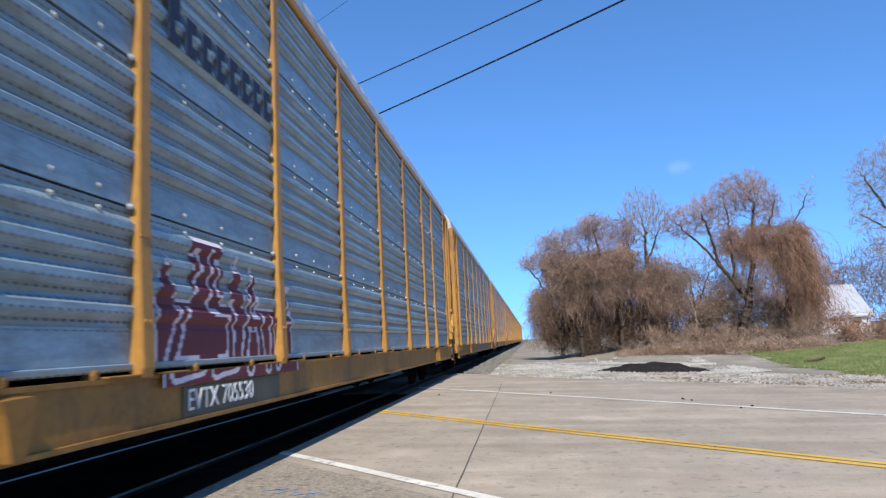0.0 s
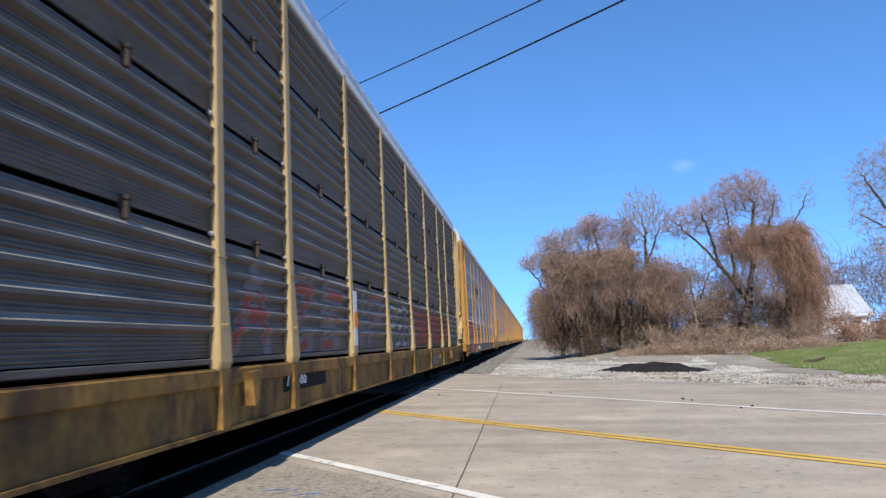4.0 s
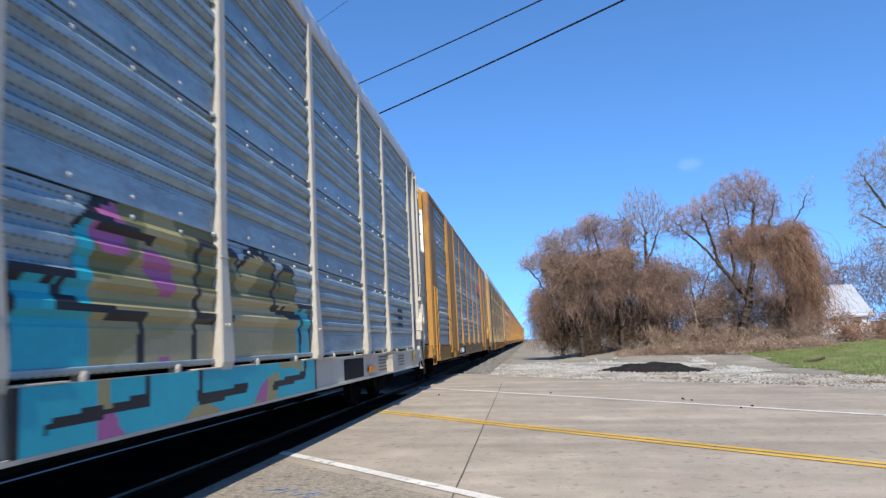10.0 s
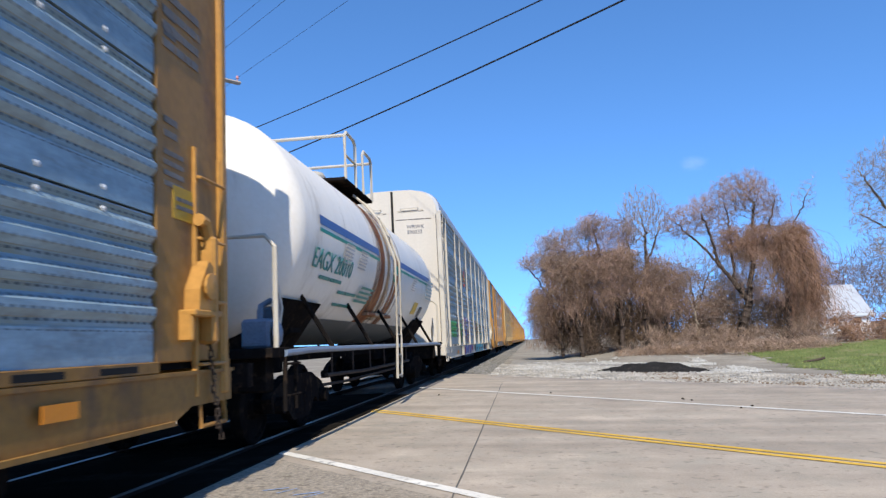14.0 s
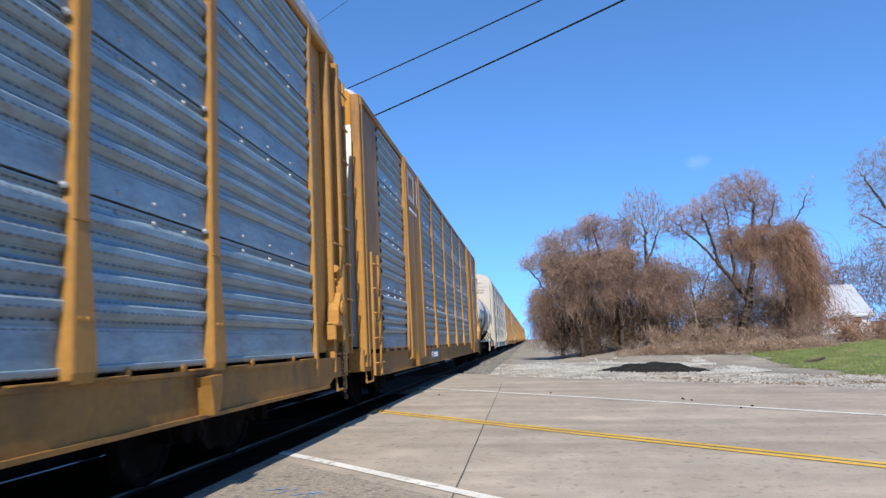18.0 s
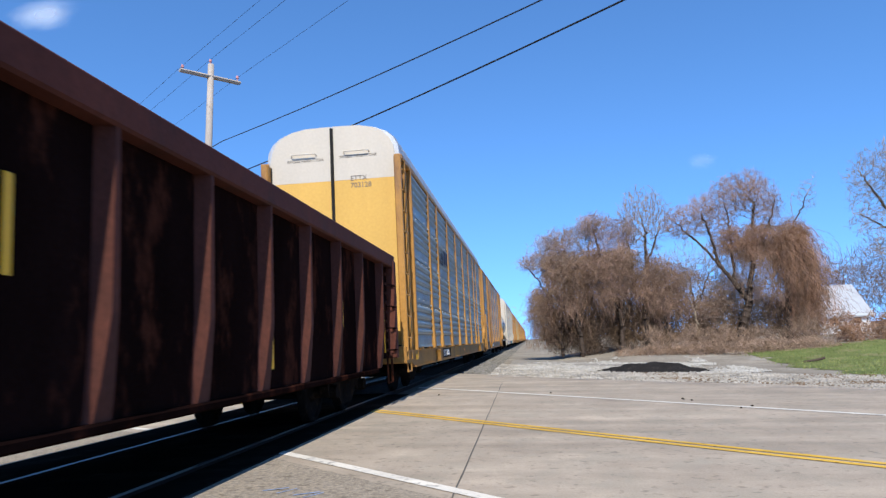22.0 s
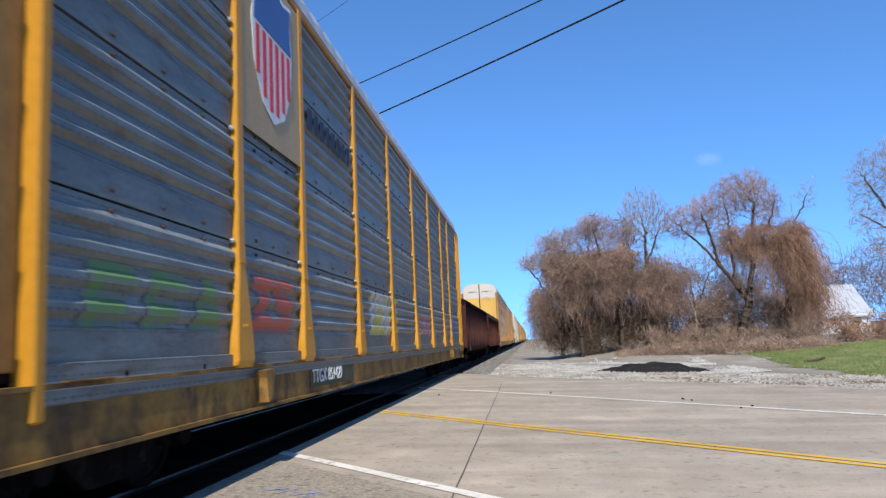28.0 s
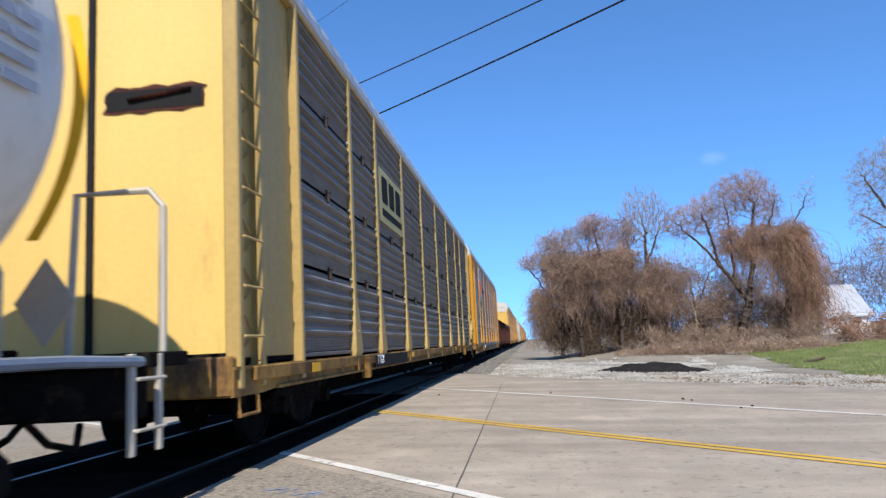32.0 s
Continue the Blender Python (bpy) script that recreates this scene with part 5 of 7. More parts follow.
def tank_car(label, length, belly, mid, rolling=True, plat=0.3, trim=WHITE, placards=True):
    car = tagged(new("tank_car"), label, "railcar", "cars of the train")
    y0, y1 = 0.75, length - 0.75

    def head(k, n=7):
        return [(0.62 * (1 - math.cos(math.pi / 2 * i / n)), TR * math.sin(math.pi / 2 * i / n)) for i in range(1, n + 1)]
    prof = [(y0 + d, r) for d, r in head(0)] + [(y1 - d, r) for d, r in reversed(head(1))]
    bm = bmesh.new()
    lathe(bm, prof, True, 48, (0, 0, TZ))
    part("shell", bm, TANK_WHITE, car, "white painted tank shell", smooth=True)
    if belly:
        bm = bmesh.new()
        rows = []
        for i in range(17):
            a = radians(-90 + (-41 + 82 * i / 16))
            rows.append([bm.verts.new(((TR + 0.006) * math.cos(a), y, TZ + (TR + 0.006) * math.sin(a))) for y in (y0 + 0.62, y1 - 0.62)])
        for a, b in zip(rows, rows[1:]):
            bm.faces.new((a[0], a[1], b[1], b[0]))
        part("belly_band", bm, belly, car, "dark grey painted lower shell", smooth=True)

    def ring_patch(name, ya, yb, a0, a1, m, lab, lift=0.005, n=14):
        bm = bmesh.new()
        rows = []
        for i in range(n + 1):
            a = radians(a0 + (a1 - a0) * i / n)
            rows.append([bm.verts.new(((TR + lift) * math.cos(a), y, TZ + (TR + lift) * math.sin(a))) for y in (ya, yb)])
        for q, w in zip(rows, rows[1:]):
            bm.faces.new((q[0], q[1], w[1], w[0]))
        return part(name, bm, m, car, lab, smooth=True)
    # stub sills, bolsters, walkway rails
    bm = bmesh.new()
    for ya, yb in ((0.0, 3.6), (length - 3.6, length)):
        bevel_box(bm, -0.32, 0.32, ya, yb, 0.72, 1.12, 0.02)
    box(bm, -0.2, 0.2, 3.6, length - 3.6, 0.86, 1.08)
    part("stub_sill", bm, DARK, car, "dark stub sill")
    for yy in (2.3, length - 2.3):
        bm = bmesh.new()
        prism(bm, [(-0.95, 1.25), (-0.3, 0.8), (0.3, 0.8), (0.95, 1.25), (0.9, 1.5), (-0.9, 1.5)], "y", yy - 0.2, yy + 0.2)
        part("bolster", bm, DARK, car)
    for ya, yb in ((1.35, 2.75), (length - 2.75, length - 1.35)):
        bm = bmesh.new()
        prism(bm, [(-0.75, 1.04), (0.75, 1.04), (1.16, 1.62), (1.02, 1.66), (0.6, 1.3), (-0.6, 1.3), (-1.02, 1.66), (-1.16, 1.62)], "y", ya, yb)
        part("saddle", bm, DARK, car, "black saddle plate under the tank")
    for px, pz, pr in ((1.05, 0.66, 0.03), (0.75, 0.5, 0.025)):
        bm = bmesh.new()
        tube(bm, [(px, 3.3, pz), (px + 0.03, length * 0.4, pz - 0.03), (px, length - 3.3, pz)], pr, 6)
        part("brake_pipe", bm, BROWN_IRON, car, "thin pipe below the tank")
    for k in range(6):
        bm = bmesh.new()
        yy = 3.6 + (length - 7.2) * k / 5
        tube(bm, [(1.05, yy, 0.64), (1.05, yy, 1.1)], 0.016, 5)
        part("pipe_hanger", bm, BROWN_IRON, car)
    for yy, d in ((length - 0.62, 1), (0.62, -1)) if placards else ():
        bm = bmesh.new()
        prism(bm, [(-0.17, 0), (-0.05, 0.24), (0.05, 0.24), (0.17, 0), (0.05, -0.24), (-0.05, -0.24)], "x", 0.0, 0.012)
        hold = part("placard_holder", bm, WHITE, car, "white diamond placard holder", (1.30, yy, 1.48))
        bm = bmesh.new()
        prism(bm, [(-0.09, 0), (0, 0.14), (0.09, 0), (0, -0.14)], "x", 0.014, 0.018)
        part("placard", bm, FADED_INK, hold, "dark worn placard")
        bm = bmesh.new()
        bevel_box(bm, 1.26, 1.30, yy - 0.035, yy + 0.035, 1.04, 1.5, 0.008)
        part("placard_post", bm, WHITE, car, "white post of the placard")
    bm = bmesh.new()
    bevel_box(bm, 1.0, 1.3, 0.36, 0.62, 1.06, 1.36, 0.03)
    bevel_box(bm, 1.05, 1.25, 0.66, 0.84, 1.1, 1.5, 0.03)
    tube(bm, [(1.15, 0.5, 1.3), (1.15, 0.56, 1.5), (1.2, 0.7, 1.56)], 0.035, 8)
    lathe(bm, [(1.30, 0.05), (1.33, 0.12), (1.36, 0.12), (1.38, 0.04)], False, 12, (0, 0.5, 1.2))
    part("brake_stand", bm, mat("blue_grey_rail_paint", (0.16, 0.2, 0.26), 0.45), car, "blue-grey hand brake gear on the platform")
    for s in (-1, 1):
        bm = bmesh.new()
        tube(bm, [(s * 1.45, 0.4, 1.0), (s * 1.47, 1.2, 1.02), (s * 1.47, length - 1.2, 1.02), (s * 1.45, length - 0.4, 1.0)], 0.035, 8)
        part("side_rail", bm, mat("blue_grey_rail_paint", (0.16, 0.2, 0.26), 0.45), car, "blue-grey handrail along the side")
        for k in range(5):
            bm = bmesh.new()
            yy = 2.2 + (length - 4.4) * k / 4
            tube(bm, [(s * 1.47, yy, 1.02), (s * 1.12, yy - 0.25, 1.72)], 0.03, 6)
            part("rail_strut", bm, DARK, car)
    for yy, d in ((plat, 1), (length - plat, -1)):
        bm = bmesh.new()
        bevel_box(bm, -1.45, 1.45, yy - 0.28, yy + 0.28, 0.96, 1.06, 0.01)
        bevel_box(bm, -1.3, 1.3, yy + d * 0.1 - 0.1, yy + d * 0.1 + 0.1, 0.62, 0.97, 0.02)
        part("end_platform", bm, DARK, car, "end platform grating")
        for s in (-1, 1):
            bm = bmesh.new()
            tube(bm, [(s * 1.4, yy, 1.06), (s * 1.4, yy, 2.08), (s * 1.3, yy, 2.2), (s * 0.75, yy, 2.2), (s * 0.7, yy, 1.06)], 0.028, 6)
            part("end_handrail", bm, WHITE, car, "white bent handrail")
            ladder(car, s * 1.44, yy + d * 0.3, 0.42, 1.05, 0.34, trim, 2)
    # manway platform, railings and the ladder up to it
    bm = bmesh.new()
    bevel_box(bm, -0.95, 0.95, mid - 1.1, mid + 1.1, TZ + TR - 0.08, TZ + TR - 0.02, 0.01)
    part("platform", bm, DARK, car, "dark grating platform round the manway")
    bm = bmesh.new()
    lathe(bm, [(TZ + TR - 0.1, 0.3), (TZ + TR + 0.28, 0.3), (TZ + TR + 0.34, 0.26)], True, 20)
    bmesh.ops.rotate(bm, verts=bm.verts[:], cent=(0, 0, 0), matrix=Matrix.Rotation(math.pi / 2, 3, "X"))
    part("manway", bm, WHITE, car, "manway hatch", (0, mid, 0))
    tz = TZ + TR
    for s in (-1, 1):
        for q in (-1, 1):
            bm = bmesh.new()
            tube(bm, [(s * 0.95, mid + q * 1.05, tz - 0.05), (s * 0.95, mid + q * 1.05, tz + 0.72), (s * 0.95, mid + q * 0.95, tz + 0.8), (s * 0.95, mid + q * 0.4, tz + 0.8), (s * 0.95, mid + q * 0.3, tz + 0.72), (s * 0.95, mid + q * 0.3, tz - 0.05)], 0.03, 6)
            part("railing", bm, WHITE, car, "white tubular railing")
        bm = bmesh.new()
        tube(bm, [(s * 0.95, mid - 1.05, tz + 0.38), (s * 0.95, mid - 0.3, tz + 0.38)], 0.022, 6)
        part("railing", bm, WHITE, car, "white tubular railing")
    for yy in (-1.05, 1.05):
        bm = bmesh.new()
        tube(bm, [(-0.95, mid + yy, TZ + TR + 0.72), (0.95, mid + yy, TZ + TR + 0.72)], 0.03, 6)
        part("railing", bm, WHITE, car, "white tubular railing")
    # side ladder bent round the shell
    for dy in (-0.21, 0.21):
        bm = bmesh.new()
        pts = [(1.56, mid + dy, 0.45), (1.58, mid + dy, 1.1), (1.60, mid + dy, TZ)] + [((TR + 0.1) * math.cos(radians(a)), mid + dy, TZ + (TR + 0.1) * math.sin(radians(a))) for a in (15, 30, 45, 55)]
        tube(bm, pts, 0.024, 6)
        part("ladder_stile", bm, WHITE, car)
    for k in range(10):
        bm = bmesh.new()
        z = 0.5 + 0.36 * k
        x = 1.57 if z < TZ else math.sqrt(max(0.05, (TR + 0.1) ** 2 - (z - TZ) ** 2))
        tube(bm, [(x, mid - 0.21, z), (x, mid + 0.21, z)], 0.014, 5)
        part("ladder_rung", bm, WHITE, car)
    coupler(car, 0.05, -1)
    coupler(car, length - 0.05, 1)
    truck(car, 2.1, rolling)
    truck(car, length - 2.1, rolling)
    return car, ring_patch


TANK_L = 13.6
mid = 6.25
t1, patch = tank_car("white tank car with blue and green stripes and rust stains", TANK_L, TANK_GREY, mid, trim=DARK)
set_car(t1, -96.45)
for a, b, lo, hi, m, lab in ((1.9, mid - 0.75, 1.5, 6.3, BLUE, "blue stripe"), (mid + 1.3, TANK_L - 1.75, 1.5, 6.3, BLUE, "blue stripe"),
                             (1.9, mid - 0.75, -2.2, -0.2, GREEN, "green stripe"), (mid + 1.3, TANK_L - 1.75, -2.2, -0.2, GREEN, "green stripe")):
    patch("stripe", a, b, lo, hi, m, lab, 0.006, 2)
patch("rust_stain", mid - 1.15, mid + 1.45, -46, 80, rust_runs("pale_run_off", 0.7, (0.56, 0.42, 0.27), (0.5, 0.33, 0.17), 2.0), "pale tan run-off round the manway", 0.003, 30)
patch("rust_stain", mid - 0.95, mid + 1.15, -50, 80, rust_runs("rust_run_off", 0.85, (0.19, 0.07, 0.03), (0.40, 0.20, 0.085), 2.2), "brown rust run-off round the manway", 0.0045, 30)
bm = bmesh.new()
bevel_box(bm, 0.0, 0.12, -1.05, 1.05, -0.03, 0.03, 0.01)
part("spill_ledge", bm, TANK_RUST, t1, "rust-stained ledge below the run-off", (TR * math.cos(0.72) - 0.02, mid + 0.35, TZ - TR * math.sin(0.72)))
patch("rust_stain", mid - 3.8, mid - 1.0, -50, 20, rust_runs("thin_rust_runs", 0.3), "faint rust runs on the shell", 0.0035, 20)
patch("emblem_leaf", mid + 0.62, mid + 0.86, -12, 8, GREEN, "green leaf-shaped emblem", 0.008, 6)
patch("emblem_leaf", mid + 0.72, mid + 1.02, -6, 1, GREEN, "green leaf-shaped emblem", 0.010, 4)
patch("warning_plate", TANK_L - 3.7, TANK_L - 3.15, -34, -22, mat("faded_yellow_plate", (0.62, 0.4, 0.06), 0.5, 0, 0.15, 5), "faded yellow notice plate", 0.008, 6)
patch("data_panel", TANK_L - 2.75, TANK_L - 2.35, -36, -25, mat("dark_grey_panel", (0.12, 0.12, 0.12), 0.5, 0, 0.3, 9), "dark grey data panel", 0.008, 6)
me = lettering("EAGX 20010", 0.36, mat("teal_lettering", (0.05, 0.23, 0.2), 0.5, 0, 0.2, 5))
part("lettering", me, MATS["teal_lettering"], t1, "teal reporting marks", (TR * math.cos(0.36) + 0.012, 1.75, TZ - TR * math.sin(0.36))).rotation_euler = (0, 0.30, 0)
for y, a in ((2.2, 1.9), (3.3, 1.78), (3.4, 1.62)):
    o = bars(t1, y, a, 1.1, 0.1, 1, MATS["teal_lettering"], TR * math.cos(math.asin((TZ - a) / TR)) + 0.012)
    o.rotation_euler = (0, math.asin((TZ - a) / TR), 0)
o = bars(t1, mid - 1.9, 1.72, 0.9, 0.32, 4, MATS["teal_lettering"], TR * math.cos(math.asin((TZ - 1.72) / TR)) + 0.03)
o.rotation_euler = (0, radians(36), 0)
o = bars(t1, TANK_L - 2.65, 2.1, 1.0, 0.5, 6, mat("pale_teal_stencil", (0.42, 0.47, 0.44), 0.7), TR * math.cos(math.asin((TZ - 2.35) / TR)) + 0.012)
o.rotation_euler = (0, radians(10), 0)
PALE_INK = mat("faint_shell_stencil", (0.42, 0.41, 0.40), 0.6)
for y in (mid - 3.2, mid - 2.3, TANK_L - 4.6):
    o = bars(t1, y, 2.2, 0.5, 0.3, 6, PALE_INK, TR * math.cos(math.asin((TZ - 2.2) / TR)) + 0.012)
    o.rotation_euler = (0, radians(18), 0)
TR, TZ = 1.50, 2.62
t2, patch2 = tank_car("pale grey tank car with an orange mark", 14.6, None, 7.3, plat=0.02, placards=False)
set_car(t2, -233.75 - 14.6)
bm = bmesh.new()
rows = []
for k in range(12):
    a = radians(-40 + 58 * k / 11)
    rows.append([bm.verts.new((TR * 0.93 * math.cos(a) + s * 0.042, 14.6 - 0.75 - 0.30 - 0.24 * (math.cos(a) - 0.9), TZ + TR * 0.93 * math.sin(a))) for s in (-1, 1)])
for a, b in zip(rows, rows[1:]):
    bm.faces.new((a[0], a[1], b[1], b[0]))
part("orange_mark", bm, REFLECT_YELLOW, t2, "orange brush-stroke mark on the tank head", (0.03, 0.05, 0))
o = bars(t2, 11.7, 2.35, 1.4, 0.9, 8, mat("pale_grey_stencil", (0.35, 0.36, 0.4), 0.6), TR + 0.02)

# ---- gondolas ----


def gondola(label, length, wall, rib, chord, ribs, rolling=True):
    car = tagged(new("gondola_car"), label, "railcar", "cars of the train")
    zt, zb = 2.66, 0.86

    def side(bm):
        o = [(0.15, 0.80), (0.9, 0.80), (1.3, 0.62), (length - 1.3, 0.62), (length - 0.9, 0.80), (length - 0.15, 0.80), (length - 0.15, zt), (0.15, zt)]
        prism(bm, o, "x", -0.02, 0.0)
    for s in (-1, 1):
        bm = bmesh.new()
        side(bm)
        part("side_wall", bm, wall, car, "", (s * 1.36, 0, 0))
        bm = bmesh.new()
        bevel_box(bm, -0.05, 0.14, 0.0, length, zt - 0.22, zt + 0.01, 0.02)
        o = part("top_chord", bm, chord, car, "heavy top chord", (s * 1.36, 0, 0))
        if s < 0:
            o.scale = (-1, 1, 1)
        bm = bmesh.new()
        bevel_box(bm, -0.03, 0.06, 1.35, length - 1.35, 0.59, 0.66, 0.015)
        part("bottom_chord", bm, wall, car, "", (s * 1.36, 0, 0))
        for y in ribs:

            def ribm(b):
                rows = [(zt - 0.18, 0.045, 0.12), (1.3, 0.06, 0.11), (0.85, 0.10, 0.06), (0.66, 0.12, 0.03)]
                prev = None
                for z, w, d in rows:
                    ring = [b.verts.new(p) for p in ((0, -w - 0.03, z), (d, -w + 0.02, z), (d, w - 0.02, z), (0, w + 0.03, z))]
                    if prev:
                        for i in range(4):
                            b.faces.new((prev[i], prev[(i + 1) % 4], ring[(i + 1) % 4], ring[i]))
                    prev = ring
            o = part("rib", shared("rib", ribm, rib), rib, car, "", (s * 1.36, y, 0))
            o.rotation_euler = (0, 0, 0 if s > 0 else math.pi)
    for y, d in ((0.12, -1), (length - 0.12, 1)):
        bm = bmesh.new()
        bevel_box(bm, -1.34, 1.34, y - 0.02, y + 0.02, 1.0, zt, 0.005)
        part("end_wall", bm, wall, car)
        for k in range(3):
            bm = bmesh.new()
            z = 1.25 + 0.42 * k
            prism(bm, [(y, z - 0.12), (y + d * 0.11, z - 0.05), (y + d * 0.11, z + 0.05), (y, z + 0.12)], "x", -1.3, 1.3)
            part("end_rib", bm, rib, car)
        bm = bmesh.new()
        bevel_box(bm, -1.47, 1.47, y - 0.12, y + 0.12, zt - 0.15, zt + 0.03, 0.02)
        part("end_cap", bm, chord, car)
        bm = bmesh.new()
        bevel_box(bm, -1.3, 1.3, y + d * 0.115 - 0.006, y + d * 0.115 + 0.006, 1.72, 2.42, 0.004)
        part("end_panel", bm, rib, car, "rusty plate across the end")
        for k in range(9):
            for s in (-1, 1):
                part("rivet", shared("end_rivet", lambda b: lathe(b, [(-0.02, 0.03), (0.012, 0.028), (0.022, 0.01)], True, 6), rib), rib, car, "", (s * 1.40, y + d * 0.105, 0.95 + 0.17 * k))
                part("rivet", shared("side_rivet", lambda b: lathe(b, [(-0.02, 0.03), (0.012, 0.028), (0.022, 0.01)], False, 6), rib), rib, car, "", (s * 1.37, y - d * 0.22, 0.95 + 0.17 * k))
        for s in (-1, 1):
            bm = bmesh.new()
            bevel_box(bm, s * 1.44 - 0.08, s * 1.44 + 0.08, y - 0.1, y + 0.1, 0.8, zt - 0.1, 0.015)
            part("corner_post", bm, rib, car)
            for k in range(4):
                bm = bmesh.new()
                z = 0.95 + 0.38 * k
                tube(bm, [(s * 1.46, y - d * 0.12, z), (s * 1.54, y - d * 0.14, z), (s * 1.54, y - d * 0.55, z), (s * 1.46, y - d * 0.57, z)], 0.013, 5)
                part("grab_iron", bm, wall, car)
            bm = bmesh.new()
            tube(bm, [(s * 1.42, y - d * 0.1, 0.85), (s * 1.43, y - d * 0.1, 0.38), (s * 1.43, y - d * 0.5, 0.38), (s * 1.42, y - d * 0.5, 0.85)], 0.022, 5)
            part("sill_step", bm, wall, car)
        coupler(car, y, d)
    bm = bmesh.new()
    box(bm, -1.34, 1.34, 0.12, length - 0.12, 0.96, 1.04)
    box(bm, -0.33, 0.33, 0.1, length - 0.1, 0.66, 0.96)
    part("underframe", bm, DARK, car, "dark floor and centre sill")
    truck(car, 2.15, rolling)
    truck(car, length - 2.15, rolling)
    return car


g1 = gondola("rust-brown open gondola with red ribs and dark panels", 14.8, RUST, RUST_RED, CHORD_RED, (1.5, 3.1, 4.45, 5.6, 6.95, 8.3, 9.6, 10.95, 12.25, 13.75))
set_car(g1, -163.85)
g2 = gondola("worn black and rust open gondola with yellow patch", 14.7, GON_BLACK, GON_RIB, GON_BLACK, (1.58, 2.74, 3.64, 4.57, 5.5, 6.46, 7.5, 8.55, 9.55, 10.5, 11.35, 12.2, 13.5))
set_car(g2, -179.4)
part("lettering", lettering("FPTX 8", 0.4, DULL_WHITE), DULL_WHITE, g1, "worn white reporting marks", (1.372, 1.72, 1.3))
part("lettering", lettering("4010", 0.38, DULL_WHITE), DULL_WHITE, g1, "worn white car number", (1.372, 3.5, 1.34))
for y, z0, z1 in ((1.72, 1.0, 2.05), (4.75, 1.46, 1.98), (8.5, 0.85, 1.8), (11.3, 1.3, 1.67), (14.2, 0.9, 1.7)):
    flat_shape(g1, "reflector_strip", [(0, 0), (0.07, 0), (0.07, z1 - z0), (0, z1 - z0)], REFLECT_YELLOW, 1.372, y, z0, "yellow reflective strip")
flat_shape(g1, "rust_patch", [(0, 0), (0.75, 0.05), (0.9, 0.3), (0.6, 0.5), (0.2, 0.45), (-0.05, 0.25)], CHORD_RED, 1.366, 2.1, 1.72, "rust-red worn patch")
part("lettering", lettering("CR", 0.4, DULL_WHITE), DULL_WHITE, g2, "worn white reporting marks", (1.372, 0.95, 1.95))
part("lettering", lettering("58", 0.4, DULL_WHITE), DULL_WHITE, g2, "worn white car number", (1.372, 1.0, 1.5))
part("lettering", lettering("68", 0.4, DULL_WHITE), DULL_WHITE, g2, "worn white car number", (1.372, 1.9, 1.5))
flat_shape(g2, "yellow_patch", [(0, 0), (0.38, 0), (0.38, 0.28), (0.27, 0.28), (0.27, 0.14), (0, 0.14)], REFLECT_YELLOW, 1.372, 0.6, 1.08, "yellow angular patch")
flat_shape(g2, "yellow_patch", [(0, 0), (0.26, 0), (0.26, 0.12), (0, 0.12)], REFLECT_YELLOW, 1.372, 9.1, 1.0, "yellow reflective patch")
flat_shape(g2, "yellow_patch", [(0, 0), (0.12, 0), (0.12, 0.12), (0, 0.12)], REFLECT_YELLOW, 1.372, 3.15, 0.97, "yellow reflective patch")
flat_shape(g2, "yellow_patch", [(0, 0), (0.4, 0), (0.4, 0.24), (0, 0.24)], REFLECT_YELLOW, 1.372, 13.48, 1.08, "yellow reflective patch")
flat_shape(g2, "tan_patch", [(0, 0), (0.4, 0), (0.4, 0.24), (0, 0.24)], CREAM, 1.372, 3.02, 0.63, "tan repaired patch")
flat_shape(g2, "rust_patch", [(0, 0), (0.36, 0.1), (0.4, 0.9), (0.05, 1.0)], RUST_RED, 1.366, 3.2, 1.33, "rust-red worn patch")
bars(g2, 1.75, 1.1, 0.75, 0.26, 2, DULL_WHITE, 1.374)
bm = bmesh.new()
lathe(bm, [(0, 0.09), (0.02, 0.09), (0.03, 0.05)], True, 12)
part("lamp_plate", bm, LETTER_WHITE, g1, "small white round plate", (-0.2, -0.03, 2.56))
bm = bmesh.new()
prism(bm, [(0, -0.3), (0.22, 0), (0, 0.3), (-0.22, 0)], "y", -0.01, 0.0)
pl = part("placard_holder", bm, WHITE, t2, "white diamond placard holder", (0.72, 14.3, 1.42))
bm = bmesh.new()
prism(bm, [(-0.1, 1.04), (0.55, 1.04), (0.55, 1.62), (0.35, 1.98), (-0.1, 2.05)], "y", 14.05, 14.12)
part("end_bracket", bm, WHITE, t2, "white painted bracket plate at the tank end")
bm = bmesh.new()
prism(bm, [(0, -0.19), (0.14, 0), (0, 0.19), (-0.14, 0)], "y", 0.0, 0.006)
part("placard", bm, FADED_INK, pl, "dark worn placard")

# ---- trees and brush ----
DRIFT = []
BARK = mat("grey_brown_bark", (0.075, 0.056, 0.044), 0.9, 0, 0.3, 4.0, 30, 0.4)
TWIG_RED = mat("reddish_bare_twigs", (0.35, 0.235, 0.19), 0.9, 0, 0.35, 0.6, 6, 0.0)
TWIG_GREY = mat("grey_bare_twigs", (0.33, 0.26, 0.21), 0.9, 0, 0.3, 0.6, 6, 0.0)
VINE = mat("dry_brown_vines", (0.40, 0.265, 0.19), 0.9, 0, 0.5, 0.5, 5, 0.0, (0.19, 0.13, 0.092), 0.5)
VINE_RED = mat("russet_dry_vines", (0.42, 0.25, 0.165), 0.9, 0, 0.45, 0.5, 5, 0.0, (0.24, 0.14, 0.09), 0.45)
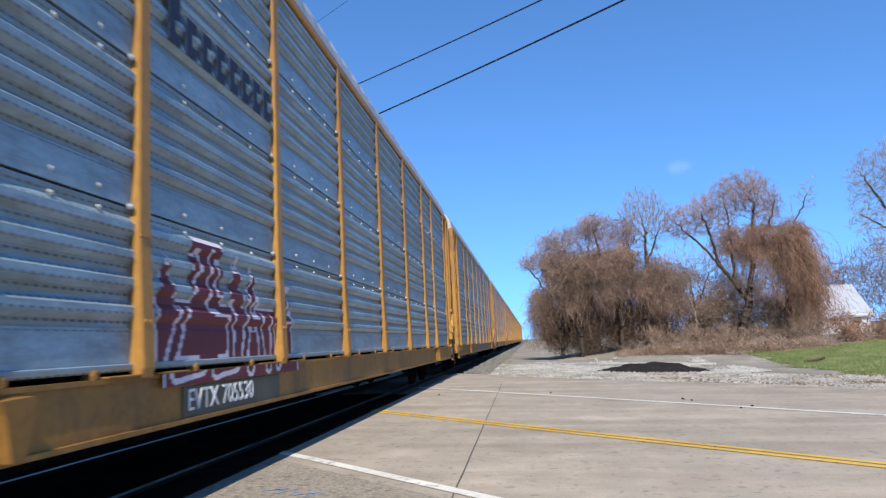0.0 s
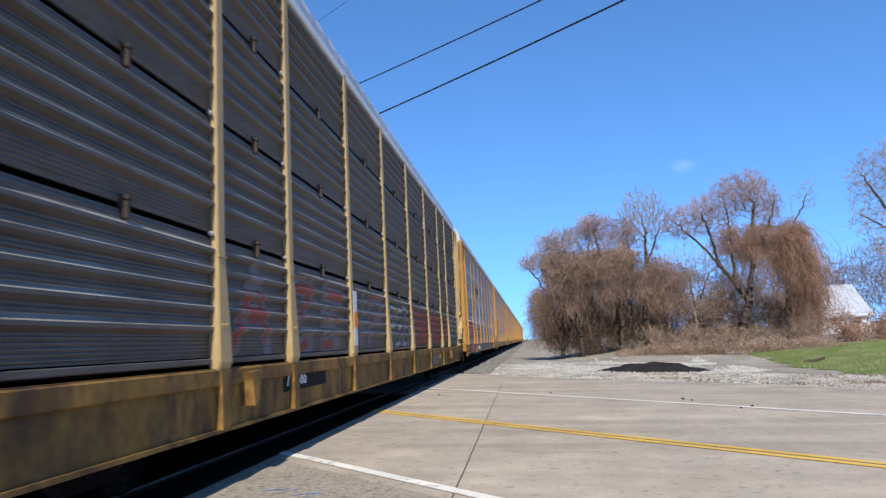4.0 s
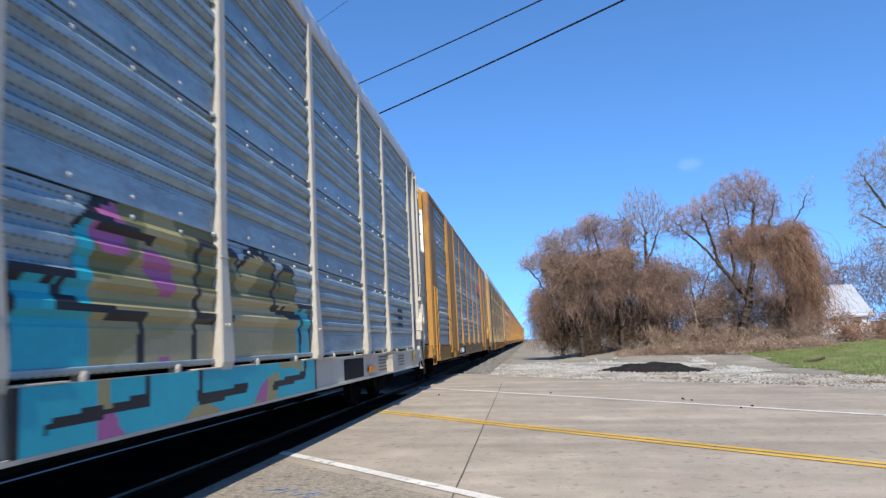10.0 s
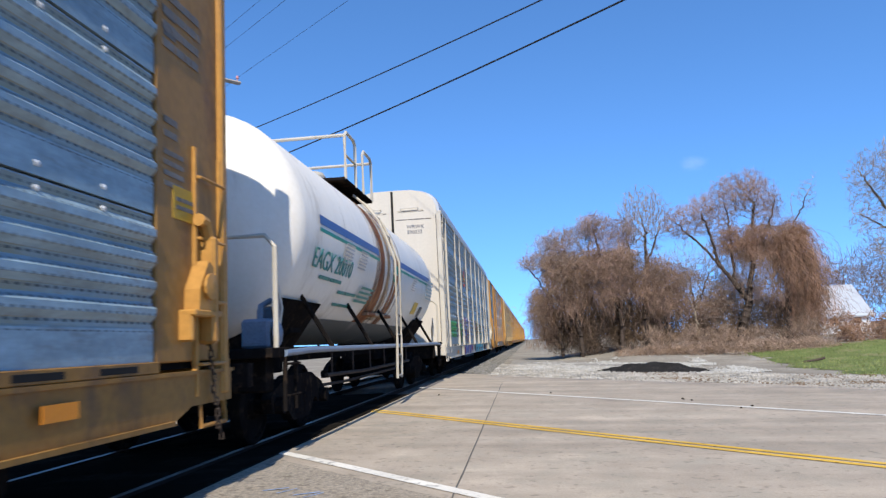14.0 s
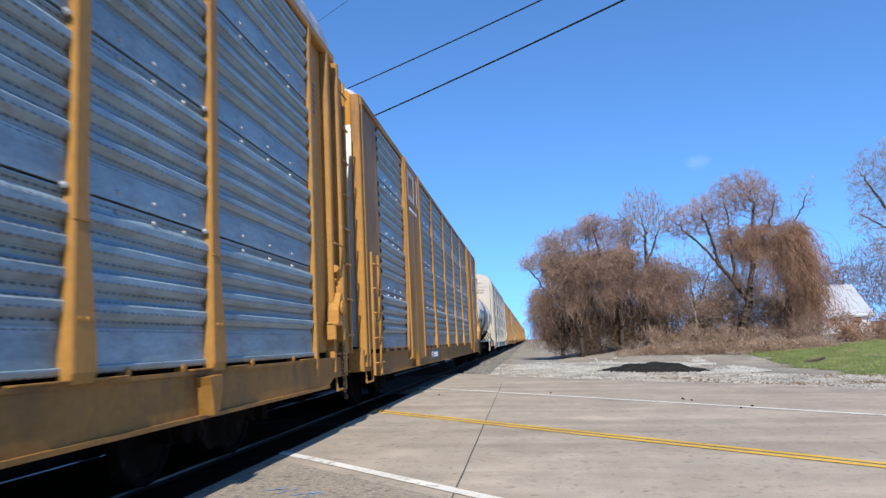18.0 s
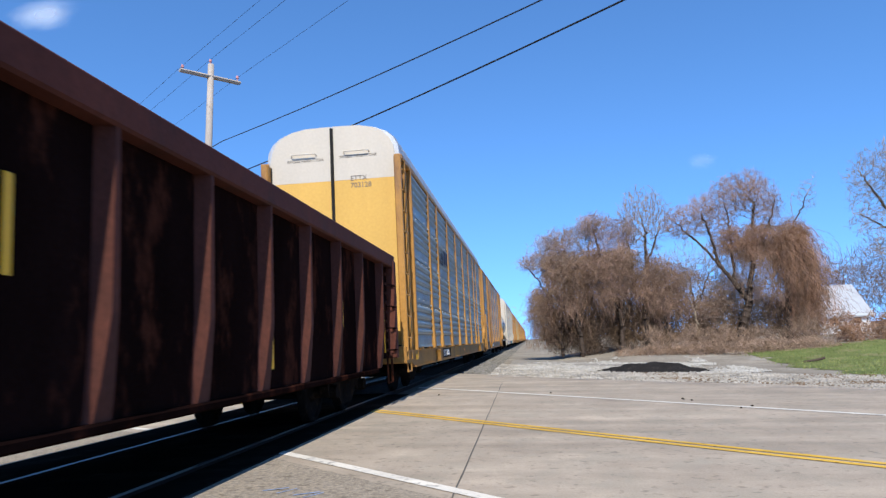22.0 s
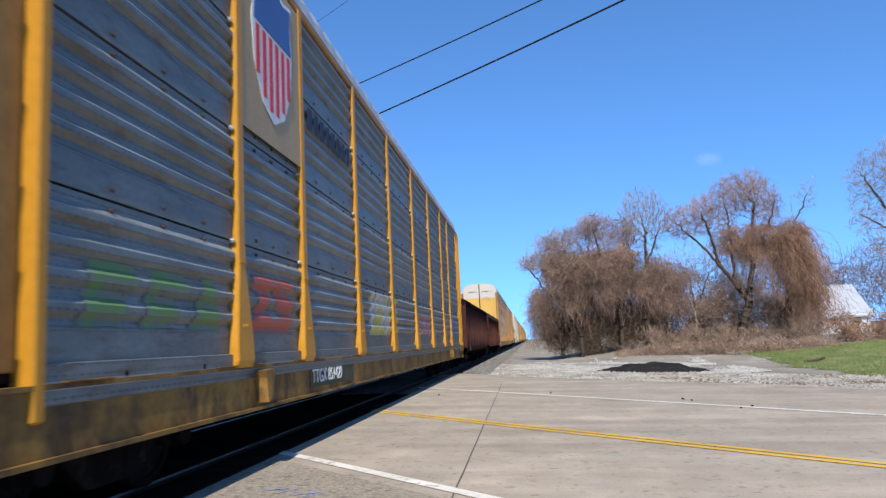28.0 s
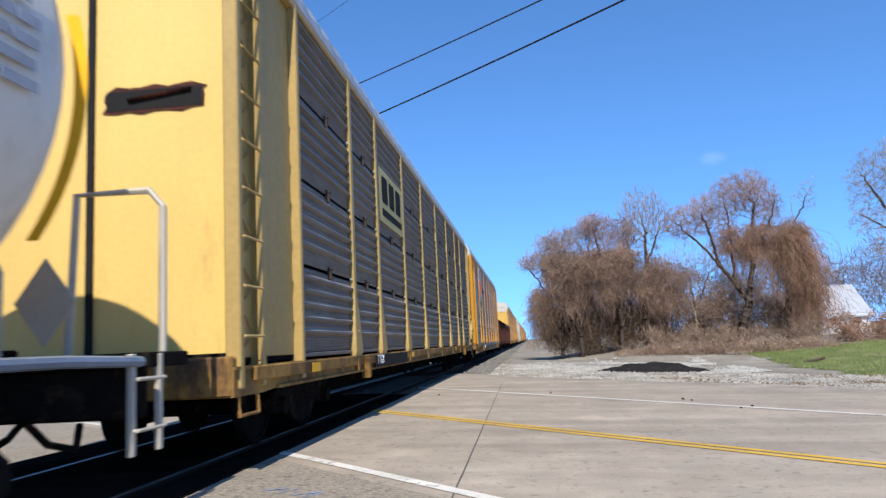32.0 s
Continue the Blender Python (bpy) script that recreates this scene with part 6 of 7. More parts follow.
THATCH = mat("dead_brush_straw", (0.36, 0.255, 0.185), 0.95, 0, 0.4, 0.6, 6, 0.0, (0.22, 0.15, 0.105), 0.45)
LEAFGREEN = mat("spring_grass_blades", (0.185, 0.215, 0.075), 0.9, 0, 0.35, 0.7, 8, 0.0, (0.26, 0.25, 0.11), 0.4)


FAR_WOOD = mat("purple_brown_far_twigs", (0.20, 0.145, 0.12), 0.95, 0, 0.3, 0.3, 3, 0.0)
# stem colour darkened to paint in the shade inside and below the trees
UNDER = mat("shade_dark_undergrowth_stems", (0.15, 0.105, 0.075), 0.95, 0, 0.4, 0.8, 6, 0.0, (0.30, 0.21, 0.14), 0.4)


def island(m, dark, light):
    """Every loose piece of a joined mesh takes its own lightness."""
    n, l = m.node_tree.nodes, m.node_tree.links
    b = n["Principled BSDF"]
    src = b.inputs["Base Color"].links[0].from_socket
    geo = n.new("ShaderNodeNewGeometry")
    mr = n.new("ShaderNodeMapRange")
    mr.inputs["To Min"].default_value, mr.inputs["To Max"].default_value = dark, light
    l.new(geo.outputs["Random Per Island"], mr.inputs[0])
    mul = n.new("ShaderNodeVectorMath")
    mul.operation = "SCALE"
    l.new(src, mul.inputs[0])
    l.new(mr.outputs[0], mul.inputs["Scale"])
    l.new(mul.outputs[0], b.inputs["Base Color"])
    b.inputs["Specular IOR Level"].default_value = 0.0


for m_ in (TWIG_RED, TWIG_GREY, VINE, VINE_RED, THATCH, UNDER, FAR_WOOD, LEAFGREEN):
    island(m_, 0.55, 1.4)


def rods(name, P, Q, R0, R1, material):
    """Three-sided tapered rods between rows of points, in one mesh."""
    P, Q = np.asarray(P, float), np.asarray(Q, float)
    d = Q - P
    d /= np.linalg.norm(d, axis=1)[:, None] + 1e-9
    h = np.where(np.abs(d[:, 2:3]) < 0.9, [[0, 0, 1.0]], [[1.0, 0, 0]])
    a = np.cross(d, h)
    a /= np.linalg.norm(a, axis=1)[:, None]
    c = np.cross(d, a)
    V = []
    for k in range(3):
        u = a * math.cos(k * 2.0944) + c * math.sin(k * 2.0944)
        V.append(P + u * np.asarray(R0)[:, None])
    for k in range(3):
        u = a * math.cos(k * 2.0944) + c * math.sin(k * 2.0944)
        V.append(Q + u * np.asarray(R1)[:, None])
    V = np.stack(V, 1).reshape(-1, 3)
    n = len(P)
    base = (np.arange(n) * 6)[:, None]
    F = np.concatenate([base + np.array([[k, (k + 1) % 3, 3 + (k + 1) % 3, 3 + k]]) for k in range(3)], 0)
    return array_mesh(name, V, F, material)


def crown_points(rng, blobs, count):
    """Places that the twigs reach for: lumpy clouds, denser towards their outside. blobs: x, y, z, rx, ry, rz."""
    vol = np.array([b[3] * b[4] * b[5] for b in blobs]) ** 0.8
    out = []
    for b, n in zip(blobs, (count * vol / vol.sum()).astype(int)):
        u = rng.normal(size=(n, 3))
        u /= np.linalg.norm(u, axis=1)[:, None]
        out.append(u * (rng.random(n) ** 0.5 * rng.uniform(0.85, 1.18, n))[:, None] * np.array(b[3:6]) + np.array(b[:3]))
    return np.concatenate(out)


def branching(rng, limbs, goals, step, reach, kill, rounds, bend=0.0):
    """Limbs given as lines of points, which then branch towards the goals. Returns places, parents and the number of limb places."""
    pos, par = [], []
    for line in limbs:
        pts = [Vector(p) for p in line]
        start = -1
        if pos:
            near = min(range(len(pos)), key=lambda i: (Vector(pos[i]) - pts[0]).length)
            start = near if (Vector(pos[near]) - pts[0]).length < 0.5 else -1
        last = start
        for a, b in zip(pts, pts[1:]):
            n = max(1, round((b - a).length / step))
            for i in range(0 if last < 0 else 1, n + 1):
                wob = Vector((rng.normal(0, 0.03), rng.normal(0, 0.03), rng.normal(0, 0.02)))
                pos.append(tuple(a.lerp(b, i / n) + wob))
                par.append(last)
                last = len(pos) - 1
    stems = len(pos)
    N = np.array(pos)
    par = list(par)
    D = np.linalg.norm(goals[:, None, :] - N[None], axis=2)
    who, dist = D.argmin(1), D.min(1)
    alive = np.ones(len(goals), bool)
    for _ in range(rounds):
        act = alive & (dist < reach)
        if not act.any():
            break
        idx = np.unique(who[act])
        grown = np.zeros((len(N), 3))
        way = goals[act] - N[who[act]]
        way /= np.linalg.norm(way, axis=1)[:, None] + 1e-9
        np.add.at(grown, who[act], way)
        g = grown[idx]
        g /= np.linalg.norm(g, axis=1)[:, None] + 1e-9
        g += rng.normal(0, 0.22, g.shape) + [0, 0, bend]
        g /= np.linalg.norm(g, axis=1)[:, None] + 1e-9
        fresh = N[idx] + g * step * rng.uniform(0.8, 1.2, (len(idx), 1))
        base = len(N)
        N = np.concatenate([N, fresh])
        par += list(idx)
        D = np.linalg.norm(goals[:, None, :] - fresh[None], axis=2)
        w, dd = D.argmin(1), D.min(1)
        closer = dd < dist
        who[closer], dist[closer] = w[closer] + base, dd[closer]
        alive &= dist > kill
    return N, np.array(par), stems


def bare_tree(label, limbs, blobs, seed, twig, trunk_r=0.16, goals=900, step=0.2, twigs=3, twig_len=0.45, twig_r=0.007, bend=0.05, bark=None):
    """A leafless tree: a tapered trunk with limbs, branches that part again and again, and fine twigs. Returns the thing and the places of its branches."""
    rng = np.random.default_rng(seed)
    x, y = limbs[0][0][:2]
    z0 = land(x, y) - 0.15
    base = np.array([x, y, z0])
    N, par, stems = branching(rng, limbs, crown_points(rng, blobs, goals), step, 2.4, step * 1.25, 60, bend)
    n = len(N)
    load = np.zeros(n)
    kids = np.zeros(n, int)
    for i in range(n - 1, -1, -1):
        if kids[i] == 0:
            load[i] = 1.0
        if par[i] >= 0:
            load[par[i]] += load[i]
            kids[par[i]] += 1
    rad = np.maximum(0.0055, 0.0034 * load ** (math.log(trunk_r / 0.0034) / math.log(load.max())))
    tree = tagged(new("tree"), label, "tree", "trees beside the railway")
    tree.location = base
    has = par >= 0
    thick = has & (rad > 0.026)
    bm = bmesh.new()
    for i in np.nonzero(thick)[0]:
        p = par[i]
        a = max(rad[p] if p >= 0 else rad[i], rad[i])
        tube(bm, [N[p] - base, N[i] - base], a, 6, False, [min(a, rad[i] * 1.35), rad[i]])
    part("trunk", bm, bark or BARK, tree, "dark grey-brown trunk and limbs", smooth=True)
    fine = np.nonzero(has & ~thick)[0]
    P, Q, A, B = [N[par[fine]] - base], [N[fine] - base], [np.minimum(rad[par[fine]], rad[fine] * 1.3)], [rad[fine]]
    ends = np.nonzero(has & (rad < 0.011))[0]
    for _ in range(twigs):
        pick = ends[rng.random(len(ends)) < 0.8]
        d = N[pick] - N[par[pick]]
        d /= np.linalg.norm(d, axis=1)[:, None] + 1e-9
        d = d * 0.9 + rng.normal(0, 0.5, d.shape) + [0, 0, 0.12 + bend]
        d /= np.linalg.norm(d, axis=1)[:, None]
        st = N[par[pick]] + (N[pick] - N[par[pick]]) * rng.random((len(pick), 1)) - base
        mid = st + d * twig_len * rng.uniform(0.25, 0.6, (len(pick), 1))
        d2 = d + rng.normal(0, 0.3, d.shape) + [0, 0, 0.1]
        d2 /= np.linalg.norm(d2, axis=1)[:, None]
        P += [st, mid]
        Q += [mid, mid + d2 * twig_len * rng.uniform(0.2, 0.5, (len(pick), 1))]
        A += [np.full(len(pick), twig_r), np.full(len(pick), twig_r * 0.8)]
        B += [np.full(len(pick), twig_r * 0.8), np.full(len(pick), twig_r * 0.45)]
    part("crown", rods("crown", np.concatenate(P), np.concatenate(Q), np.concatenate(A), np.concatenate(B), twig), twig, tree, "bare twiggy crown")
    return N[stems:]


def hang(name, label, nodes, count, seed, material, fall=(0.5, 1.8), flow=(0, 0), r=0.007, clump=1.1, gap=0.42, axis=None, out=0.35, low=0.3, curl=0.45, drop=0.55, cat="vines"):
    """Dry vines that hang from branches: strands in bent pieces, in tufts with gaps between."""
    rng = np.random.default_rng(seed)
    keep = np.array([noise.noise((p[0] * clump, p[1] * clump, p[2] * clump * 0.7)) * 0.5 + 0.5 for p in nodes])
    pool = nodes[keep > gap]
    p = pool[rng.integers(0, len(pool), count)] + rng.normal(0, 0.14, (count, 3))
    left = rng.uniform(*fall, count) * rng.uniform(0.5, 1.0, count)
    centre = np.array(axis if axis else nodes.mean(0)[:2])
    away = p[:, :2] - centre
    away /= np.linalg.norm(away, axis=1)[:, None] + 0.3
    d = np.concatenate([away * out, np.full((count, 1), -0.2)], 1) + rng.normal(0, curl, (count, 3))
    P, Q = [], []
    for k in range(18):
        d = d * 0.6 + rng.normal(0, curl * 0.6, d.shape) + [flow[0], flow[1], -drop]
        d /= np.linalg.norm(d, axis=1)[:, None]
        ln = rng.uniform(0.2, 0.42, (len(p), 1))
        q = p + d * ln
        on = (left > 0) & (q[:, 2] > low)
        p, q, d, left = p[on], q[on], d[on], left[on] - ln[on, 0]
        if not len(p):
            break
        P.append(p), Q.append(q)
        p = q
    P, Q = np.concatenate(P), np.concatenate(Q)
    rr = r * rng.uniform(0.6, 1.4, len(P))
    return tagged(new(name, rods(name, P, Q, rr, rr * 0.75, material)), label, cat, kind="stuff")


def brush(name, label, nodes, count, seed, material, length=0.3, droop=0.15, r=0.005, clump=1.1, gap=0.44, spread=0.13, cat="vines"):
    """Short dry twigs and vine ends that stand out from branches on all sides, in tufts with hollows between."""
    rng = np.random.default_rng(seed)
    keep = np.array([noise.noise((p[0] * clump, p[1] * clump, p[2] * clump * 0.8 + seed)) + 0.4 * noise.noise((p[0] * 3 * clump, p[1] * 3 * clump, p[2] * 3 * clump)) for p in nodes]) * 0.5 + 0.5
    pool = nodes[keep > gap]
    p = pool[rng.integers(0, len(pool), count)] + rng.normal(0, spread, (count, 3))
    d = rng.normal(size=(count, 3)) - [0, 0, droop * 2]
    d /= np.linalg.norm(d, axis=1)[:, None]
    ln = length * rng.uniform(0.35, 1.3, (count, 1))
    q = p + d * ln * 0.5
    d2 = d + rng.normal(size=d.shape) * 0.4 - [0, 0, droop]
    d2 /= np.linalg.norm(d2, axis=1)[:, None]
    P, Q = np.concatenate([p, q]), np.concatenate([q, q + d2 * ln * 0.5])
    Q[:, 2] = np.maximum(Q[:, 2], 0.2)
    rr = r * rng.uniform(0.6, 1.4, len(P))
    return tagged(new(name, rods(name, P, Q, rr, rr * 0.7, material)), label, cat, kind="stuff")


def thicket(name, label, blobs, count, seed, material, length=0.55, droop=0.25, r=0.014, gap=0.42, freq=0.55, cat="thicket", base_z=0.0):
    """A tangle of dry stems that fills a lumpy volume with gaps. blobs: x, y, z, rx, ry, rz."""
    rng = np.random.default_rng(seed)
    vol = np.array([b[3] * b[4] * b[5] for b in blobs])
    P, Q = [], []
    for b, n in zip(blobs, (count * vol / vol.sum()).astype(int)):
        u = rng.normal(size=(n * 2, 3))
        u /= np.linalg.norm(u, axis=1)[:, None]
        rad = rng.random(n * 2) ** 0.42
        pts = u * rad[:, None] * np.array(b[3:6]) + np.array(b[:3])
        keep = []
        for i, q in enumerate(pts):
            lump = noise.noise((q[0] * freq, q[1] * freq, q[2] * freq)) * 0.5 + 0.5
            if lump > gap + 0.30 * (rad[i] - 0.62) and q[2] > base_z + 0.02:
                keep.append(i)
        pts = pts[keep][:n]
        d = rng.normal(size=(len(pts), 3)) * [1, 1, 0.9] - [0, 0, droop * 2]
        d /= np.linalg.norm(d, axis=1)[:, None]
        ln = length * rng.uniform(0.4, 1.3, len(pts))[:, None]
        mid = pts + d * ln * 0.5
        d2 = d + rng.normal(size=d.shape) * 0.45 - [0, 0, droop]
        d2 /= np.linalg.norm(d2, axis=1)[:, None]
        P += [pts, mid]
        Q += [mid, mid + d2 * ln * 0.5]
    P, Q = np.concatenate(P), np.concatenate(Q)
    Q[:, 2] = np.maximum(Q[:, 2], base_z - 0.1)
    rr = r * rng.uniform(0.6, 1.4, len(P))
    ob = new(name, rods(name, P, Q, rr, rr * 0.6, material))
    return tagged(ob, label, cat, kind="stuff")


# the first clump: vine-smothered trees close to the track
B1 = bare_tree("leafless tree leaning out towards the track", [[(1.7, 39.6, 0), (1.5, 39.6, 1.8), (1.1, 39.6, 3.3), (0.5, 39.5, 4.3), (0.0, 39.5, 4.9)], [(1.1, 39.6, 3.3), (1.2, 39.6, 5.0)]],
               [(0.5, 39.5, 5.0, 1.0, 1.0, 0.42), (0.3, 39.5, 5.1, 0.7, 0.8, 0.35), (0.6, 39.5, 5.3, 0.9, 0.8, 0.3), (1.2, 39.5, 6.0, 0.8, 0.9, 0.55), (0.7, 39.5, 2.4, 0.7, 0.9, 1.4)], 12, TWIG_GREY, 0.10, 2200, 0.13, 2, 0.28)
B2 = bare_tree("leafless tree smothered in dry brown vines", [[(2.7, 39.0, 0), (2.6, 39.0, 1.5), (2.3, 39.0, 3.2), (2.2, 39.0, 5.2)], [(2.6, 39.0, 1.5), (3.2, 39.1, 3.4), (3.4, 39.1, 5.4)]],
               [(2.0, 39.0, 4.4, 1.2, 1.3, 1.9), (2.2, 39.1, 6.1, 1.2, 0.9, 0.7), (3.4, 39.1, 6.5, 1.0, 0.9, 0.8)], 11, TWIG_GREY, 0.13, 5200, 0.13, 2, 0.32)
B3 = bare_tree("spreading leafless tree wrapped in dry vines", [[(4.7, 38.9, 0), (4.8, 38.9, 1.8), (4.4, 38.9, 3.4), (3.9, 38.9, 5.2), (3.7, 38.9, 6.6)], [(4.8, 38.9, 1.8), (5.2, 38.9, 3.6), (5.2, 38.9, 5.4)]],
               [(4.3, 38.8, 4.6, 1.5, 1.3, 1.7), (3.8, 39.0, 6.8, 1.0, 0.8, 0.65), (5.0, 39.0, 6.3, 1.0, 0.9, 0.8)], 14, TWIG_RED, 0.13, 5200, 0.13, 2, 0.32)
B4 = bare_tree("tall leafless tree with fine upright twigs", [[(6.0, 39.1, 0), (6.05, 39.1, 2.4), (6.25, 39.1, 4.4), (6.4, 39.2, 6.4)], [(6.05, 39.1, 2.4), (5.6, 39.1, 4.0), (5.4, 39.1, 6.0)], [(6.25, 39.1, 4.4), (7.0, 39.2, 6.2)]],
               [(6.3, 39.2, 6.9, 1.3, 1.1, 1.8), (5.6, 39.0, 6.6, 0.8, 0.9, 1.3), (7.1, 39.2, 6.9, 0.7, 0.8, 1.1)], 13, TWIG_GREY, 0.12, 2600, 0.15, 3, 0.36, 0.0065, 0.22)
B5 = bare_tree("small leafless tree in a tangle of vines", [[(7.2, 39.2, 0), (7.1, 39.2, 1.6), (6.9, 39.2, 3.6)], [(7.1, 39.2, 1.6), (7.6, 39.2, 3.4)]],
               [(6.6, 39.1, 3.4, 1.1, 1.1, 1.6), (7.5, 39.2, 3.6, 0.75, 0.9, 1.1)], 18, TWIG_RED, 0.09, 1800, 0.14, 2, 0.3)
PALE_BARK = mat("pale_sapling_bark", (0.30, 0.24, 0.17), 0.9, 0, 0.3, 4.0, 30, 0.3)
B6 = bare_tree("slender pale leafless sapling", [[(8.55, 38.6, 0), (8.4, 38.6, 1.9), (8.2, 38.6, 3.2), (8.25, 38.6, 4.2)], [(8.4, 38.6, 1.9), (8.8, 38.6, 3.4)]],
               [(8.3, 38.7, 3.5, 0.6, 0.6, 1.1), (9.2, 38.8, 2.4, 0.8, 0.6, 1.4), (10.0, 39.2, 2.6, 0.6, 0.6, 1.3)], 19, TWIG_GREY, 0.05, 1300, 0.14, 2, 0.3, bark=PALE_BARK)
bare_tree("thin leafless tree standing behind the others", [[(9.4, 43.2, 0), (9.5, 43.2, 2.2), (9.2, 43.2, 4.4)], [(9.5, 43.2, 2.2), (10.4, 43.2, 4.2)], [(9.5, 43.2, 2.2), (8.4, 43.2, 4.0)]],
          [(9.2, 43.2, 4.2, 1.8, 1.2, 1.9), (10.9, 43.2, 3.8, 1.4, 1.2, 1.8), (7.6, 43.2, 3.8, 1.2, 1.0, 1.6)], 51, TWIG_GREY, 0.1, 2600, 0.17, 2, 0.4)
# the second clump: a forked tree and one that carries curtains of russet vine
B7 = bare_tree("large forked leafless tree with fine reddish twigs", [[(10.35, 38.6, 0), (10.7, 38.6, 1.2), (11.1, 38.6, 2.35), (11.35, 38.6, 3.6), (11.6, 38.6, 4.8), (11.7, 38.7, 6.3), (11.9, 38.8, 7.4)],
               [(11.1, 38.6, 2.35), (10.5, 38.5, 3.35), (9.8, 38.5, 4.3), (9.05, 38.5, 5.3), (8.2, 38.5, 6.2), (7.6, 38.5, 6.8)], [(9.8, 38.5, 4.3), (9.5, 38.5, 5.8), (9.2, 38.5, 7.0)], [(10.5, 38.5, 3.35), (10.5, 38.6, 5.2), (10.5, 38.7, 6.8)],
               [(11.1, 38.6, 2.35), (11.8, 38.5, 2.55), (12.4, 38.5, 2.7)], [(11.6, 38.6, 4.8), (12.5, 38.7, 6.2), (12.9, 38.7, 7.4)]],
               [(11.4, 38.8, 7.9, 1.5, 1.2, 1.2), (12.5, 38.8, 7.2, 0.8, 0.9, 0.9), (9.6, 38.7, 7.0, 1.3, 1.0, 1.1), (8.2, 38.6, 6.6, 1.0, 0.9, 0.9), (10.3, 38.6, 5.6, 1.0, 0.9, 0.8), (11.6, 38.5, 5.4, 1.4, 1.0, 0.9)], 15, TWIG_RED, 0.21, 5600, 0.14, 3, 0.36, 0.0065)
B8 = bare_tree("leafless tree under heavy curtains of russet vine", [[(13.0, 38.9, 0), (13.1, 38.9, 2.2), (13.3, 38.8, 4.4), (13.7, 38.7, 6.2), (13.7, 38.7, 7.5)], [(13.7, 38.7, 6.2), (14.2, 38.7, 7.0), (14.65, 38.7, 7.9), (15.0, 38.7, 8.8)], [(14.2, 38.7, 7.0), (14.8, 38.7, 7.1)]],
               [(13.2, 38.6, 5.3, 1.1, 1.0, 1.2), (13.9, 38.6, 3.6, 0.5, 0.8, 1.5), (14.5, 38.7, 7.7, 0.5, 0.5, 0.9), (12.4, 38.6, 5.5, 0.8, 0.8, 0.8)], 16, TWIG_GREY, 0.15, 1900, 0.15, 2, 0.3)
MASS = np.concatenate([B1[B1[:, 2] < 4.2], B2[B2[:, 2] < 5.4], B3[B3[:, 2] < 5.4], B5, B4[B4[:, 2] < 4.6]])
brush("vine_tangle", "dense tangle of dry brown vines over small trees", MASS, 28000, 21, VINE, 0.34, 0.12, 0.0052, 0.9, 0.46)
brush("vine_tangle", "grey-brown dead twigs in loose tufts", MASS, 12000, 34, UNDER, 0.34, 0.1, 0.0052, 1.5, 0.42)
hang("hanging_vines", "thin dry vines hanging in the trees", MASS, 1800, 35, VINE, (0.5, 1.8), r=0.0055, gap=0.5, clump=1.4, curl=0.6, drop=0.35)
TOPS = np.concatenate([B2[B2[:, 2] >= 5.0], B3[B3[:, 2] >= 5.0], B1[B1[:, 2] >= 4.0]])
brush("twig_tangle", "fine reddish twigs over the tops of the trees", TOPS, 7000, 40, TWIG_RED, 0.3, -0.05, 0.0048, 1.6, 0.45, 0.1)
brush("twig_tangle", "thin twigs and vines in small trees", np.concatenate([B6, B5]), 5000, 41, VINE, 0.36, 0.15, 0.005, 1.4, 0.42)
DOME = np.concatenate([B8[(B8[:, 2] > 3.8) & (B8[:, 2] < 6.3)], B7[(B7[:, 2] < 6.0) & (B7[:, 2] > 4.3) & (B7[:, 0] > 10.0)]])
brush("vine_tangle", "russet vines in the crown of a tree", DOME, 13000, 22, VINE_RED, 0.36, 0.3, 0.0052, 1.2, 0.44)
brush("twig_tangle", "fine reddish twigs in the crown of a tree", B7[B7[:, 2] > 5.4], 6000, 42, TWIG_RED, 0.3, -0.08, 0.0046, 1.4, 0.42, 0.1)
EDGE_NODES = B8[(B8[:, 0] > 12.7) & (B8[:, 2] > 2.4) & (B8[:, 2] < 6.2)]
hang("hanging_vines", "long russet vines falling to the ground like a curtain", EDGE_NODES, 2600, 24, VINE_RED, (0.8, 5.0), (0.10, -0.02), r=0.0055, gap=0.3, axis=(12.4, 38.6), out=0.3, curl=0.6, low=0.25)
hang("hanging_vines", "thin brown vines hanging from the limbs", np.concatenate([B7[B7[:, 2] < 5.4], B8[B8[:, 2] < 5.0]]), 1300, 33, VINE, (0.8, 3.2), r=0.0055, gap=0.4, curl=0.6)
LOW = MASS[MASS[:, 2] < 3.6]
hang("hanging_vines", "dry vines falling from the lower branches to the ground", LOW, 1500, 38, VINE, (0.8, 2.6), r=0.0055, gap=0.5, clump=0.8, curl=0.7, out=0.6, drop=0.4, low=0.3)
thicket("understorey", "tangle of stems inside the vine-covered trees, coloured dark for the shade there", [(1.6, 40.0, 1.9, 1.2, 0.8, 1.8), (3.2, 40.1, 2.2, 1.6, 0.8, 2.2), (5.0, 40.1, 2.2, 1.6, 0.8, 2.2), (6.8, 40.0, 1.9, 1.4, 0.8, 1.9)], 14000, 39, UNDER, 0.6, -0.1, 0.0075, 0.36, 0.9)
thicket("understorey", "brown undergrowth below the trees, coloured darker for the shade there", [(9.2, 39.4, 1.0, 1.4, 1.0, 1.3), (10.6, 39.9, 1.1, 1.6, 1.0, 1.5), (13.2, 39.6, 1.1, 1.5, 1.0, 1.5), (6.2, 40, 1.0, 2.4, 1.2, 1.3), (2.6, 40, 1.0, 2.2, 1.2, 1.3)], 13000, 25, UNDER, 0.55, -0.25, 0.007, 0.44, 1.1)
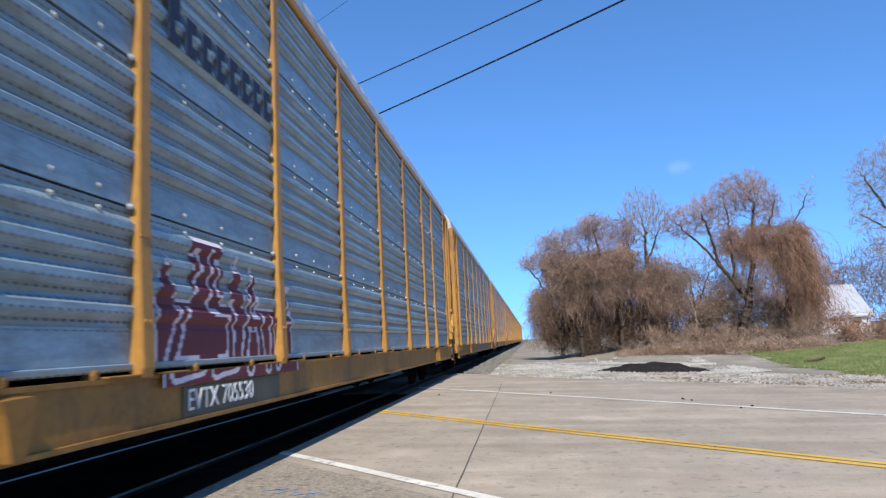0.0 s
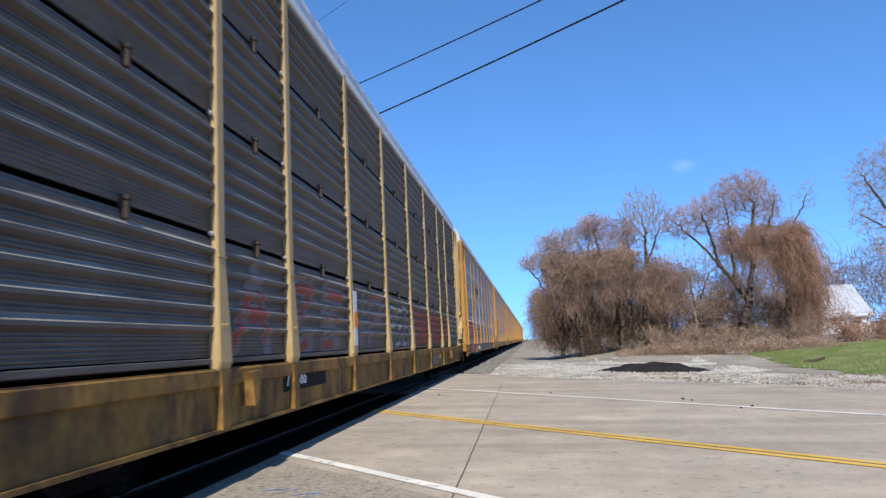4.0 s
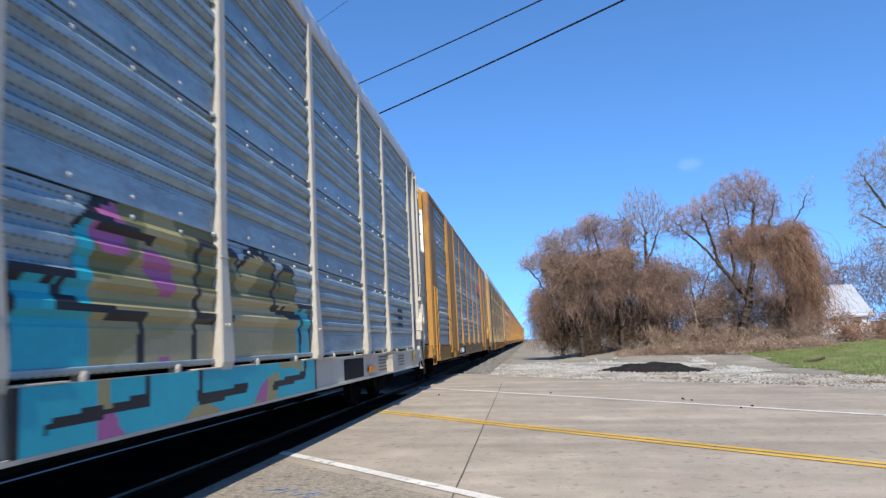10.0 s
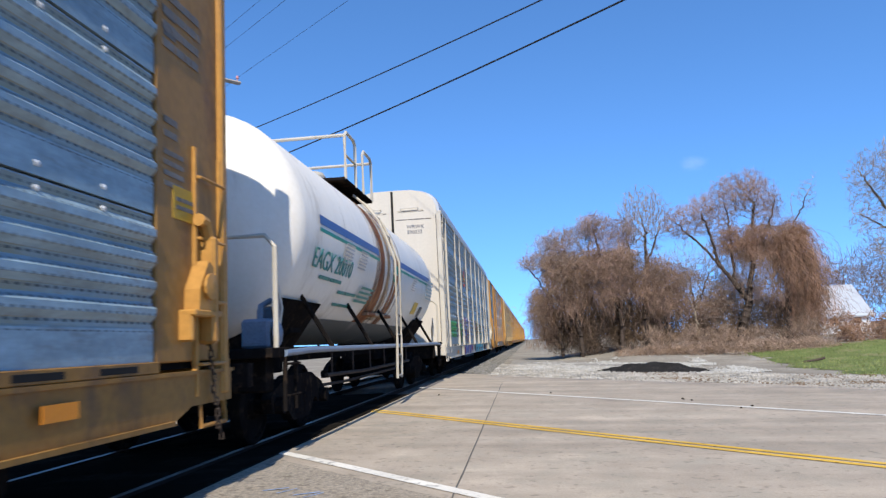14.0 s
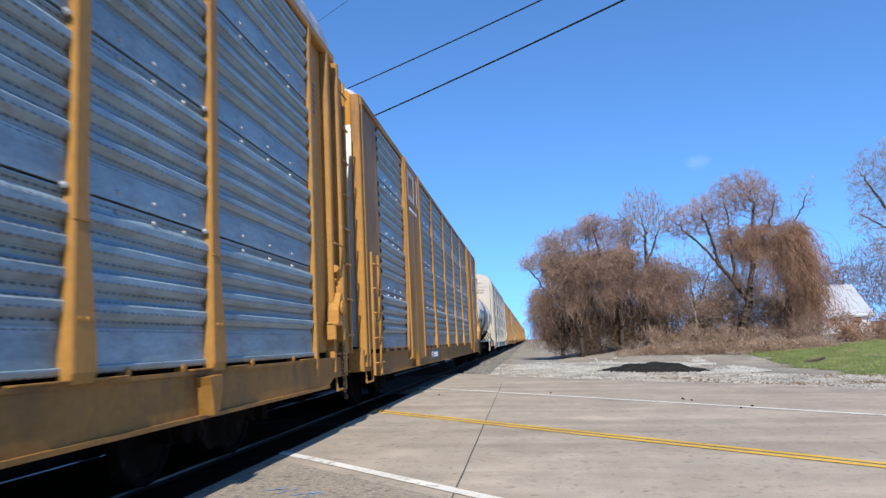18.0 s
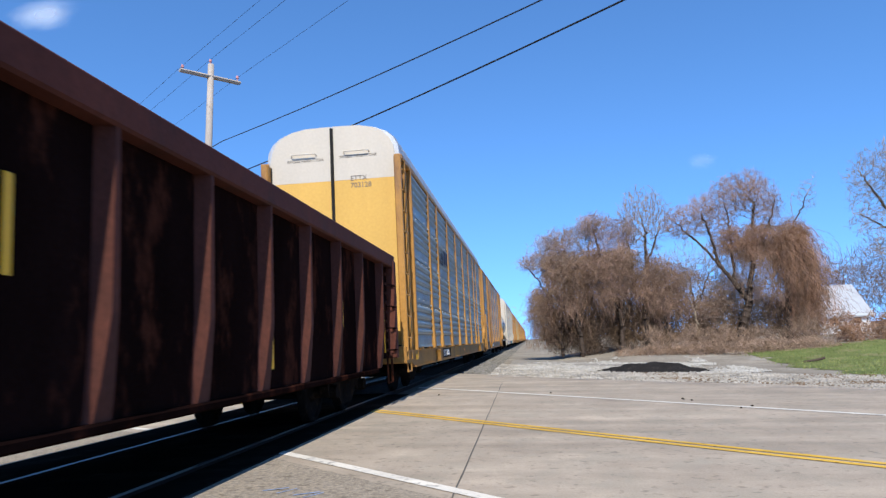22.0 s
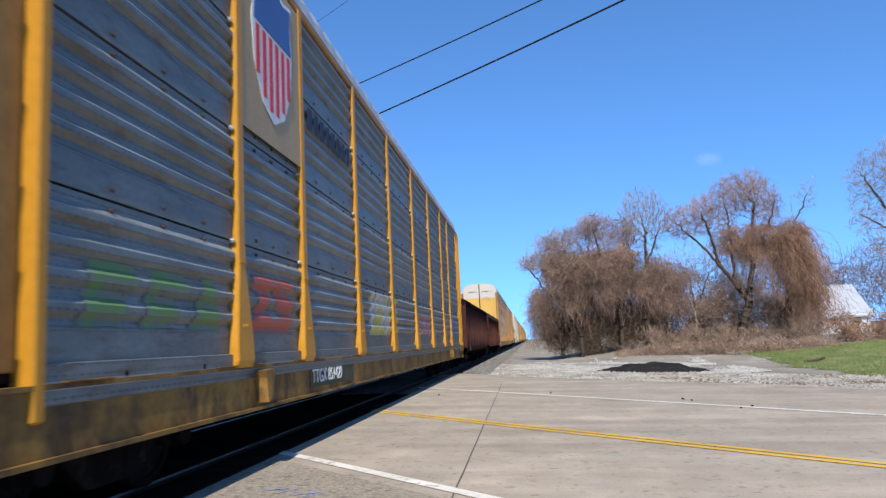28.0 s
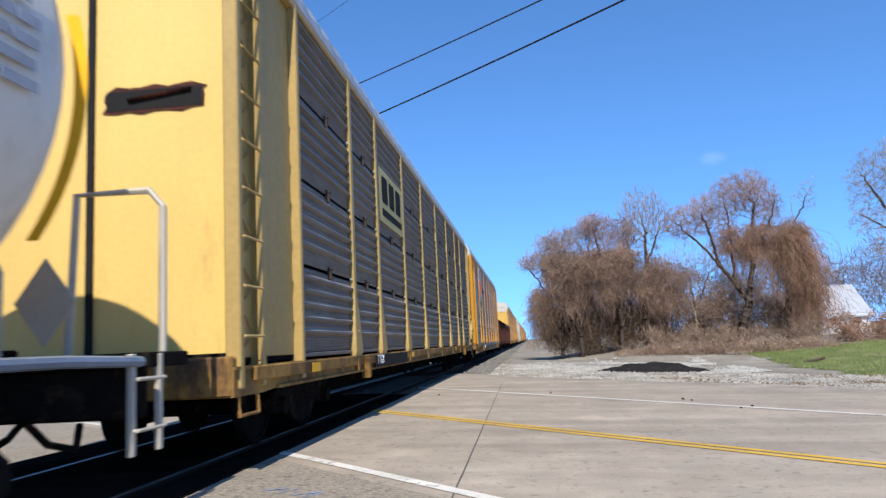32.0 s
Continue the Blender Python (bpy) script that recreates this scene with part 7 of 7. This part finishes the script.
thicket("understorey", "brown leafless scrub behind the trees", [(8.8, 41.5, 1.8, 2.0, 1.0, 2.5), (11.6, 42.6, 1.9, 2.6, 1.0, 2.6), (4.5, 43, 1.6, 3.0, 1.0, 2.2), (15.0, 44, 1.5, 2.0, 1.0, 1.8)], 14000, 36, VINE, 0.6, -0.3, 0.008, 0.44, 0.8)
thicket("understorey", "pale upright stems and brambles along the wood's edge", [(6.4, 37.9, 0.4, 1.2, 0.5, 0.7), (8.6, 37.8, 0.5, 1.4, 0.5, 0.8), (10.6, 37.8, 0.4, 1.5, 0.5, 0.7), (13.4, 37.8, 0.5, 1.2, 0.5, 0.9)], 2600, 37, THATCH, 0.7, -0.35, 0.006, 0.44, 1.2)
# the tree and woods further along
bare_tree("tall grey leafless tree with a broad crown", [[(20.9, 41.5, 0), (20.8, 41.5, 2.6), (20.6, 41.5, 4.4), (20.3, 41.5, 7.0), (20.0, 41.5, 9.4)], [(20.6, 41.5, 4.4), (19.4, 41.4, 6.0), (18.3, 41.3, 6.7), (17.7, 41.3, 6.9)], [(20.6, 41.5, 4.4), (21.8, 41.5, 7.0), (22.4, 41.5, 9.2)], [(20.3, 41.5, 5.6), (19.3, 41.5, 7.6), (18.5, 41.5, 9.0)], [(20.8, 41.5, 3.4), (19.6, 41.3, 4.4), (18.4, 41.2, 4.9)]],
          [(19.2, 41.5, 8.4, 1.7, 1.5, 1.9), (18.6, 41.3, 6.4, 1.1, 1.2, 1.0), (20.8, 41.5, 9.6, 2.0, 1.6, 1.6), (22.4, 41.5, 7.6, 1.6, 1.5, 2.0), (19.0, 41.3, 4.9, 1.0, 1.0, 0.7)], 17, TWIG_GREY, 0.22, 5200, 0.16, 2, 0.42, 0.0065, 0.1)
thicket("far_woods", "brown leafless woods behind the houses", [(26, 84, 3.6, 6, 5, 4.2), (33, 86, 4.2, 7, 5, 4.8), (42, 88, 5.2, 8, 5, 5.6), (20, 82, 2.8, 5, 4, 3.2), (52, 90, 5.5, 8, 6, 6)], 14000, 26, FAR_WOOD, 1.2, -0.35, 0.02, 0.34, 0.3, "woods")
thicket("far_woods", "low line of leafless woods far along the track", [(9, 300, 2, 6, 6, 3.0), (19, 310, 3, 9, 6, 4.5), (32, 320, 4, 10, 6, 6)], 5000, 27, TWIG_GREY, 2.5, -0.1, 0.06, 0.34, 0.2, "woods")
# dead brush along the foot of the trees
thicket("brush_bank", "low bank of dead straw-coloured brush under the trees", [(6.0, 37.2, 0.1, 2.2, 1.0, 0.34), (9.4, 36.6, 0.12, 2.8, 1.4, 0.46), (12.4, 36.8, 0.12, 2.2, 1.3, 0.42)], 8500, 28, THATCH, 0.36, 0.2, 0.008, 0.38, 0.9, "brush", -0.3)
thicket("brush_bank", "russet brambles and dead stems by the grass", [(15.6, 38.4, 0.7, 1.2, 1.0, 1.2), (17.6, 39.4, 0.6, 2.0, 1.2, 1.0), (21.4, 41, 0.7, 2.8, 1.5, 1.1), (26.0, 43, 0.7, 4, 2.0, 1.2)], 9000, 29, VINE_RED, 0.6, 0.2, 0.010, 0.40, 0.9, "brush", -0.4)

# ---- grass, mound, stones ----
def on_lawn(x, y):
    """How far inside the grass a place lies, in metres."""
    rough = 0.9 * noise.noise((x * 0.5, y * 0.35, 4)) + 0.35 * noise.noise((x * 1.7, y * 1.2, 7))
    return min(x - 8.5 - 0.08 * (y - 18.9), (x * SLANT + y - 26.9) * 0.72, 36.2 + 0.35 * (x - 9.8) - y) + rough


lx = [7.5 + 0.4 * i for i in range(80)]
ly = [8.0 + 0.5 * j for j in range(76)]
verts = [(x, y, land(x, y) + 0.012) for x in lx for y in ly]
faces = []
for i in range(len(lx) - 1):
    for j in range(len(ly) - 1):
        if on_lawn(lx[i] + 0.2, ly[j] + 0.25) > 0.15:
            k = i * len(ly) + j
            faces.append((k, k + len(ly), k + len(ly) + 1, k + 1))
tagged(new("lawn", array_mesh("lawn", verts, faces, GRASS_SOIL, True)), "bright green spring grass beside the gravel", "grass", kind="structure")
rng = np.random.default_rng(31)
gx = rng.uniform(7.4, 34, 36000)
gy = rng.uniform(9.0, 44, 36000)
ok = [i for i in range(len(gx)) if on_lawn(gx[i], gy[i]) > rng.normal(0, 0.25)]
P = np.array([(gx[i], gy[i], land(gx[i], gy[i])) for i in ok])
Q = P + np.stack([rng.normal(0, 0.03, len(P)), rng.normal(0, 0.03, len(P)), rng.uniform(0.03, 0.09, len(P))], 1)
tagged(new("grass", rods("grass", P, Q, np.full(len(P), 0.012), np.full(len(P), 0.003), LEAFGREEN)), "short bright green grass blades", "grass", kind="stuff")

TARPILE = mat("black_asphalt_millings", (0.022, 0.02, 0.018), 0.95, 0, 0.4, 3.0, 30, 0.7, (0.05, 0.04, 0.032), 0.3)
verts, faces = [], []
nx, ny = 40, 22
for j in range(ny + 1):
    for i in range(nx + 1):
        u, v = i / nx * 2 - 1, j / ny * 2 - 1
        x, y = 4.0 + 1.9 * u, 25.2 + 1.3 * v - 0.6 * u
        rr = math.sqrt((abs(u) ** 2.6) + v * v)
        h = 0.25 * max(0, min(1, (1 - rr) * 1.5)) ** 1.25 * (1 + 0.4 * noise.noise((x * 1.5, y * 1.5, 0))) + 0.05 * noise.noise((x * 5, y * 5, 1)) * (rr < 0.95)
        verts.append((x, y, ground_z(x, y) - 0.035 + h))
for j in range(ny):
    for i in range(nx):
        a = j * (nx + 1) + i
        faces.append((a, a + 1, a + nx + 2, a + nx + 1))
tagged(new("asphalt_mound", array_mesh("asphalt_mound", verts, faces, TARPILE, True)), "low dark heap of asphalt millings on the gravel", "mound")


def stones(name, label, spots, size, material, seed):
    """Loose broken stones, one joined mesh."""
    rng = np.random.default_rng(seed)
    V, F = [], []
    base = np.array([(1, 0, 0), (-1, 0, 0), (0, 1, 0), (0, -1, 0), (0, 0, 1), (0, 0, -0.6)], float)
    tri = np.array([(0, 2, 4), (2, 1, 4), (1, 3, 4), (3, 0, 4), (2, 0, 5), (1, 2, 5), (3, 1, 5), (0, 3, 5)])
    for n, (x, y, z) in enumerate(spots):
        s = size * rng.uniform(0.5, 1.5)
        a = rng.uniform(0, 6.28)
        p = base * rng.uniform(0.6, 1.2, (6, 1)) * s * [1, 1, 0.7]
        c, d = math.cos(a), math.sin(a)
        p = p @ np.array([[c, d, 0], [-d, c, 0], [0, 0, 1]])
        V.append(p + (x, y, z + s * 0.2))
        F.append(tri + 6 * n)
    return tagged(new(name, array_mesh(name, np.concatenate(V), np.concatenate(F), material)), label, "stones", kind="stuff")


rng = np.random.default_rng(41)
spots = []
while len(spots) < 12000:
    x, c = rng.uniform(-1.4, 11), rng.uniform(21.6, 36)
    y = c - SLANT * x
    if c < 29 + 4 * (x < 4) and noise.noise((x * 0.8, y * 0.8, 2)) > rng.uniform(-0.6, 0.5):
        spots.append((x, y, ground_z(x, y) - 0.03))
stones("gravel_stones", "pale loose gravel beside the road", spots, 0.04, GRAVEL, 42)
PALE_STONE = mat("pale_broken_limestone", (0.38, 0.365, 0.325), 0.9, 0, 0.4, 1.5, 30, 0.4)
spots = []
while len(spots) < 5500:
    x, y = rng.uniform(-0.8, 7.5), rng.uniform(23, 37.5)
    c = x * SLANT + y
    if c < 27 or noise.noise((x * 0.45, y * 0.3, 9)) + 0.5 * noise.noise((x * 1.6, y * 1.1, 5)) < rng.uniform(-0.15, 0.6) + 0.5 * max(0, y - 33) / 5:
        continue
    spots.append((x, y, max(land(x, y), ground_z(x, y) - 0.035)))
stones("gravel_stones", "patches of pale broken stone trodden into the ground", spots, 0.05, PALE_STONE, 44)
LITTER = mat("dead_leaf_litter", (0.17, 0.12, 0.08), 0.95, 0, 0.4, 2.0, 20, 0.3)
spots = []
while len(spots) < 5000:
    x, c = rng.uniform(3.0, 24), rng.uniform(22.2, 30)
    y = c - SLANT * x
    if y < 9 or noise.noise((x * 0.6, y * 0.6, 12)) < rng.uniform(-0.1, 0.5):
        continue
    spots.append((x, y, max(land(x, y), ground_z(x, y) - 0.035)))
stones("leaf_litter", "dead leaves and dark crumbs along the gravel's edge", spots, 0.035, LITTER, 45)
spots = []
while len(spots) < 9000:
    y = 25.5 + 60 * rng.random() ** 2
    x = rng.uniform(-2.5, -0.1)
    if x * SLANT + y < 24.3:
        continue
    z = -0.10 if x < -1.9 else (-0.10 - 0.2 * (x + 1.9) if x < -0.9 else -0.30 - 0.286 * (x + 0.9))
    spots.append((x, y, z))
stones("ballast_stones", "grey broken ballast on the shoulder of the track", spots, 0.045, BALLAST, 43)
CHIP = mat("dark_road_debris", (0.06, 0.05, 0.04), 0.9)
for x, y, s in ((2.62, 13.6, 0.05), (2.72, 13.35, 0.035), (3.4, 12.2, 0.04), (0.35, 15.4, 0.04), (-1.95, 15.2, 0.03), (3.15, 11.9, 0.03)):
    bm = bmesh.new()
    bmesh.ops.create_icosphere(bm, subdivisions=1, radius=s)
    for v in bm.verts:
        v.co *= 0.7 + 0.5 * noise.noise(v.co * 30 + Vector((x, y, 0)))
        v.co.z *= 0.6
    tagged(new("stone_chip", mesh_of("stone_chip", bm, CHIP)), "small dark stone chip lying on the road", "stone", "debris on the road").location = (x, y, ground_z(x, y) + s * 0.3)
bm = bmesh.new()
tube(bm, [(0, 0, 0.03), (0.25, 0.03, 0.06), (0.55, 0.0, 0.1), (0.8, -0.05, 0.16)], 0.05, 6)
tagged(new("fallen_branch", mesh_of("fallen_branch", bm, BARK)), "short dark fallen branch on the grass", "branch").location = (10.6, 30.5, land(10.6, 30.5))
bm = bmesh.new()
for k in range(5):
    x, y = -2.02 + 0.09 * k + 0.02 * (k % 2), 5.62 - 0.05 * k
    a = 0.5 + 0.5 * (k % 3)
    dx, dy = 0.10 * math.cos(a), 0.10 * math.sin(a)
    v = [bm.verts.new((x + p, y + q, ground_z(x, y) + 0.008)) for p, q in ((-dx, -dy - 0.012), (dx, dy - 0.012), (dx, dy + 0.012), (-dx, -dy + 0.012))]
    bm.faces.new(v)
tagged(new("survey_mark", mesh_of("survey_mark", bm, mat("blue_survey_paint", (0.22, 0.36, 0.62), 0.8, 0, 0.3, 8))), "faded blue survey scribble on the shoulder", "paint mark", kind="structure")

# ---- houses behind the trees ----
SIDING = mat("white_siding", (0.70, 0.70, 0.69), 0.7, 0, 0.08, 1.0, 20, 0.05)
TIN = mat("pale_metal_roof", (0.40, 0.42, 0.44), 0.5, 0.1, 0.1, 0.6, 12, 0.05, (0.33, 0.34, 0.35), 0.3)
PANE = mat("dark_window_glass", (0.02, 0.025, 0.03), 0.1, 0, 0.05)


def house(label, x, y, w, d, eave, ridge, roofmat):
    h = tagged(new("house"), label, "house")
    z0 = land(x, y) - 0.1
    h.location = (x, y, z0)
    bm = bmesh.new()
    box(bm, -w / 2, w / 2, 0, d, 0, eave)
    prism(bm, [(0, eave), (d, eave), (d / 2, ridge)], "x", -w / 2, w / 2)
    part("wall", bm, SIDING, h, "white painted siding")
    for s in (0, 1):
        bm = bmesh.new()
        a, b = (-0.4, d / 2) if s == 0 else (d / 2, d + 0.4)
        k = (ridge - eave) / (d / 2)
        za, zb = (eave - 0.4 * k, ridge) if s == 0 else (ridge, eave - 0.4 * k)
        prism(bm, [(a, za), (b, zb), (b, zb + 0.12), (a, za + 0.12)], "x", -w / 2 - 0.3, w / 2 + 0.3)
        part("roof", bm, roofmat, h, "pale sheet roof slope", (0, 0, 0.01))
    for k in range(2):
        bm = bmesh.new()
        bevel_box(bm, -0.45, 0.45, -0.05, 0.0, 0.9, eave - 0.35, 0.02)
        wnd = part("window", bm, SIDING, h, "white window frame", (-w / 4 + k * w / 2, -0.01, 0))
        bm = bmesh.new()
        box(bm, -0.36, 0.36, -0.062, -0.055, 1.0, eave - 0.45)
        part("pane", bm, PANE, wnd, "dark glass")
    return h


house("white house with a pale metal roof behind the brush", 28.3, 70, 4.6, 5.0, 1.95, 4.5, TIN).rotation_euler = (0, 0, radians(10))
house("low white outbuilding half hidden by brush", 35.5, 66, 5.0, 3.6, 1.7, 2.9, TIN)

# ---- pole and wires along the road ----
WOOD = mat("grey_weathered_pole", (0.36, 0.32, 0.28), 0.9, 0, 0.3, 2.0, 20, 0.3, streak=6)
WIRE = mat("black_cable", (0.02, 0.022, 0.026), 0.6)
INSULATOR = mat("pink_glazed_insulator", (0.55, 0.25, 0.24), 0.3)
PX, PY = -11.19, 25.0
pole = tagged(new("utility_pole"), "grey weathered wooden utility pole with one crossarm", "utility pole")
pole.location = (PX, PY, 0)
bm = bmesh.new()
tube(bm, [(-0.44, 0, -0.6), (-0.13, 0, 7.84), (0.02, 0, 11.75)], 0.15, 12, True, [0.17, 0.135, 0.11])
part("shaft", bm, WOOD, pole, "round wooden shaft, slightly leaning", smooth=True)
AX = Vector((0.69, 0.72, 0)).normalized()
bm = bmesh.new()
for s in (-0.06, 0.06):
    a, b = AX * -1.15 + Vector((s * 0.72, -s * 0.69, 11.30)), AX * 1.15 + Vector((s * 0.72, -s * 0.69, 11.24))
    tube(bm, [a, b], 0.06, 4)
part("crossarm", bm, WOOD, pole, "squared wooden crossarm")
for k in (-1.05, 0.0, 1.05):
    bm = bmesh.new()
    lathe(bm, [(0, 0.025), (0.08, 0.03), (0.1, 0.06), (0.16, 0.05), (0.2, 0.03)], True, 10)
    bmesh.ops.rotate(bm, verts=bm.verts[:], cent=(0, 0, 0), matrix=Matrix.Rotation(math.pi / 2, 3, "X"))
    part("insulator", bm, INSULATOR, pole, "pinkish glazed insulator", (AX.x * k, AX.y * k, 11.32 if k else 11.75))


def wire(label, x, y, height, r, k0=-40, k1=40):
    bm = bmesh.new()
    tube(bm, [(x + k, y - 0.95 * k, height(k)) for k in np.linspace(k0, k1, 60)], r, 5)
    tagged(new("overhead_wire", mesh_of("overhead_wire", bm, WIRE)), label, "wire", "wires along the road")


wire("black overhead cable strung along the road", -11.14, 25.0, lambda k: 8.66 - 0.1186 * k + 0.0026 * k * k if k > 0 else 8.66 + 0.1 * k * (1 + k / 45), 0.016)
wire("thick black overhead cable strung along the road", -11.3, 25.6, lambda k: 7.42 - 0.068 * k + 0.0029 * k * k if k > 0 else 7.42 + 0.06 * k * (1 + k / 45), 0.02)
for k, z in ((-1.05, 11.5), (0.0, 11.95), (1.05, 11.45)):
    wire("thin overhead line on the pole's insulators", PX + AX.x * k, PY + AX.y * k, lambda q, z=z: z - 0.02 * abs(q) + 0.0006 * q * q, 0.006)

# white marker posts far along the track
for x, y, hgt in ((1.35, 118, 1.5), (1.9, 96, 1.0), (0.9, 150, 2.2)):
    bm = bmesh.new()
    bevel_box(bm, -0.06, 0.06, -0.06, 0.06, 0, hgt, 0.015)
    tagged(new("marker_post", mesh_of("marker_post", bm, SIDING)), "white marker post beside the track", "post", "marker posts").location = (x, y, land(x, y))

# ---- clouds ----


def cloud_material(name, seed, density):
    m = bpy.data.materials.new(name)
    m.use_nodes = True
    t = m.node_tree
    n, l = t.nodes, t.links
    for k in list(n):
        if k.type == "BSDF_PRINCIPLED":
            n.remove(k)
    out = [k for k in n if k.type == "OUTPUT_MATERIAL"][0]
    co = n.new("ShaderNodeTexCoord")
    nz = n.new("ShaderNodeTexNoise")
    nz.inputs["Scale"].default_value, nz.inputs["Detail"].default_value = 1.7, 4
    mp = n.new("ShaderNodeMapping")
    mp.inputs["Location"].default_value = (seed * 3.1, seed, 0)
    l.new(co.outputs["Generated"], mp.inputs[0])
    l.new(mp.outputs[0], nz.inputs[0])
    ln = n.new("ShaderNodeVectorMath")
    ln.operation = "DISTANCE"
    ln.inputs[1].default_value = (0.5, 0.5, 0.5)
    l.new(co.outputs["Generated"], ln.inputs[0])
    a = n.new("ShaderNodeMath")
    a.operation, a.inputs[1].default_value = "MULTIPLY", 2.1
    l.new(ln.outputs["Value"], a.inputs[0])
    b = n.new("ShaderNodeMath")
    b.operation = "SUBTRACT"
    l.new(nz.outputs[0], b.inputs[0])
    sq = n.new("ShaderNodeMath")
    sq.operation, sq.inputs[1].default_value = "MULTIPLY", 0.62
    l.new(a.outputs[0], sq.inputs[0])
    l.new(sq.outputs[0], b.inputs[1])
    mr = n.new("ShaderNodeMapRange")
    mr.inputs["From Min"].default_value, mr.inputs["From Max"].default_value = 0.02, 0.5
    mr.inputs["To Max"].default_value = density
    mr.interpolation_type = "SMOOTHSTEP"
    l.new(b.outputs[0], mr.inputs[0])
    di = n.new("ShaderNodeBsdfDiffuse")
    di.inputs[0].default_value = (0.5, 0.51, 0.53, 1)
    tr = n.new("ShaderNodeBsdfTransparent")
    mx = n.new("ShaderNodeMixShader")
    l.new(mr.outputs[0], mx.inputs[0])
    l.new(tr.outputs[0], mx.inputs[1])
    l.new(di.outputs[0], mx.inputs[2])
    l.new(mx.outputs[0], out.inputs[0])
    return m


def cloud(way0, way1, wide, tall, density, seed, dist=1500.0):
    """A small fair-weather cloud, far off, that drifts slowly."""
    nx, nz = 24, 12
    verts = [(wide * (i / nx - 0.5), 0.0, tall * (j / nz - 0.5)) for j in range(nz + 1) for i in range(nx + 1)]
    faces = [(j * (nx + 1) + i, j * (nx + 1) + i + 1, (j + 1) * (nx + 1) + i + 1, (j + 1) * (nx + 1) + i) for j in range(nz) for i in range(nx)]
    ob = tagged(new("cloud", array_mesh("cloud", verts, faces, cloud_material("thin_cloud", seed, density), True)), "small thin white cloud in the blue sky", "cloud", "clouds")
    a, b = Vector(way0) * dist + Vector((0, 0, 1)), Vector(way1) * dist + Vector((0, 0, 1))
    DRIFT.append((ob, [(0.0, pose(*a, -20, 0, 0)), (32.0, pose(*b, -20, 0, 0))]))


def way(x, y):
    """Direction of a point of the view, given in thousandths of its width from the left and from the top."""
    half = math.tan(radians(62.5) / 2)
    return (VIEW.to_3x3() @ Vector(((x / 500 - 1) * half, (281.25 - y) / 500 * half, -1))).normalized()


cloud(way(762, 187), way(800, 177), 85, 55, 0.13, 1)
cloud(way(318, 216), way(352, 210), 230, 125, 0.62, 2)
cloud(way(28, 22), way(66, 14), 210, 125, 0.42, 5)


# ---- what moves ----
def travel(t):
    """Metres that the train has rolled by t seconds."""
    knots = ((0, 7.4), (9, 7.38), (12.5, 7.33), (21, 7.42), (25, 7.5), (28, 7.62), (29.5, 7.8), (32, 7.85))
    s = 0.0
    for (a, va), (b, vb) in zip(knots, knots[1:]):
        if t <= a:
            break
        e = min(t, b)
        ve = va + (vb - va) * (e - a) / (b - a)
        s += (va + ve) / 2 * (e - a)
    return s


def motions():
    for car, y in CARS:
        walk(car, [(0.5 * k, pose(TRACK_X, y + travel(0.5 * k), 0)) for k in range(65)])
    step = 2.0 / 30
    for w, k in WHEELSETS:
        walk(w, [(step * i, pose(0, k, WHEEL_R, -math.degrees(travel(step * i) / WHEEL_R))) for i in range(481)])
    for thing, rows in DRIFT:
        walk(thing, rows)


motions()
